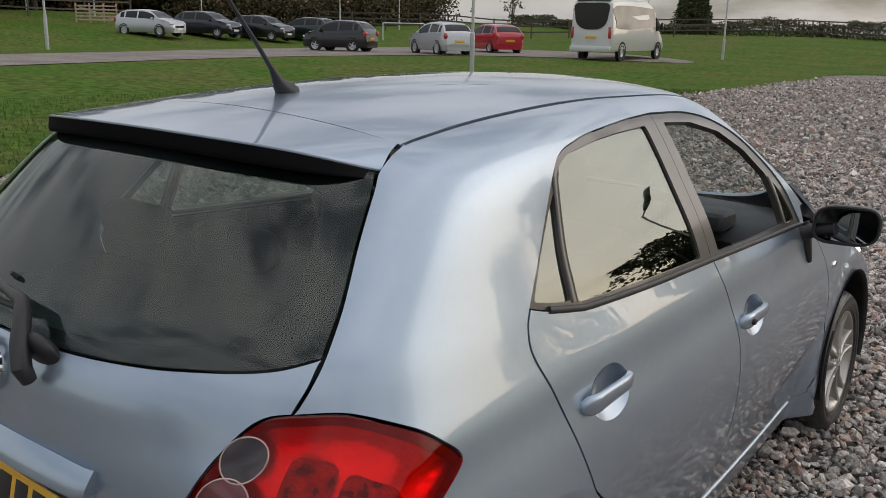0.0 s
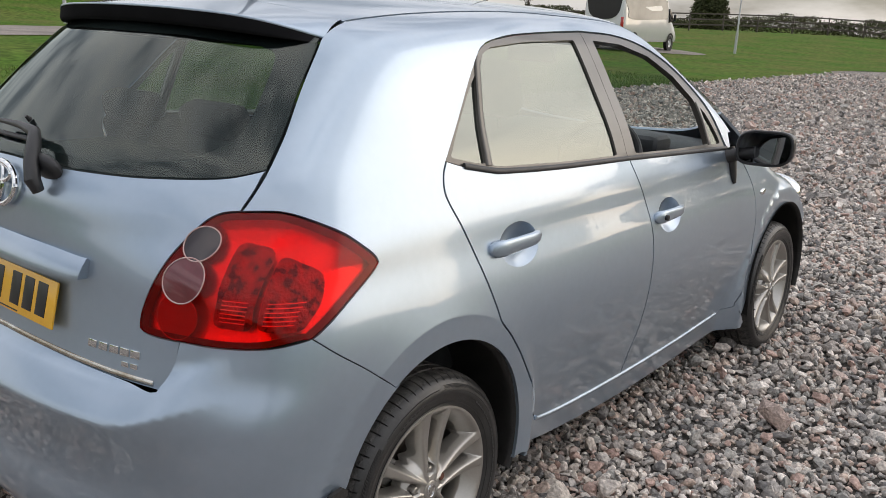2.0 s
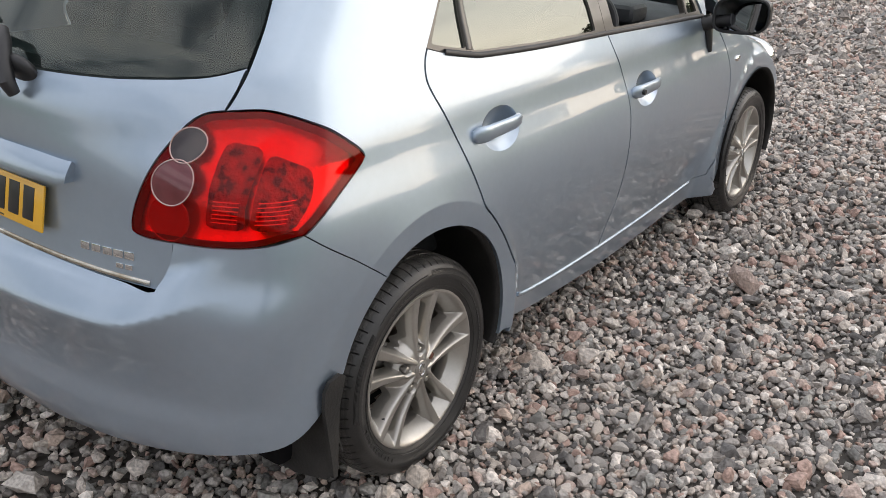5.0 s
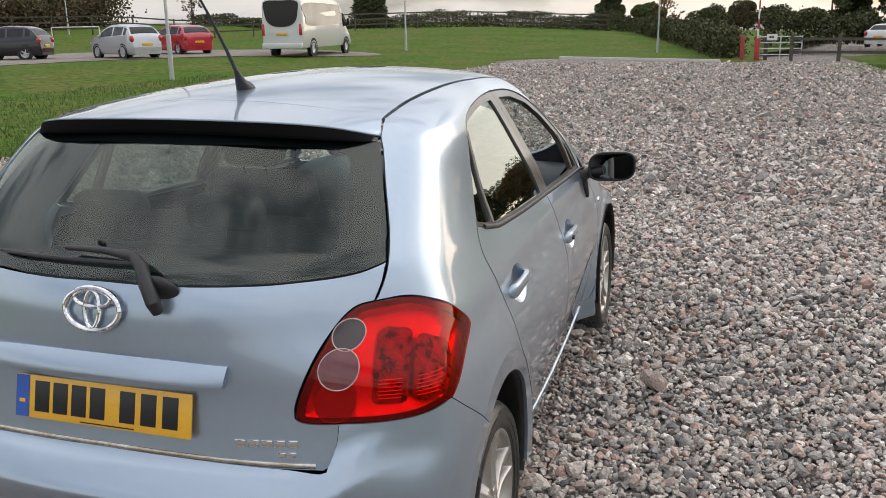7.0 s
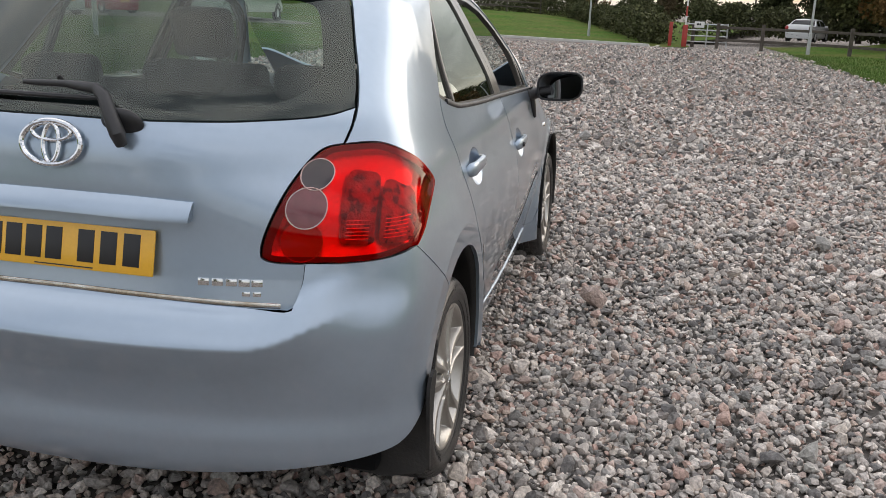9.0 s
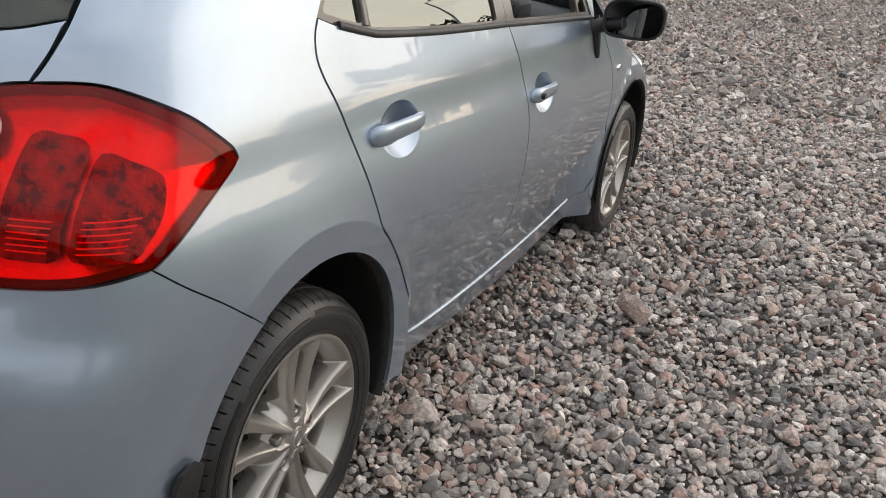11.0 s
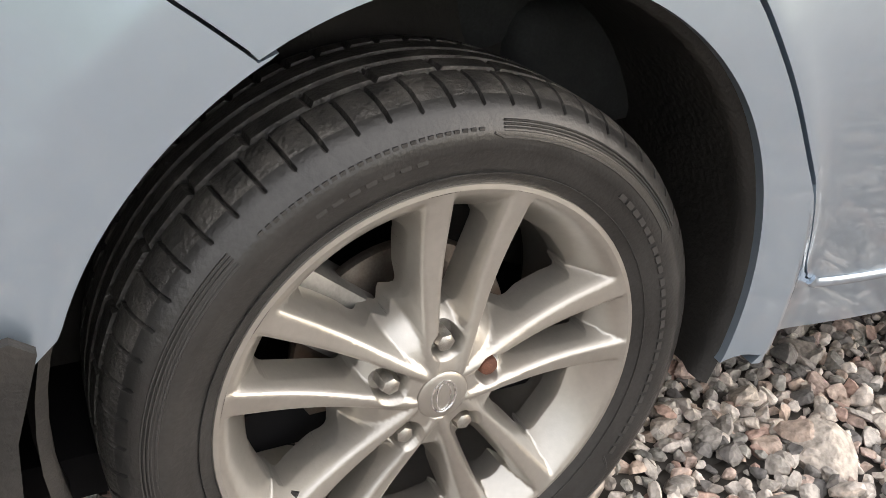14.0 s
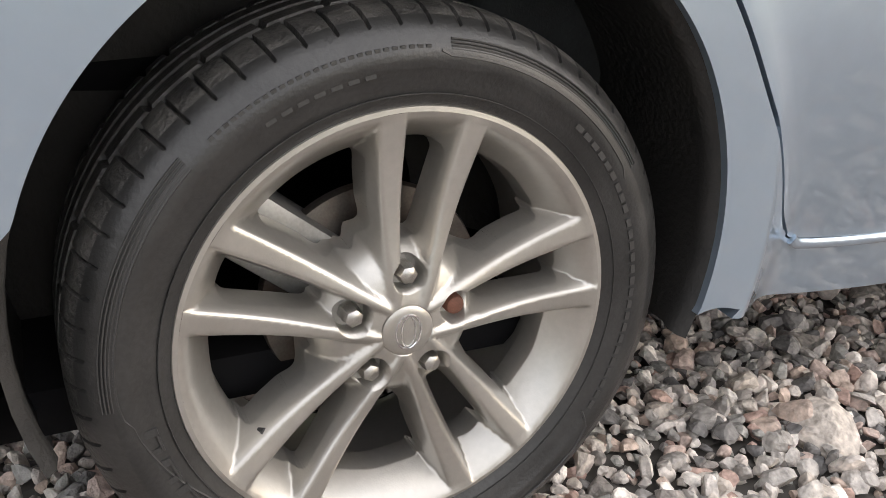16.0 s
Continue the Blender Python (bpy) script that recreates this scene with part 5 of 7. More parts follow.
# arch liners, underbody and mud flaps
for yc in (ARCH_C[0], 2.605):
    for s in (1, -1):
        bm = bmesh.new()
        rows = []
        for a in np.linspace(-20, 200, 40):
            ca, sa = math.cos(radians(a)), math.sin(radians(a))
            rows.append([bm.verts.new((s * x, yc + r * ca, ARCH_C[1] + r * sa)) for r, x in ((ARCH_R + .008, .858), (ARCH_R - .001, .852), (ARCH_R - .003, .835), (ARCH_R + .012, .81), (ARCH_R + .012, .60), (.10, .595))])
        for a, c in zip(rows, rows[1:]):
            for j in range(5):
                bm.faces.new((a[j], a[j + 1], c[j + 1], c[j]))
        part("arch_liner", bm, LINER, car, angle=60)
bm = box((1.50, 3.6, .06), (0, 1.35, .23), bevel=.02)
part("underbody", bm, DARK, car)
for s in (1, -1):
    bm = bmesh.new()
    pts2 = [(.600, -.372, .46), (.860, -.366, .480), (.876, -.368, .462), (.884, -.392, .22), (.868, -.398, .200), (.76, -.400, .172), (.62, -.400, .185), (.600, -.390, .24)]
    a = [bm.verts.new((s * x, y, z)) for x, y, z in pts2]
    c = [bm.verts.new((s * x, y - .010, z)) for x, y, z in pts2]
    bm.faces.new(a)
    bm.faces.new(c[::-1])
    for i in range(len(a)):
        bm.faces.new((a[i], a[(i + 1) % len(a)], c[(i + 1) % len(a)], c[i]))
    # flange that wraps out round the bumper's corner
    edge_ = [(-.350, .474), (-.366, .486), (-.402, .480), (-.418, .462), (-.424, .420), (-.408, .300), (-.398, .205), (-.385, .205), (-.372, .40)]
    a = [bm.verts.new((s * .8745, y, z)) for y, z in edge_]
    c = [bm.verts.new((s * .8845, y, z)) for y, z in edge_]
    bm.faces.new(a)
    bm.faces.new(c[::-1])
    for i in range(len(a)):
        bm.faces.new((a[i], a[(i + 1) % len(a)], c[(i + 1) % len(a)], c[i]))
    part("mud_flap", bm, LINER, car, "black rubber mud flap")
# dark shell behind the shut lines
for nm, uvs, ch, bb in (("inner_side", [(.09, 1.12), (.09, .82), (.36, .74), (.46, .60), (.53, .36), (2.10, .33), (2.15, .95), (1.9, 1.02), (.12, 1.12)], "side", False), ):
    panel(nm, [on(uvs, ch, closed=False, step_=.03)], ch, DARK, car, gap=.0, lift=-.035, thick=.004, grid=.08, mirror=True)
panel("inner_tail", [solve(line([(-.62, .74), (.62, .74), (.66, 1.12), (0, 1.12), (-.66, 1.12)], .03, True), "rear", False)], "rear", DARK, car, gap=0, lift=-.035, thick=.004, grid=.06)

# ---- ground: gravel yard, grass, stone road; one sheet that reaches the horizon ----
def ground_z(x, y):
    """Level yard; the field beyond rises gently to the left and lies a little higher to the hill."""
    s = lambda v, a, b: step(a, b, v)
    return (.45 * s(-x, 8, 24) + .65 * s(-x, 38, 47) * s(y, 5, 25) + .95 * s(y, 44, 82) * (1 - .75 * s(x, -12, 2)) + 1.25 * s(-x, 44, 66) * (1 - .8 * s(y, 32, 60))
            - .045 * np.exp(-(x / .62) ** 4) * s(y, -1.0, -.3) * (1 - s(y, 3.0, 3.8)))


def far_grid(lo, hi, n):
    a = np.linspace(-1, 1, n)
    return np.sign(a) * (np.abs(a) ** 3.2) * hi


ax_ = far_grid(0, 900, 160)
GX, GY = np.meshgrid(ax_, ax_ + 1.0)
GZ = ground_z(GX, GY) - .004 - .5 * np.maximum(np.maximum(step(9.5, 14, -GX), step(9, 13, GX)), step(43, 48, GY))
n_ = len(ax_)
V = np.stack([GX.ravel(), GY.ravel(), GZ.ravel()], 1)
Fq = [(j * n_ + i, j * n_ + i + 1, (j + 1) * n_ + i + 1, (j + 1) * n_ + i) for j in range(n_ - 1) for i in range(n_ - 1)]


def ground_material():
    m = material("yard_ground", (0.2, 0.2, 0.2), 0.95)
    n, l = m.node_tree.nodes, m.node_tree.links
    b = n["Principled BSDF"]
    tc = n.new("ShaderNodeTexCoord")

    def noise_(scale, detail=5, rough=.5):
        t = n.new("ShaderNodeTexNoise")
        t.inputs["Scale"].default_value, t.inputs["Detail"].default_value, t.inputs["Roughness"].default_value = scale, detail, rough
        l.new(tc.outputs["Object"], t.inputs["Vector"])
        return t
    v = n.new("ShaderNodeTexVoronoi")
    v.inputs["Scale"].default_value = 19
    l.new(tc.outputs["Object"], v.inputs["Vector"])
    r = n.new("ShaderNodeValToRGB")
    e = r.color_ramp.elements
    tones = [(0.126, 0.115, 0.106), (0.349, 0.313, 0.282), (0.233, 0.212, 0.194), (0.407, 0.340, 0.295), (0.291, 0.262, 0.238), (0.485, 0.432, 0.387)]
    e[0].color, e[0].position = (*tones[0], 1), 0
    e[1].color, e[1].position = (*tones[1], 1), 1
    for i, c in enumerate(tones[2:], 1):
        e.new(i / 5).color = (*c, 1)
    sep = n.new("ShaderNodeSeparateColor")
    l.new(v.outputs["Color"], sep.inputs[0])
    l.new(sep.outputs[0], r.inputs[0])
    big = noise_(.5, 4)
    mul = n.new("ShaderNodeMixRGB")
    mul.blend_type, mul.inputs[0].default_value = "MULTIPLY", .5
    rb = n.new("ShaderNodeValToRGB")
    rb.color_ramp.elements[0].position, rb.color_ramp.elements[0].color = .35, (.62, .60, .57, 1)
    rb.color_ramp.elements[1].position, rb.color_ramp.elements[1].color = .65, (1.12, 1.10, 1.07, 1)
    l.new(big.outputs[0], rb.inputs[0])
    l.new(r.outputs[0], mul.inputs[1])
    l.new(rb.outputs[0], mul.inputs[2])
    # soil between the cells; the shade of the crevices is put into this colour
    soil_shade, edge = n.new("ShaderNodeMixRGB"), n.new("ShaderNodeMapRange")
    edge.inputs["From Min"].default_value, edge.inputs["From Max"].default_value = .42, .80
    soil_shade.inputs[2].default_value = (.035, .031, .027, 1)
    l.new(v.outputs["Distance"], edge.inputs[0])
    l.new(edge.outputs[0], soil_shade.inputs[0])
    l.new(mul.outputs[0], soil_shade.inputs[1])
    # soil bed under the loose stones, coloured darker to shade the gaps between them
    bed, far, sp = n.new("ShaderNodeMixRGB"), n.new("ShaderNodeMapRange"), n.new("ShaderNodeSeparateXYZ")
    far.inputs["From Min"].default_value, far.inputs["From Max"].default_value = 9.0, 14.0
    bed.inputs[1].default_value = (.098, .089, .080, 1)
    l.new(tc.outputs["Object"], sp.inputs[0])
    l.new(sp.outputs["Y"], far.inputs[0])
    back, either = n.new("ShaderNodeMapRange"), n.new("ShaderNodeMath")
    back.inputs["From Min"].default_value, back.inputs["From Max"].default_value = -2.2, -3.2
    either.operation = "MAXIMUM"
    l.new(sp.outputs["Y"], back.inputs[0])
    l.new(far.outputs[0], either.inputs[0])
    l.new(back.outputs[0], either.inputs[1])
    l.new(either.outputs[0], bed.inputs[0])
    l.new(soil_shade.outputs[0], bed.inputs[2])
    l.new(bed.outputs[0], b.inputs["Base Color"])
    bn = n.new("ShaderNodeBump")
    bn.inputs["Strength"].default_value, bn.inputs["Distance"].default_value, bn.invert = 1.0, .03, True
    l.new(v.outputs["Distance"], bn.inputs["Height"])
    l.new(bn.outputs[0], b.inputs["Normal"])
    return m


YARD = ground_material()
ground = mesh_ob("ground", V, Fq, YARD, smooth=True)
tagged(ground, "grey stony gravel ground reaching to the horizon", "ground", kind="structure")


def region(name, outline, lift, mat, label, category, cell=1.5):
    """A flat area of another surface, laid on the ground."""
    p = line(outline, .6, True)
    lo, hi = p.min(0), p.max(0)
    gx, gy = np.meshgrid(np.arange(lo[0], hi[0], cell), np.arange(lo[1], hi[1], cell))
    g = np.stack([gx.ravel(), gy.ravel()], 1)
    g = g[inside(g, p) & (away(g, p) > cell * .4)]
    from mathutils.geometry import delaunay_2d_cdt
    v2, _, tri, *_ = delaunay_2d_cdt([Vector(q) for q in p] + [Vector(q) for q in g], [(i, (i + 1) % len(p)) for i in range(len(p))], [], 1, 1e-6)
    v2 = np.array([tuple(q) for q in v2])
    ob = mesh_ob(name, np.column_stack([v2, ground_z(v2[:, 0], v2[:, 1]) + lift]), tri, mat, smooth=True)
    return tagged(ob, label, category, kind="structure")


GRASS = material("meadow_grass", (0.058, 0.122, 0.014), 0.95, vary=0.15, scale=.35, second=(0.115, 0.125, 0.036), fine=0.55, bump=1.0, bump_scale=25, spec=0.05)

STONE_ROAD = material("pale_stone_road", (0.25, 0.215, 0.19), 0.95, vary=0.1, scale=.8, second=(0.17, 0.148, 0.13), fine=0.35, bump=.6, bump_scale=12)
region("grass_field", [(-8, -14), (-8.1, 3), (-8, 12), (-8.2, 22), (-7.8, 34), (-8.6, 38.5), (-6, 41.5), (1.2, 37.5), (3, 38.4), (3.0, 46), (6, 60), (10, 120), (-60, 170), (-170, 150), (-190, 40), (-150, -30), (-60, -40), (-20, -30)], .012, GRASS, "green meadow grass, tussocky", "grass", 2.2)
region("grass_verge", [(6.6, -20), (6.4, 10), (6.6, 22), (6.2, 29), (5.2, 33.5), (6.6, 36), (7.0, 44), (12, 50), (60, 130), (220, 160), (260, 40), (220, -120), (60, -160), (12, -60)], .014, GRASS, "green grass verge beside the gravel", "grass", 5)
region("stone_track", [(-19.5, -24), (-20, -8), (-21, 3), (-23, 12.5), (-24.6, 22), (-23.5, 29), (-20.5, 34), (-17.5, 37.0), (-16, 39.2), (-15.6, 41.2), (-17, 42.6), (-21, 43.2), (-27, 43.5), (-33, 40), (-33.5, 30), (-31, 18), (-29.5, 6), (-29.5, -8), (-30, -24)], .030, STONE_ROAD, "pale loose-stone track across the grass", "track", 1.2)
KERB = material("pale_kerb", (0.62, 0.61, 0.58), 0.8, vary=0.08, scale=3, fine=.1, bump=.2)
for k in range(9):
    a, c = Vector((-6.3, 41.6)), Vector((1.3, 37.4))
    p, q = a.lerp(c, k / 9), a.lerp(c, (k + .985) / 9)
    ob = mesh_ob("kerb", *(lambda bm: ([v.co[:] for v in bm.verts], [[v.index for v in f.verts] for f in bm.faces]))((lambda bm: (bm.verts.index_update(), bm)[1])(box(((q - p).length, .14, .12), bevel=.015))), KERB)
    ob.matrix_world = pose(*((p + q) / 2), .04, 0, 0, math.degrees(math.atan2(q.y - p.y, q.x - p.x)))
    tagged(ob, "pale concrete kerb stone at the yard's edge", "kerb", "kerb stones", "structure")


# ---- loose stones ----
def pebble(seed, sub):
    rng = np.random.default_rng(seed)
    bm = bmesh.new()
    if sub == 0:
        bmesh.ops.create_cube(bm, size=1.25)
    else:
        bmesh.ops.create_icosphere(bm, subdivisions=sub, radius=1)
    v = np.array([p.co[:] for p in bm.verts])
    f = np.array([[p.index for p in q.verts] for q in bm.faces])
    bm.free()
    if sub == 0:
        v += rng.normal(0, .22, v.shape)
        v[:4] *= .9
    for _ in range(11):
        d = rng.normal(size=3)
        d /= np.linalg.norm(d)
        over = np.maximum(v @ d - rng.uniform(.42, .8), 0)
        v = v - over[:, None] * d
    v *= rng.uniform(.78, 1.2, 3) * (1.15, 1, .72)
    return v, f


def scatter(seed, x0, x1, y0, y1, pitch, keep):
    rng = np.random.default_rng(seed)
    gx, gy = np.meshgrid(np.arange(x0, x1, pitch), np.arange(y0, y1, pitch))
    p = np.stack([gx.ravel(), gy.ravel()], 1) + rng.uniform(-.55, .55, (gx.size, 2)) * pitch
    return p[keep(p)], rng


def turn(rng, n):
    q = rng.normal(size=(n, 4)) * (1, .35, .35, 1)
    q /= np.linalg.norm(q, axis=1)[:, None]
    w, x, y, z = q.T
    return np.stack([np.stack([1 - 2 * (y * y + z * z), 2 * (x * y - z * w), 2 * (x * z + y * w)], 1), np.stack([2 * (x * y + z * w), 1 - 2 * (x * x + z * z), 2 * (y * z - x * w)], 1), np.stack([2 * (x * z - y * w), 2 * (y * z + x * w), 1 - 2 * (x * x + y * y)], 1)], 1)


def stone_field(name, p, rng, size, sub, label, smooth, drop=0.0):
    shapes = [pebble(100 + k, sub) for k in range(14)]
    n = len(p)
    r = size * np.exp(rng.normal(0, .33, n))
    R = turn(rng, n)
    z = ground_z(p[:, 0], p[:, 1]) + r * rng.uniform(-.1, .95, n) + drop
    pick = rng.integers(0, len(shapes), n)
    V, Fc, off = [], [], 0
    for k, (v, f) in enumerate(shapes):
        m = np.where(pick == k)[0]
        w = np.einsum("nij,vj->nvi", R[m], v) * r[m][:, None, None] + np.stack([p[m, 0], p[m, 1], z[m]], 1)[:, None, :]
        V.append(w.reshape(-1, 3))
        Fc.append((f[None] + (off + np.arange(len(m)) * len(v))[:, None, None]).reshape(-1, f.shape[1]))
        off += len(m) * len(v)
    V, Fc = np.vstack(V), np.vstack(Fc)
    me = bpy.data.meshes.new(name)
    me.vertices.add(len(V))
    me.vertices.foreach_set("co", V.astype(np.float32).ravel())
    k = Fc.shape[1]
    me.loops.add(Fc.size)
    me.loops.foreach_set("vertex_index", Fc.astype(np.int32).ravel())
    me.polygons.add(len(Fc))
    me.polygons.foreach_set("loop_start", np.arange(0, Fc.size, k, dtype=np.int32))
    me.polygons.foreach_set("use_smooth", np.full(len(Fc), smooth))
    me.update()
    me.materials.append(GRAVEL_MANY)
    ob = new(name, me)
    return tagged(ob, label, "gravel", kind="stuff")


PX0, PX1, PY0, PY1 = .95, 1.34, .10, .72
pieces = lambda p: (p[:, 0] > PX0) & (p[:, 0] < PX1) & (p[:, 1] > PY0) & (p[:, 1] < PY1)
zone0 = lambda p: (p[:, 0] > .25) & (p[:, 0] < 1.75) & (p[:, 1] > -.75) & (p[:, 1] < 1.30)
zone1 = lambda p: (p[:, 0] > .25) & (p[:, 0] < 2.3) & (p[:, 1] > -1.3) & (p[:, 1] < 2.0)
zone2 = lambda p: (p[:, 0] > -1.5) & (p[:, 0] < 4.2) & (p[:, 1] > -1.9) & (p[:, 1] < 6.5)
zone3 = lambda p: (p[:, 0] > -7.9) & (p[:, 0] < 6.6) & (p[:, 1] > -2.5) & (p[:, 1] < 13)
lab = "mixed grey, pink and tan loose stones"
stone_field("gravel", *scatter(11, PX0 - .02, PX1 + .02, PY0 - .02, PY1 + .02, .021, pieces), .0135, 1, lab, False, -.009)
stone_field("gravel", *scatter(10, .2, 1.8, -.8, 1.35, .0205, lambda p: zone0(p) & ~pieces(p)), .0150, 2, lab, False)
stone_field("gravel", *scatter(1, .2, 2.35, -1.35, 2.05, .024, lambda p: zone1(p) & ~zone0(p)), .0170, 1, lab, False)
stone_field("gravel", *scatter(2, -2.5, 4.3, -2.3, 6.6, .029, lambda p: zone2(p) & ~zone1(p)), .0200, 1, lab, False)
stone_field("gravel", *scatter(3, -8, 6.7, -2.6, 13.1, .046, lambda p: zone3(p) & ~zone2(p)), .030, 0, lab, False)
stone_field("gravel", *scatter(4, -8, 6.6, 13, 36, .13, lambda p: p[:, 1] > 13), .040, 0, lab, False)


# ---- things round the yard ----
LEAF_DARK = material("dark_leaves", (0.060, 0.070, 0.032), 0.9, vary=0.15, scale=.5, second=(0.088, 0.090, 0.042), fine=0.3, per=.5, spec=.15)
LEAF_GREEN = material("green_leaves", (0.075, 0.092, 0.034), 0.9, vary=0.15, scale=.5, second=(0.12, 0.115, 0.045), fine=0.3, per=.5, spec=.15)
LEAF_OCHRE = material("autumn_leaves", (0.19, 0.105, 0.040), 0.9, vary=0.15, scale=.5, second=(0.105, 0.085, 0.038), fine=0.3, per=.5, spec=.15)
LEAF_BROWN = material("russet_leaves", (0.105, 0.075, 0.045), 0.9, vary=0.15, scale=.5, second=(0.075, 0.072, 0.036), fine=0.3, per=.5, spec=.15)
BARK = material("bark", (0.07, 0.055, 0.042), 0.95, vary=0.2, scale=6, fine=0.3, bump=.5, bump_scale=30)
WOOD = material("weathered_fence_wood", (0.10, 0.085, 0.07), 0.9, vary=0.15, scale=5, fine=0.2, bump=.2)
WOOD_PALE = material("pale_fence_wood", (0.42, 0.33, 0.24), 0.85, vary=0.1, scale=5, fine=0.15)
GALV = material("galvanised_steel", (0.52, 0.53, 0.54), 0.45, 0.5, vary=0.06, scale=6, fine=0.06)
LAMP_GREY = material("lamp_head_grey", (0.30, 0.30, 0.30), 0.5, 0.2, vary=0.05)
CAR_GLASS = material("dark_car_glass", (0.012, 0.014, 0.016), 0.10, 0.0, vary=0.05, spec=0.35)
CAR_TYRE = material("far_tyre", (0.018, 0.018, 0.018), 0.8, vary=0.1)
RED_TAIL = material("tail_lamp_red", (0.45, 0.02, 0.02), 0.2, vary=0.05, coat=1.0)
WHITE_PAINT = material("white_paint", (0.75, 0.75, 0.73), 0.5, vary=0.04, scale=3, fine=.04)
RED_PAINT = material("red_paint", (0.42, 0.05, 0.04), 0.5, vary=0.1, scale=3)


def car_paint(name, c, metal=.4):
    return material(name, c, .3, metal, vary=.02, scale=3, fine=.02, coat=1.0)


SILVER_P, BLACK_P, BLUE_P, GREEN_P, RED_P, WHITE_P = (car_paint(*a) for a in (("silver_car_paint", (.48, .50, .52)), ("black_car_paint", (.012, .012, .014)), ("navy_car_paint", (.012, .016, .028)),
                                                     ("dark_green_car_paint", (.012, .022, .017)), ("red_car_paint", (.45, .018, .03), .1), ("white_van_paint", (.60, .61, .61), .1)))


def at_polar(az, d, eye=(1.4, -2.4)):
    return eye[0] + d * math.sin(radians(az)), eye[1] + d * math.cos(radians(az))


def gz(x, y):
    return float(ground_z(np.array(x), np.array(y)))


def leaves(rng, centres, radii, n, size, squash=1.0):
    """Leaf sprays: small bent quads spread through overlapping clumps, denser at their skins."""
    k = rng.integers(0, len(centres), n)
    d = rng.normal(size=(n, 3))
    d /= np.linalg.norm(d, axis=1)[:, None]
    c = centres[k] + d * (radii[k] * rng.uniform(.45, 1.08, n) ** .6)[:, None] * (1, 1, squash)
    u = rng.normal(size=(n, 3))
    u /= np.linalg.norm(u, axis=1)[:, None]
    v = np.cross(u, rng.normal(size=(n, 3)))
    v /= np.linalg.norm(v, axis=1)[:, None]
    s = size * rng.uniform(.55, 1.4, n)[:, None]
    P = np.stack([c - u * s, c + v * s * .6, c + u * s, c - v * s * .6], 1).reshape(-1, 3)
    return P, np.arange(len(P)).reshape(-1, 4)


def crown_mesh(name, P, Q, mat, parent):
    return mesh_ob(name, P, Q, mat, parent)


def tree(x, y, h, w, mat, seed, label, n=2600, leaf=.22, low=.28, shape="round", category="tree"):
    """A tapered trunk, forked limbs and an uneven crown of leaf sprays with gaps."""
    rng = np.random.default_rng(seed)
    t = thing("tree", label, category, at=(x, y, gz(x, y) - .1))
    bm = tube([(0, 0, 0), (.03 * h * rng.normal() * .3, .02, h * .25), (.04 * h * rng.normal() * .4, .0, h * .55), (0, 0, h * .85)], [h * .030, h * .024, h * .015, h * .004], 9)
    part("trunk", bm, BARK, t)
    cs, rs = [], []
    if shape == "cone":
        for k in range(26):
            f = k / 25
            rr = w / 2 * (1 - f) ** .8 + .15
            a = k * 2.4
            cs.append((rr * .45 * math.cos(a), rr * .45 * math.sin(a), h * (.08 + .90 * f)))
            rs.append(rr * .75 + .1)
    else:
        for k in range(34):
            a, f = rng.uniform(0, 6.28), rng.uniform(0, 1)
            rad = w / 2 * rng.uniform(.15, .88) * math.sin(math.pi * (.18 + .75 * f)) ** .7
            cs.append((rad * math.cos(a), rad * math.sin(a), h * (low + (.92 - low) * f)))
            rs.append(w * rng.uniform(.10, .21))
        for k in range(6):
            bm = tube([(0, 0, h * rng.uniform(.2, .45)), tuple(np.array(cs[k]) * .55 + np.array((0, 0, h * .2))), cs[k]], [h * .011, h * .007, h * .002], 6)
            part("limb", bm, BARK, t)
    P, Q = leaves(rng, np.array(cs), np.array(rs), n, leaf, .85)
    P[:, 2] = np.maximum(P[:, 2], .1)
    crown_mesh("crown", P, Q, mat, t)
    return t


def hedge(pts, height, depth, mat, seed, label, per=90, leaf=.16, name="hedge"):
    """A clipped-and-grown-out hedge along points."""
    rng = np.random.default_rng(seed)
    pts = np.array(pts, float)
    seg = np.linalg.norm(np.diff(pts, axis=0), axis=1)
    s = np.concatenate([[0], np.cumsum(seg)])
    n = int(per * s[-1])
    u = rng.uniform(0, s[-1], n)
    x, y = np.interp(u, s, pts[:, 0]), np.interp(u, s, pts[:, 1])
    hh = height * (1 + .16 * np.sin(u * .7 + seed) + .12 * np.sin(u * 2.3) + .1 * np.sin(u * 5.1 + 1))
    x, y = x + rng.normal(0, depth * .35, n), y + rng.normal(0, depth * .35, n)
    z = ground_z(x, y) + hh * rng.uniform(0, 1, n) ** .75
    c = np.stack([x, y, z], 1)
    a = rng.normal(size=(n, 3))
    a /= np.linalg.norm(a, axis=1)[:, None]
    b_ = np.cross(a, rng.normal(size=(n, 3)))
    b_ /= np.linalg.norm(b_, axis=1)[:, None]
    sz = leaf * rng.uniform(.6, 1.5, n)[:, None]
    P = np.stack([c - a * sz, c + b_ * sz * .7, c + a * sz, c - b_ * sz * .7], 1).reshape(-1, 3)
    ob = mesh_ob(name, P, np.arange(len(P)).reshape(-1, 4), mat)
    return tagged(ob, label, "hedge", kind="stuff")


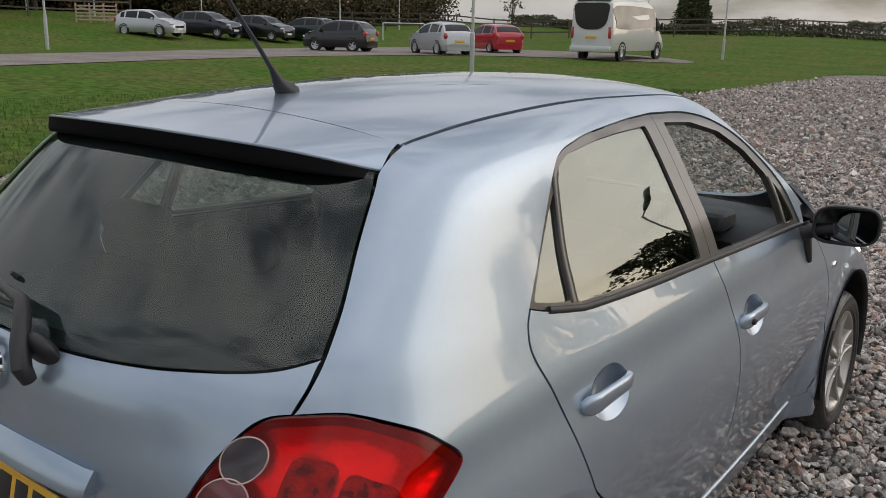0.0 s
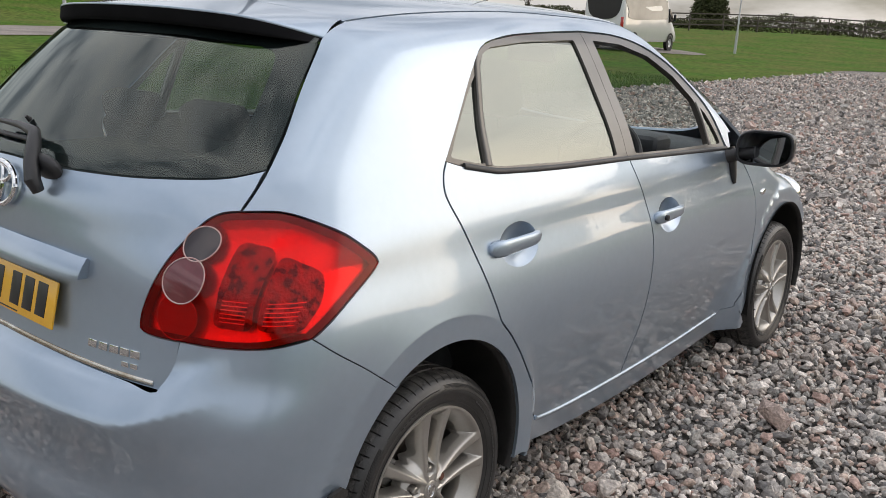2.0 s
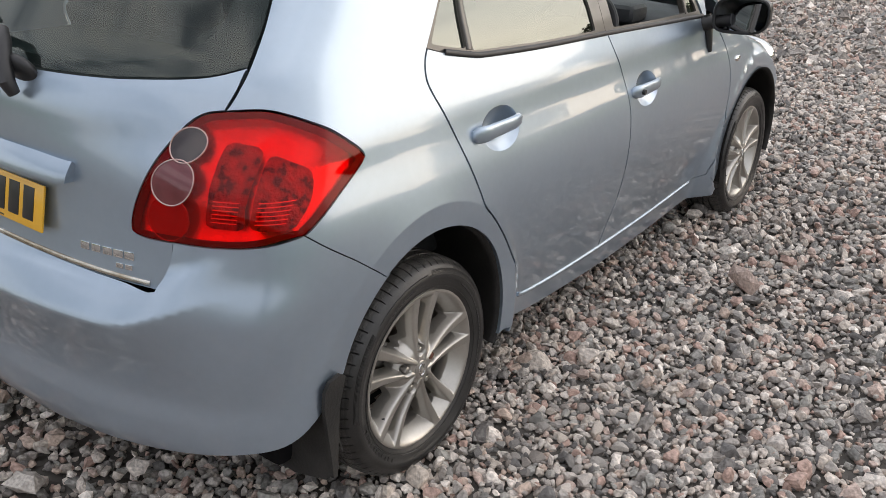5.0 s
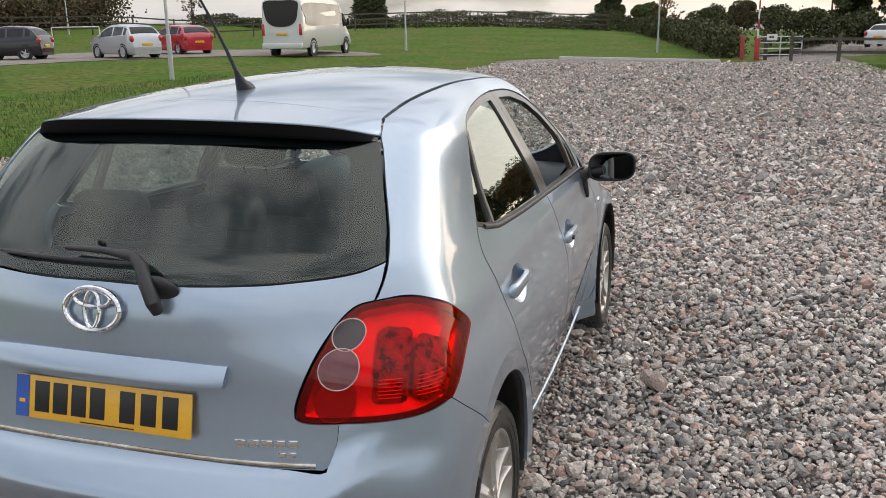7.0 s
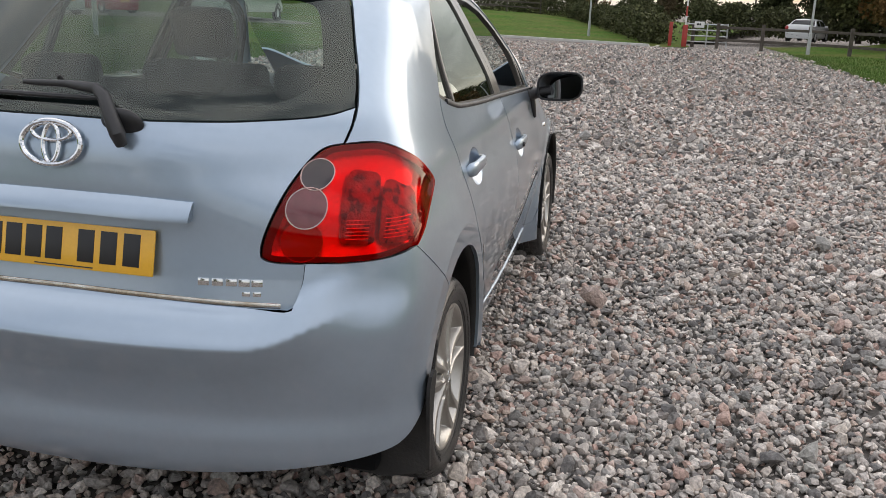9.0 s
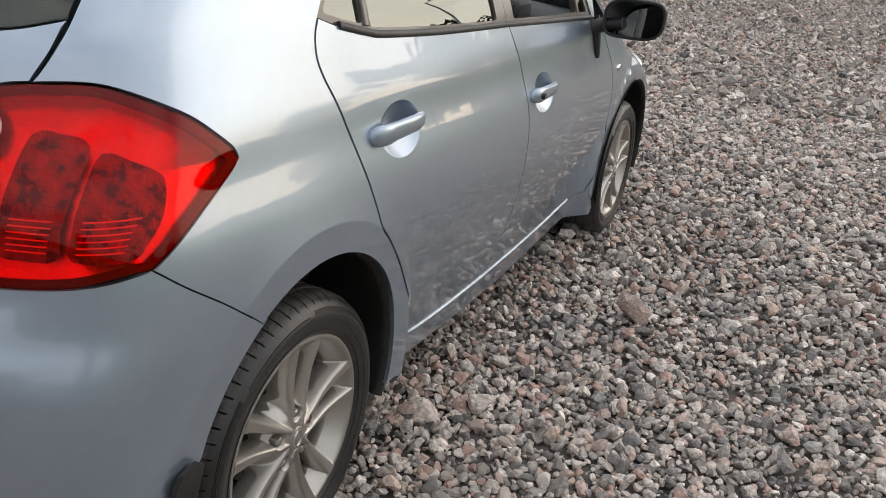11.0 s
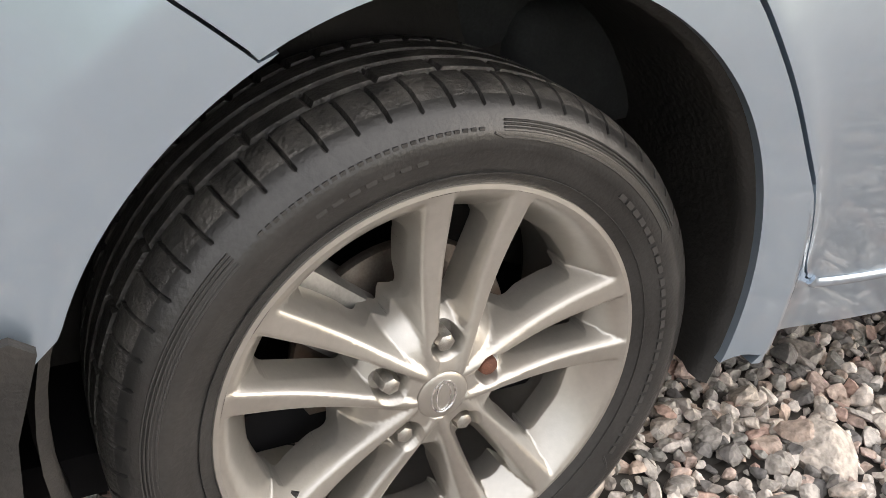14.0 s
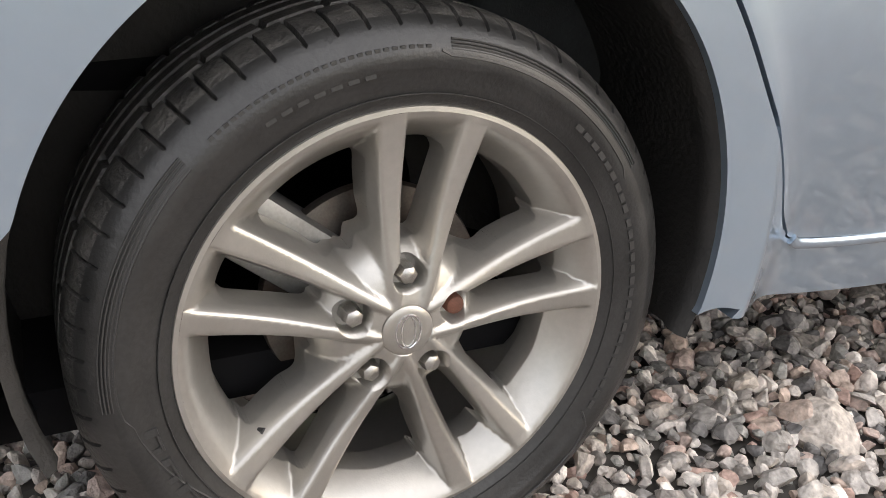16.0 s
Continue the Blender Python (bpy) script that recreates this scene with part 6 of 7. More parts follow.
def lamp_post(x, y, h, heads, turn_, label):
    p = thing("street_lamp", label, "street lamp", "car park lamps", (x, y, gz(x, y)), turn_)
    part("pole", tube([(0, 0, -.2), (0, 0, h * .22), (0, 0, h * .225), (0, 0, h)], [.075, .075, .050, .038], 12), GALV, p)
    for s in ((1, -1) if heads == 2 else (1,)):
        part("bracket", tube([(0, 0, h - .03), (s * .30, 0, h + .02)], .025, 8), GALV, p)
        bm = bmesh.new()
        bmesh.ops.create_uvsphere(bm, u_segments=16, v_segments=8, radius=1, matrix=Matrix.Translation((s * .62, 0, h + .04)) @ Matrix.Diagonal((.36, .13, .075, 1)))
        part("lamp_head", bm, LAMP_GREY, p, "grey oval lantern")
    return p


def fence(name, pts, height, gap_, rails, mat, label, thick=.10):
    """Posts and rails along points."""
    f = thing(name, label, "fence")
    pts = np.array(pts, float)
    seg = np.linalg.norm(np.diff(pts, axis=0), axis=1)
    s = np.concatenate([[0], np.cumsum(seg)])
    k = int(s[-1] / gap_)
    pos = [(np.interp(u, s, pts[:, 0]), np.interp(u, s, pts[:, 1])) for u in np.linspace(0, s[-1], k + 1)]
    for x, y in pos:
        part("post", box((thick, thick, height + .1), (x, y, gz(x, y) + height / 2 - .02), bevel=.01, segments=1), mat, f)
    for a, c in zip(pos, pos[1:]):
        for r in rails:
            A, C = Vector((*a, gz(*a) + height * r)), Vector((*c, gz(*c) + height * r))
            d = C - A
            bm = box((d.length, .035, .11), bevel=.006, segments=1)
            ob = part("rail", bm, mat, f)
            ob.matrix_basis = Matrix.Translation((A + C) / 2) @ d.to_track_quat("X", "Z").to_matrix().to_4x4()
    return f


def far_car(name, label, x, y, rz, paint, L=4.0, W=1.72, H=1.46, sedan=False, van=0.0):
    """A parked car with its nose along +y: one lofted shell whose panes are cut out as parts, wheels, lamps, bumpers."""
    c = thing(name, label, "car", "parked cars", (x, y, gz(x, y)), rz)
    h = H / 1.47
    if sedan:
        prof = [(-.50, .50), (-.492, .72), (-.475, .94), (-.40, 1.00), (-.345, 1.04), (-.26, 1.30), (-.20, 1.40), (-.06, 1.46), (.06, 1.42), (.13, 1.33), (.27, 1.00), (.40, .90), (.465, .78), (.492, .62), (.50, .45)]
        rear_, wind_, side_w = (-.335, -.215), (.10, .265), (-.235, .185)
    else:
        prof = [(-.50, .50), (-.493, .74), (-.480, .96), (-.458, 1.08), (-.40, 1.31), (-.35, 1.40), (-.22, 1.455), (-.04, 1.47), (.07, 1.42), (.14, 1.33), (.285, 1.00), (.40, .90), (.465, .78), (.492, .62), (.50, .45)]
        rear_, wind_, side_w = (-.462, -.375), (.105, .28), (-.385, .20)
    top = spl([(a, z * h) for a, z in prof])
    belt = spl([(-.5, 1.02 * h), (-.2, .96 * h), (.15, .91 * h), (.5, .86 * h)])
    plan = spl([(-.5, .80), (-.485, .90), (-.44, .965), (-.30, 1.0), (.25, 1.0), (.40, .96), (.465, .88), (.49, .80), (.5, .70)])
    ys = np.concatenate([np.linspace(-.5, -.36, 15), np.linspace(-.34, .28, 26), np.linspace(.30, .5, 14)])
    rows = []
    for a in ys:
        zt, w = float(top(a)), float(plan(a)) * W / 2
        zb = min(float(belt(a)), zt - .035)
        wr = w * (1 - .30 * min(1.0, max(0.0, (zt - zb) / .50)))
        sec = [(w * .90, .20), (w * .97, .27), (w * 1.0, .50), (w * .985, .5 * (.5 + zb)), (w * .95, zb)]
        sec += [(w * .95 + (wr - w * .95) * t ** 1.15, zb + (zt - .03 - zb) * t) for t in (.10, .5, .86, 1.0)]
        sec += [(wr * .90, zt - .010), (wr * .45, zt + .012), (0, zt + .018)]
        rows.append(sec + [(-p, q) for p, q in sec[-2::-1]])
    n = len(rows[0])
    V = np.array([(p, a * L, q) for a, sec in zip(ys, rows) for p, q in sec])
    kinds = {}
    for j in range(len(ys) - 1):
        m = (ys[j] + ys[j + 1]) / 2
        for i in range(n - 1):
            f = (j * n + i, j * n + i + 1, (j + 1) * n + i + 1, (j + 1) * n + i)
            k = min(i, n - 2 - i)
            kind = "body"
            if k in (5, 6) and side_w[0] < m < side_w[1] and abs(m + .075) > .012 and abs(m + .31 + .5 * sedan) > .014:
                kind = "side_window"
            elif k >= 9 and wind_[0] < m < wind_[1]:
                kind = "windscreen"
            elif k >= 9 and rear_[0] < m < rear_[1]:
                kind = "rear_window"
            if kind == "side_window":
                kind += "_l" if i < n // 2 else "_r"
            kinds.setdefault(kind, []).append(f)
    kinds["body"] += [tuple(range(n)), tuple((len(ys) - 1) * n + i for i in range(n))[::-1]] + [(j * n, (j + 1) * n, (j + 1) * n + n - 1, j * n + n - 1) for j in range(len(ys) - 1)]
    for kind, fs in kinds.items():
        used = sorted({q for f in fs for q in f})
        at_ = {q: i for i, q in enumerate(used)}
        ob = mesh_ob(kind.rsplit("_", 1)[0] if kind[-2:] in ("_l", "_r") else kind, V[used], [tuple(at_[q] for q in f) for f in fs], paint if kind == "body" else CAR_GLASS, c, smooth=True)
        ob.data.set_sharp_from_angle(angle=radians(40))
    for s in (1, -1):
        for yy in (-.5 * L + .70, .5 * L - .78):
            wh = new("wheel")
            wh.parent = c
            wh.matrix_basis = Matrix.Translation((s * (W / 2 - .10), yy, .30)) @ Matrix.Rotation(0 if s > 0 else math.pi, 4, "Z")
            part("tyre", lathe([(.19, .09), (.27, .108), (.30, .08), (.30, -.08), (.19, -.09)], 24), CAR_TYRE, wh)
            bm = lathe([(0, .085), (.06, .09), (.10, .055), (.17, .075), (.195, .098), (.195, .05)], 24)
            for k in range(5):
                a = 2 * math.pi * k / 5
                box((.02, .05, .13), (.088, .115 * math.cos(a), .115 * math.sin(a)), Matrix.Rotation(a - math.pi / 2, 4, "X"), bm=bm)
            part("rim", bm, GALV, wh)
            part("wheel_arch", lathe([(.355, .0), (.30, .006)], 20), CAR_TYRE, c).matrix_basis = Matrix.Translation((s * (W / 2 + .002), yy, .32))
        bm = bmesh.new()
        bmesh.ops.create_uvsphere(bm, u_segments=12, v_segments=8, radius=1, matrix=Matrix.Translation((s * (W / 2 * .86), -.5 * L + .07, .86 * h)) @ Matrix.Diagonal((.10, .10, .15, 1)))
        part("tail_lamp", bm, RED_TAIL, c)
        bm = bmesh.new()
        bmesh.ops.create_uvsphere(bm, u_segments=12, v_segments=8, radius=1, matrix=Matrix.Translation((s * (W / 2 * .74), .5 * L - .12, .68 * h)) @ Matrix.Rotation(radians(-28 * s), 4, "Z") @ Matrix.Diagonal((.17, .10, .075, 1)))
        part("headlamp", bm, GALV, c)
        part("door_mirror", box((.17, .10, .12), (s * (W / 2 + .03), L * .185, .98 * h), bevel=.035), paint, c)
    part("rear_plate", box((.50, .02, .11), (0, -.5 * L - .004, .62), bevel=.004), PLATE, c)
    part("front_plate", box((.50, .02, .11), (0, .5 * L + .006, .40), bevel=.004), WHITE_PAINT, c)
    part("front_grille", box((.85, .03, .12), (0, .5 * L + .004, .54), bevel=.02), CAR_GLASS, c)
    return c


def place(az, d, eye=(1.4, -2.4)):
    return at_polar(az, d, eye)


E15 = (2.1, -1.58)
x, y = place(-55.9, 55, E15)
far_car("parked_car", "silver three-door hatchback parked on the grass bank", x, y, -70, SILVER_P, 3.85, 1.70, 1.46)
x, y = place(-52.6, 57, E15)
far_car("parked_car", "dark navy hatchback parked on the grass bank", x, y, -72, BLUE_P, 4.0, 1.74, 1.50)
x, y = place(-49.3, 58, E15)
far_car("parked_car", "black five-door hatchback parked on the grass bank", x, y, -75, BLACK_P, 3.9, 1.72, 1.52)
x, y = place(-46.6, 60, E15)
far_car("parked_car", "dark green car with bright tail lamps on the grass bank", x, y, 105, GREEN_P, 4.1, 1.74, 1.50)
x, y = place(-44.6, 45, E15)
far_car("parked_car", "small black hatchback standing on the stone track", x, y, 108, BLACK_P, 3.5, 1.62, 1.48)
x, y = place(-36.9, 43)
far_car("parked_car", "silver compact hatchback standing on the stone track", x, y, 68, SILVER_P, 3.6, 1.64, 1.48)
x, y = place(-33.7, 48)
far_car("parked_car", "bright red hatchback with lit tail lamp", x, y, 62, RED_P, 3.9, 1.68, 1.44)
x, y = place(9.0, 59)
far_car("passing_car", "white car standing beyond the wooden fence", x, y, -25, WHITE_P, 3.8, 1.66, 1.34, sedan=True)


def minibus(x, y, rz):
    """A high white minibus: rounded coach body, dark panoramic rear and side glass."""
    v = thing("minibus", "white coach-built minibus with dark rear window", "minibus", at=(x, y, gz(x, y)), rz=rz)
    L, W, H = 6.9, 2.05, 2.78
    bm = bmesh.new()
    rows = []
    for f, top, w in ((-.5, 2.35, .93), (-.492, 2.62, .97), (-.47, 2.74, 1), (-.2, H, 1), (.12, H, 1), (.24, 2.62, .99), (.29, 2.30, .98), (.37, 1.55, .97), (.44, 1.25, .95), (.485, 1.05, .90), (.5, .75, .82)):
        hw = W / 2 * w
        low = .42
        sec = [(-hw * .95, low), (-hw, low + .12), (-hw, min(1.2, top * .6)), (-hw * .985, top * .72), (-hw * .93, top - .14), (-hw * .78, top - .02), (0, top + .02), (hw * .78, top - .02), (hw * .93, top - .14), (hw * .985, top * .72), (hw, min(1.2, top * .6)), (hw, low + .12), (hw * .95, low)]
        rows.append([bm.verts.new((a, f * L, z)) for a, z in sec])
    for a, c in zip(rows, rows[1:]):
        for j in range(len(a) - 1):
            bm.faces.new((a[j], a[j + 1], c[j + 1], c[j]))
        bm.faces.new((a[-1], a[0], c[0], c[-1]))
    bm.faces.new(rows[0])
    bm.faces.new(rows[-1])
    part("body", bm, WHITE_P, v, angle=40)
    # rear window: a rounded dark shield
    pts = [(-.80, 2.50), (0, 2.56), (.80, 2.50), (.82, 2.0), (.70, 1.62), (.40, 1.42), (0, 1.38), (-.40, 1.42), (-.70, 1.62), (-.82, 2.0)]
    o = line(pts, .08, True)
    bm = bmesh.new()
    fr = [bm.verts.new((a, -L / 2 - .035, z)) for a, z in o]
    bk = [bm.verts.new((a, -L / 2 + .08, z)) for a, z in o]
    bm.faces.new(fr)
    for i in range(len(fr)):
        bm.faces.new((fr[i], fr[(i + 1) % len(fr)], bk[(i + 1) % len(fr)], bk[i]))
    part("rear_window", bm, CAR_GLASS, v)
    for s in (1, -1):
        bm = bmesh.new()
        q = [(-3.05, 2.42), (1.2, 2.42), (1.62, 2.25), (1.80, 1.62), (1.3, 1.50), (-2.6, 1.42), (-3.0, 1.75)]
        o = line(q, .2, True)
        a = [bm.verts.new((s * (W / 2 * (.955 if z > 2.1 else 1.0) + .012), yy, z)) for yy, z in o]
        b_ = [bm.verts.new((s * (W / 2 * .88), yy, z)) for yy, z in o]
        bm.faces.new(a)
        for i in range(len(a)):
            bm.faces.new((a[i], a[(i + 1) % len(a)], b_[(i + 1) % len(a)], b_[i]))
        part("side_window", bm, TINT_VAN, v)
        bm = bmesh.new()
        q = [(1.98, 2.02), (2.30, 1.80), (2.62, 1.42), (1.95, 1.35)]
        a = [bm.verts.new((s * (W / 2 * .985 + .012), yy, z)) for yy, z in q]
        b_ = [bm.verts.new((s * (W / 2 * .9), yy, z)) for yy, z in q]
        bm.faces.new(a)
        for i in range(4):
            bm.faces.new((a[i], a[(i + 1) % 4], b_[(i + 1) % 4], b_[i]))
        part("cab_window", bm, CAR_GLASS, v)
        part("tail_lamp", box((.14, .08, .52), (s * .93, -L / 2 + .01, 1.25), bevel=.03), RED_TAIL, v)
        part("door_mirror", box((.12, .14, .36), (s * 1.18, 2.35, 1.60), bevel=.04), BLACK_P, v)
        for yy in (-2.15, 2.35):
            wh = new("wheel")
            wh.parent = v
            wh.matrix_basis = Matrix.Translation((s * (W / 2 - .10), yy, .36)) @ Matrix.Rotation(0 if s > 0 else math.pi, 4, "Z")
            part("tyre", lathe([(.20, .09), (.32, .105), (.36, .08), (.36, -.1), (.20, -.1)], 28), CAR_TYRE, wh)
            part("rim", lathe([(0, .07), (.08, .08), (.12, .04), (.2, .09)], 24), GALV, wh)
            part("wheel_arch", lathe([(.46, .0), (.36, .003)], 24), CAR_TYRE, v).matrix_basis = Matrix.Translation((s * (W / 2 + .002), yy, .40))
    part("rear_bumper", box((2.0, .16, .26), (0, -L / 2 - .02, .52), bevel=.05), WHITE_P, v)
    part("rear_plate", box((.52, .02, .11), (0, -L / 2 - .04, 1.05), bevel=.004), PLATE, v)
    part("roof_unit", box((1.0, 1.3, .13), (0, -.2, 2.83), bevel=.05), WHITE_P, v)
    part("spoiler", box((1.7, .30, .07), (0, -L / 2 + .12, 2.70), bevel=.03), BLACK_P, v)
    return v


TINT_VAN = material("tinted_van_glass", (0.16, 0.165, 0.16), 0.10, 0.2, vary=0.2, scale=1.2, spec=0.8)
x, y = place(-25.75, 45.5)
minibus(x, y, 3.5)

# lamp posts
for az, d, h, heads, tr, eye in ((-34.33, 29, 6.2, 2, 20, None), (-19.75, 52, 5.0, 2, 20, None), (-3.9, 51, 3.7, 1, 70, None), (9.15, 38.5, 3.8, 1, 170, None), (-61.7, 42, 6.5, 2, 10, E15), (-59.0, 70, 4.6, 1, 30, E15),
                                 (-44.5, 74, 5.2, 2, 25, E15), (-25.3, 80, 4.2, 1, 140, E15), (-40.0, 78, 4.0, 1, 30, None), (-62.6, 72, 3.4, 1, 30, E15), (-52.9, 72, 3.2, 1, 30, E15)):
    x, y = place(az, d, eye or (1.4, -2.4))
    lamp_post(x, y, h, heads, tr, "galvanised car park lamp post with oval lantern" if heads == 1 else "tall galvanised lamp post with twin oval lanterns")
lamp_post(8.6, 19.3, 6.6, 1, 200, "galvanised car park lamp post with oval lantern")

# fences, gate, hedges
P = lambda az, d, eye=(1.4, -2.4): place(az, d, eye)
fence("ranch_fence", [P(-45, 80), P(-38, 76), P(-29, 76), P(-20, 82), P(-14, 86), P(-7, 84)], 1.5, 3.0, (.35, .65, .95), WOOD, "dark weathered post-and-rail fence along the field")
fence("bank_fence", [P(-66, 66, E15), P(-61, 66, E15), P(-57, 70, E15)], 1.25, 3.0, (.45, .9), WOOD, "weathered post-and-rail fence behind the bank")
fence("yard_fence", [P(3.9, 41), P(6.2, 40.5), P(9, 40), P(12, 38.5), P(15.5, 36.0)], 1.05, 1.8, (.35, .85), WOOD, "weathered wooden fence beside the gate", .14)
gate_ = thing("field_gate", "pale wooden five-bar gate on the bank", "gate")
gx_, gy_ = P(-58.9, 64, E15)
gate_.matrix_world = pose(gx_, gy_, gz(gx_, gy_), 0, 0, 62)
for k in range(5):
    part("bar", box((2.5, .04, .10), (0, 0, .25 + .22 * k), bevel=.008), WOOD_PALE, gate_)
for xx in (-1.25, -.4, .45, 1.25):
    part("upright", box((.11, .06, 1.25), (xx, .04, .68), bevel=.008), WOOD_PALE, gate_)
part("brace", box((2.6, .03, .09), (0, .03, .68), Matrix.Rotation(radians(20), 4, "Y"), .006), WOOD_PALE, gate_)
barrier = thing("barrier_gate", "grey steel entrance gate with a small white sign", "gate")
gx_, gy_ = P(3.4, 41)
barrier.matrix_world = pose(gx_, gy_, gz(gx_, gy_), 0, 0, -4)
for z in (.25, .50, .75, 1.0):
    part("gate_rail", tube([(-.95, 0, z), (.75, 0, z)], .024, 8), GALV, barrier)
for xx in (-.95, -.1, .75):
    part("gate_upright", tube([(xx, 0, .05), (xx, 0, 1.06)], .03, 8), GALV, barrier)
part("sign", box((.42, .02, .26), (-.45, -.03, .98), bevel=.006), WHITE_PAINT, barrier, "small white sign with dark marks")
for dx, dw in ((-.50, .05), (-.42, .07), (-.54, .04)):
    part("sign_mark", box((dw, .006, .08), (dx, -.044, .99)), INK, barrier)
arm_ = thing("barrier_pole", "red and white barrier pole standing upright", "barrier")
gx_, gy_ = P(1.95, 41)
arm_.matrix_world = pose(gx_, gy_, gz(gx_, gy_))
for k in range(10):
    part("band", tube([(0, 0, .9 + .42 * k), (0, 0, .9 + .42 * (k + 1))], .035, 10), RED_PAINT if k % 2 else WHITE_PAINT, arm_)
part("barrier_stand", box((.22, .22, .95), (0, 0, .47), bevel=.02), RED_PAINT, arm_)
for az in (1.1, 2.45):
    gx_, gy_ = P(az, 41.5)
    b_ = thing("gate_post", "short red-brown gate post", "post", "gate posts", (gx_, gy_, gz(gx_, gy_)))
    part("post_shaft", box((.16, .16, 1.1), (0, 0, .5), bevel=.02), RED_PAINT if az < 2 else WOOD, b_)
hedge([P(-20, 88), P(-14, 90), P(-9, 88), P(-5, 82), P(-2.5, 66), P(-.8, 52), P(.4, 43)], 1.35, 1.0, LEAF_DARK, 5, "dark field hedge, uneven and grown out", 700, .075)
hedge([P(-33, 90), P(-20, 90)], .9, .9, LEAF_DARK, 6, "low dark hedge behind the rail fence", 600, .075)
hedge([P(2.2, 60), P(5.5, 62), P(8, 64)], 1.9, 1.6, LEAF_DARK, 7, "dark hedge beyond the entrance gate", 480, .10)
hedge([P(7, 66), P(12, 62), P(18, 58), P(24, 60), (60, 70), (110, 60)], 1.5, 1.8, LEAF_DARK, 8, "dark scrub under the trees", 480, .12)
hedge([P(-54, 82, E15), P(-47, 84, E15), P(-41, 88, E15), P(-38, 92, E15)], 2.4, 2.5, LEAF_BROWN, 9, "brown and green scrub behind the parked cars", 700, .13)
hedge([(110, 60), (120, 10), (100, -50), (40, -80), (-30, -60)], 1.7, 1.4, LEAF_DARK, 10, "dark boundary hedge behind the verge", 90, .22)

hedge([P(-76, 74, E15), P(-70, 78, E15), P(-62, 86, E15), P(-56, 92, E15), P(-50, 96, E15)], 4.2, 4.0, LEAF_DARK, 11, "dark dense woodland edge behind the bank", 1500, .18, "woodland")
# trees
TREES = [(-64.5, 72, 10, 9, LEAF_DARK, E15), (-67.5, 66, 10, 9, LEAF_DARK, E15), (-62.2, 78, 9.5, 8, LEAF_BROWN, E15), (-70.5, 70, 10.5, 10, LEAF_DARK, E15), (-58.9, 82, 6.6, 8.2, LEAF_OCHRE, E15), (-57.0, 84, 5.2, 5.5, LEAF_OCHRE, E15), (-53.6, 86, 8.6, 6.6, LEAF_GREEN, E15),
         (-51.4, 88, 5.8, 5.0, LEAF_BROWN, E15), (-49.4, 90, 6.2, 5.6, LEAF_GREEN, E15), (-47.6, 92, 4.6, 5.0, LEAF_DARK, E15), (-45.6, 98, 5.6, 4.6, LEAF_DARK, E15), (-41.0, 104, 4.4, 7.5, LEAF_DARK, E15), (-6.8, 92, 3.9, 3.8, LEAF_DARK, None), (-4.6, 95, 2.7, 3.6, LEAF_GREEN, None),
         (-.8, 120, 3.0, 6.0, LEAF_DARK, None), (1.08, 130, 3.8, 5.2, LEAF_BROWN, None), (3.0, 125, 2.9, 5, LEAF_DARK, None), (4.6, 130, 2.4, 6, LEAF_DARK, None), (7.3, 72, 4.0, 3.8, LEAF_DARK, None), (9.6, 68, 5.9, 5.4, LEAF_DARK, None), (11.8, 62, 6.6, 6.5, LEAF_GREEN, None), (14.2, 56, 7.4, 7, LEAF_GREEN, None),
         (13.6, 46, 6.4, 5.0, LEAF_OCHRE, None), (17.5, 50, 8, 7, LEAF_DARK, None)]
for i, (az, d, h, w, mat_, eye) in enumerate(TREES):
    x, y = place(az, d, eye or (1.4, -2.4))
    nm = {"dark_leaves": "dark green broadleaf tree", "green_leaves": "green broadleaf tree just turning", "autumn_leaves": "broad tree in orange-brown autumn leaf", "russet_leaves": "russet-brown tree half bare"}[mat_.name]
    tree(x, y, h, w, mat_, 40 + i, nm + " at the field's edge", 15000, .13 if d > 60 else .105)
for i, (az, d, h, w, eye) in enumerate(((-44.8, 96, 4.6, 2.6, E15), (-43.0, 96, 4.9, 2.8, E15), (-22.6, 110, 4.6, 2.4, None), (-22.0, 110, 5.0, 2.4, None), (-21.5, 110, 4.7, 2.6, None))):
    x, y = place(az, d, eye or (1.4, -2.4))
    tree(x, y, h, w, LEAF_DARK, 80 + i, "dark narrow conifer beyond the field", 5000, .14, shape="cone")
for i, (x, y, h, w, mat_) in enumerate(((12.2, 25.5, 7.0, 5.6, LEAF_DARK), (44, 20, 3.6, 6.0, LEAF_GREEN), (52, 8, 3.8, 6.0, LEAF_DARK), (26, 36, 6, 8, LEAF_DARK), (56, -6, 4, 7, LEAF_GREEN), (18, -24, 6.5, 7, LEAF_DARK), (-6, -30, 7, 8, LEAF_DARK))):
    tree(x, y, h, w, mat_, 120 + i, "dark broadleaf tree beyond the verge", 6000, .13)
x, y = place(-32.9, 80)
tree(x, y, 3.6, 2.2, LEAF_BROWN, 150, "thin young tree with few brown leaves", 160, .12, low=.5)
x, y = place(-3.6, 78)
tree(x, y, 3.4, 2.6, LEAF_OCHRE, 151, "thin young tree with few yellow leaves", 420, .12, low=.3)
goal = thing("goal_frame", "small white goal frame on the grass", "goal")
gx_, gy_ = place(-39.6, 66)
goal.matrix_world = pose(gx_, gy_, gz(gx_, gy_), 0, 0, 40)
for a, c in (((-1.5, 0, 0), (-1.5, 0, 1.35)), ((1.5, 0, 0), (1.5, 0, 1.35)), ((-1.5, 0, 1.35), (1.5, 0, 1.35))):
    part("goal_bar", tube([a, c], .035, 8), WHITE_PAINT, goal)
x, y = place(5.9, 90)
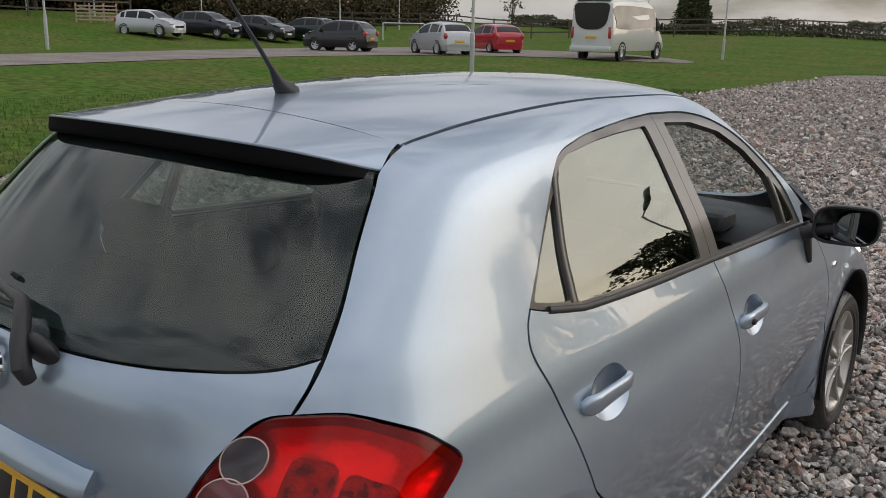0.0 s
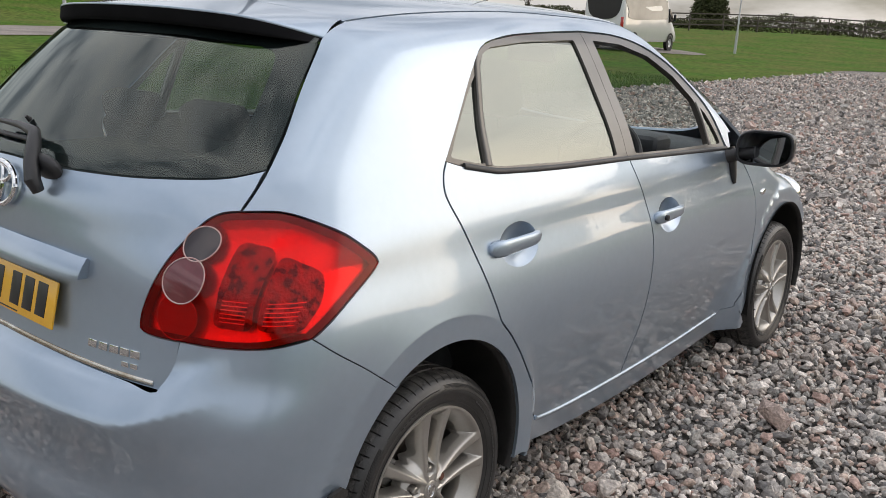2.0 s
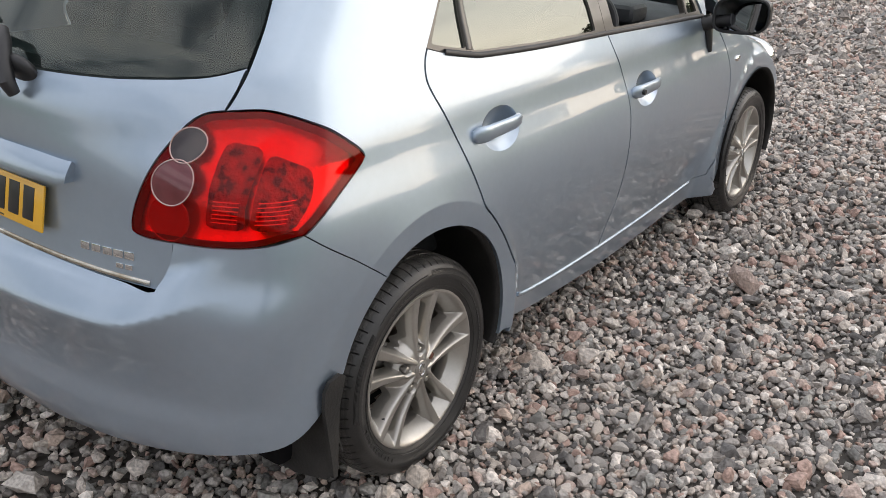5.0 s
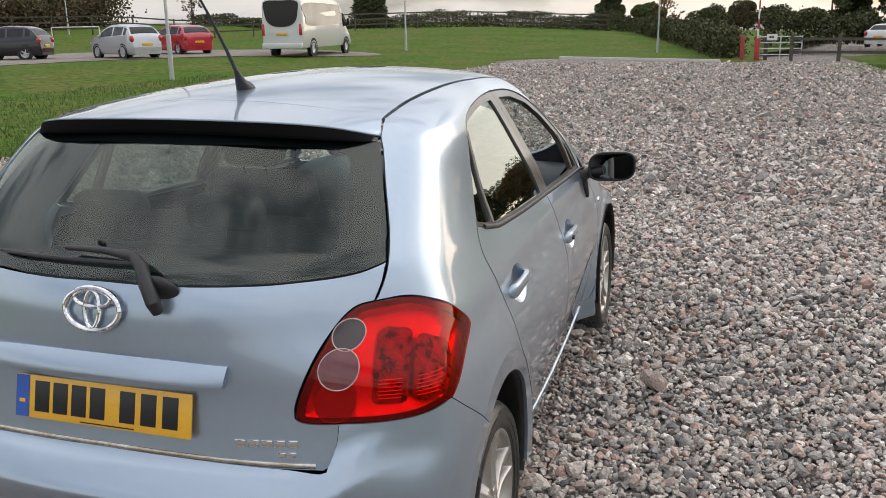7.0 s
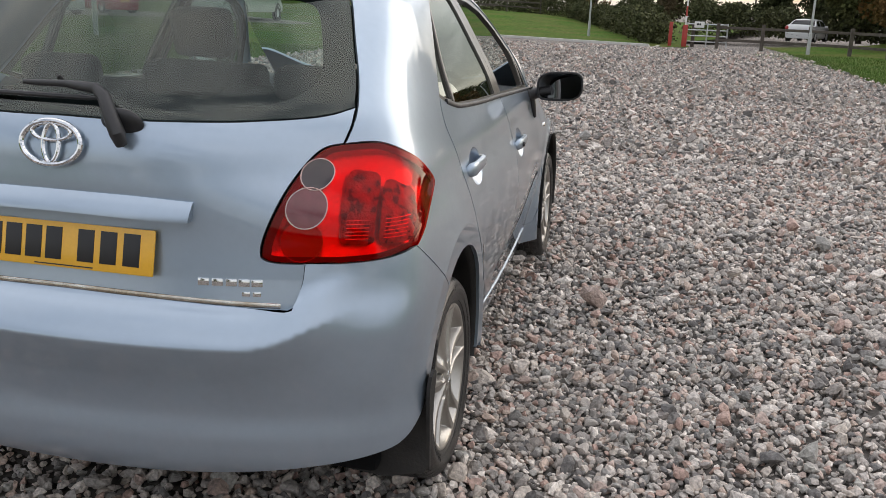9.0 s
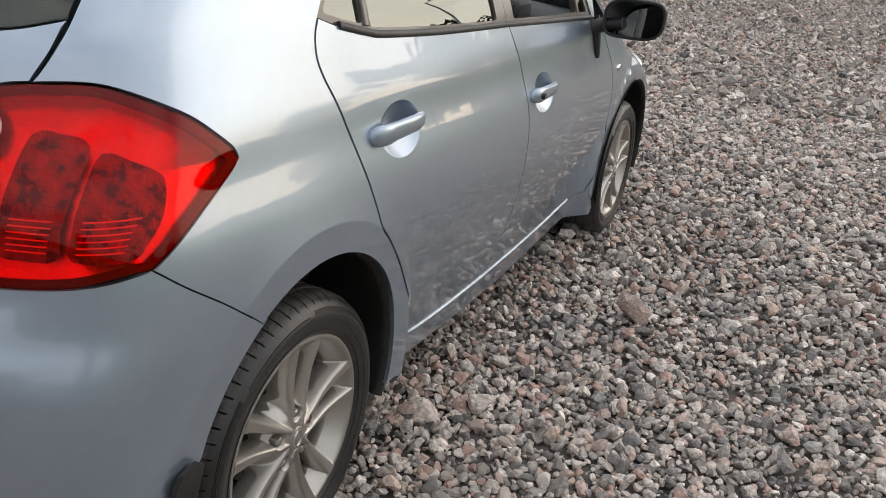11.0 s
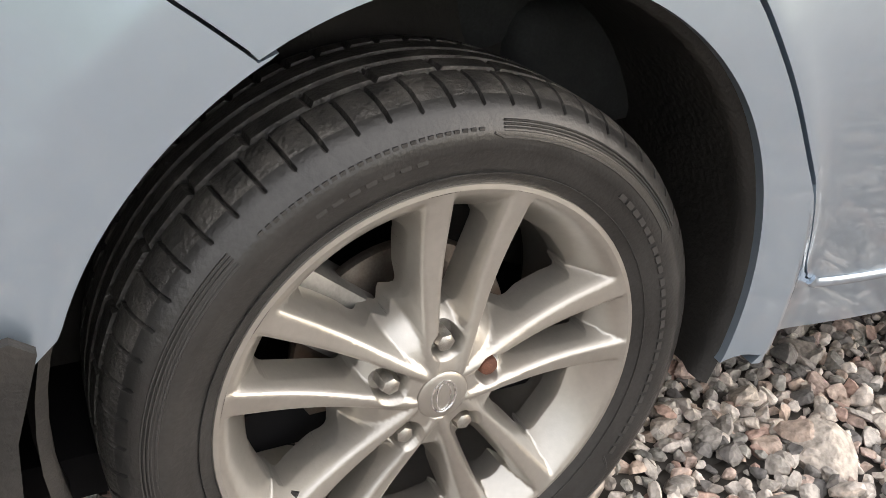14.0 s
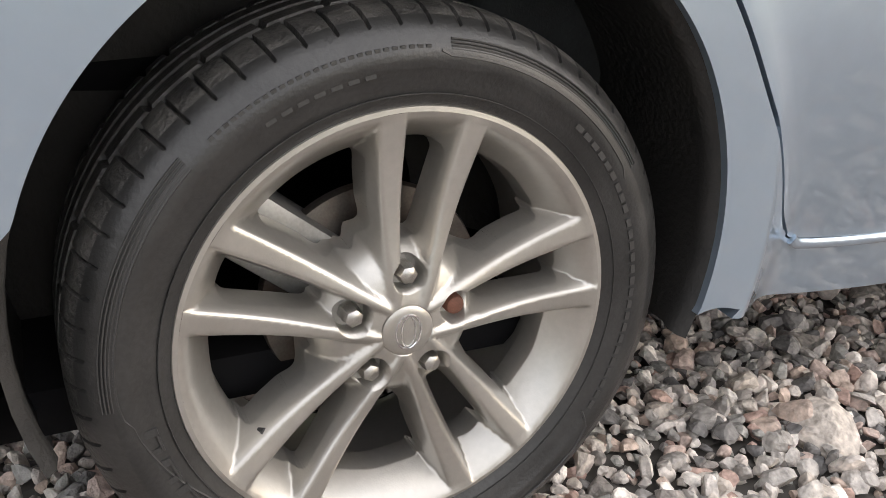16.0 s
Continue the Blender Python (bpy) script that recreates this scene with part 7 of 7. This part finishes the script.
pole_ = thing("utility_pole", "dark wooden utility pole with a short crossbar", "pole", at=(x, y, gz(x, y)))
part("pole_shaft", tube([(0, 0, 0), (0, 0, 4.6)], [.10, .07], 10), WOOD, pole_)
part("crossbar", box((.9, .08, .08), (0, 0, 4.5), bevel=.01), WOOD, pole_)

# tufts of grass along the near edges
rng = np.random.default_rng(77)
BLADE = material("grass_blades", (0.065, 0.15, 0.015), 0.8, vary=0.15, scale=1.2, second=(0.11, 0.15, 0.035), fine=.3)
bx = np.concatenate([-8.05 - rng.uniform(0, 1, 26000) ** 1.6 * 7, 6.55 + rng.uniform(0, 1, 9000) ** 1.6 * 4])
by = np.concatenate([rng.uniform(-2, 24, 26000), rng.uniform(14, 34, 9000)])
n = len(bx)
hgt, ang = rng.uniform(.035, .11, n), rng.uniform(0, 6.28, n)
base_ = np.stack([bx, by, ground_z(bx, by) + .008], 1)
side_ = np.stack([np.cos(ang), np.sin(ang), 0 * ang], 1) * .012
tip = base_ + np.stack([rng.normal(0, .03, n), rng.normal(0, .03, n), hgt], 1)
Pb = np.stack([base_ - side_, base_ + side_, tip], 1).reshape(-1, 3)
tagged(mesh_ob("grass_tufts", Pb, np.arange(len(Pb)).reshape(-1, 3), BLADE), "short green grass blades at the gravel's edge", "grass", kind="stuff")

# the single stones beside the wheel, each a piece of its own
shapes = []
for k in range(10):
    v, f = pebble(300 + k, 2)
    me = bpy.data.meshes.new("stone")
    me.from_pydata([tuple(q) for q in v], [], [tuple(map(int, q)) for q in f])
    me.materials.append(GRAVEL_PIECE)
    shapes.append(me)
spots, rng = scatter(9, PX0, PX1, PY0, PY1, .0285, pieces)
for p in spots[:300]:
    r = .0162 * math.exp(rng.normal(0, .3))
    ob = new("stone", shapes[int(rng.integers(0, 10))])
    ob.parent = ground
    ob.matrix_basis = Matrix.Translation((p[0], p[1], float(ground_z(p[0], p[1])) + r * rng.uniform(.1, .75))) @ Euler(rng.uniform(-.5, .5, 2).tolist() + [rng.uniform(0, 6.28)]).to_matrix().to_4x4() @ Matrix.Diagonal((r, r, r, 1))
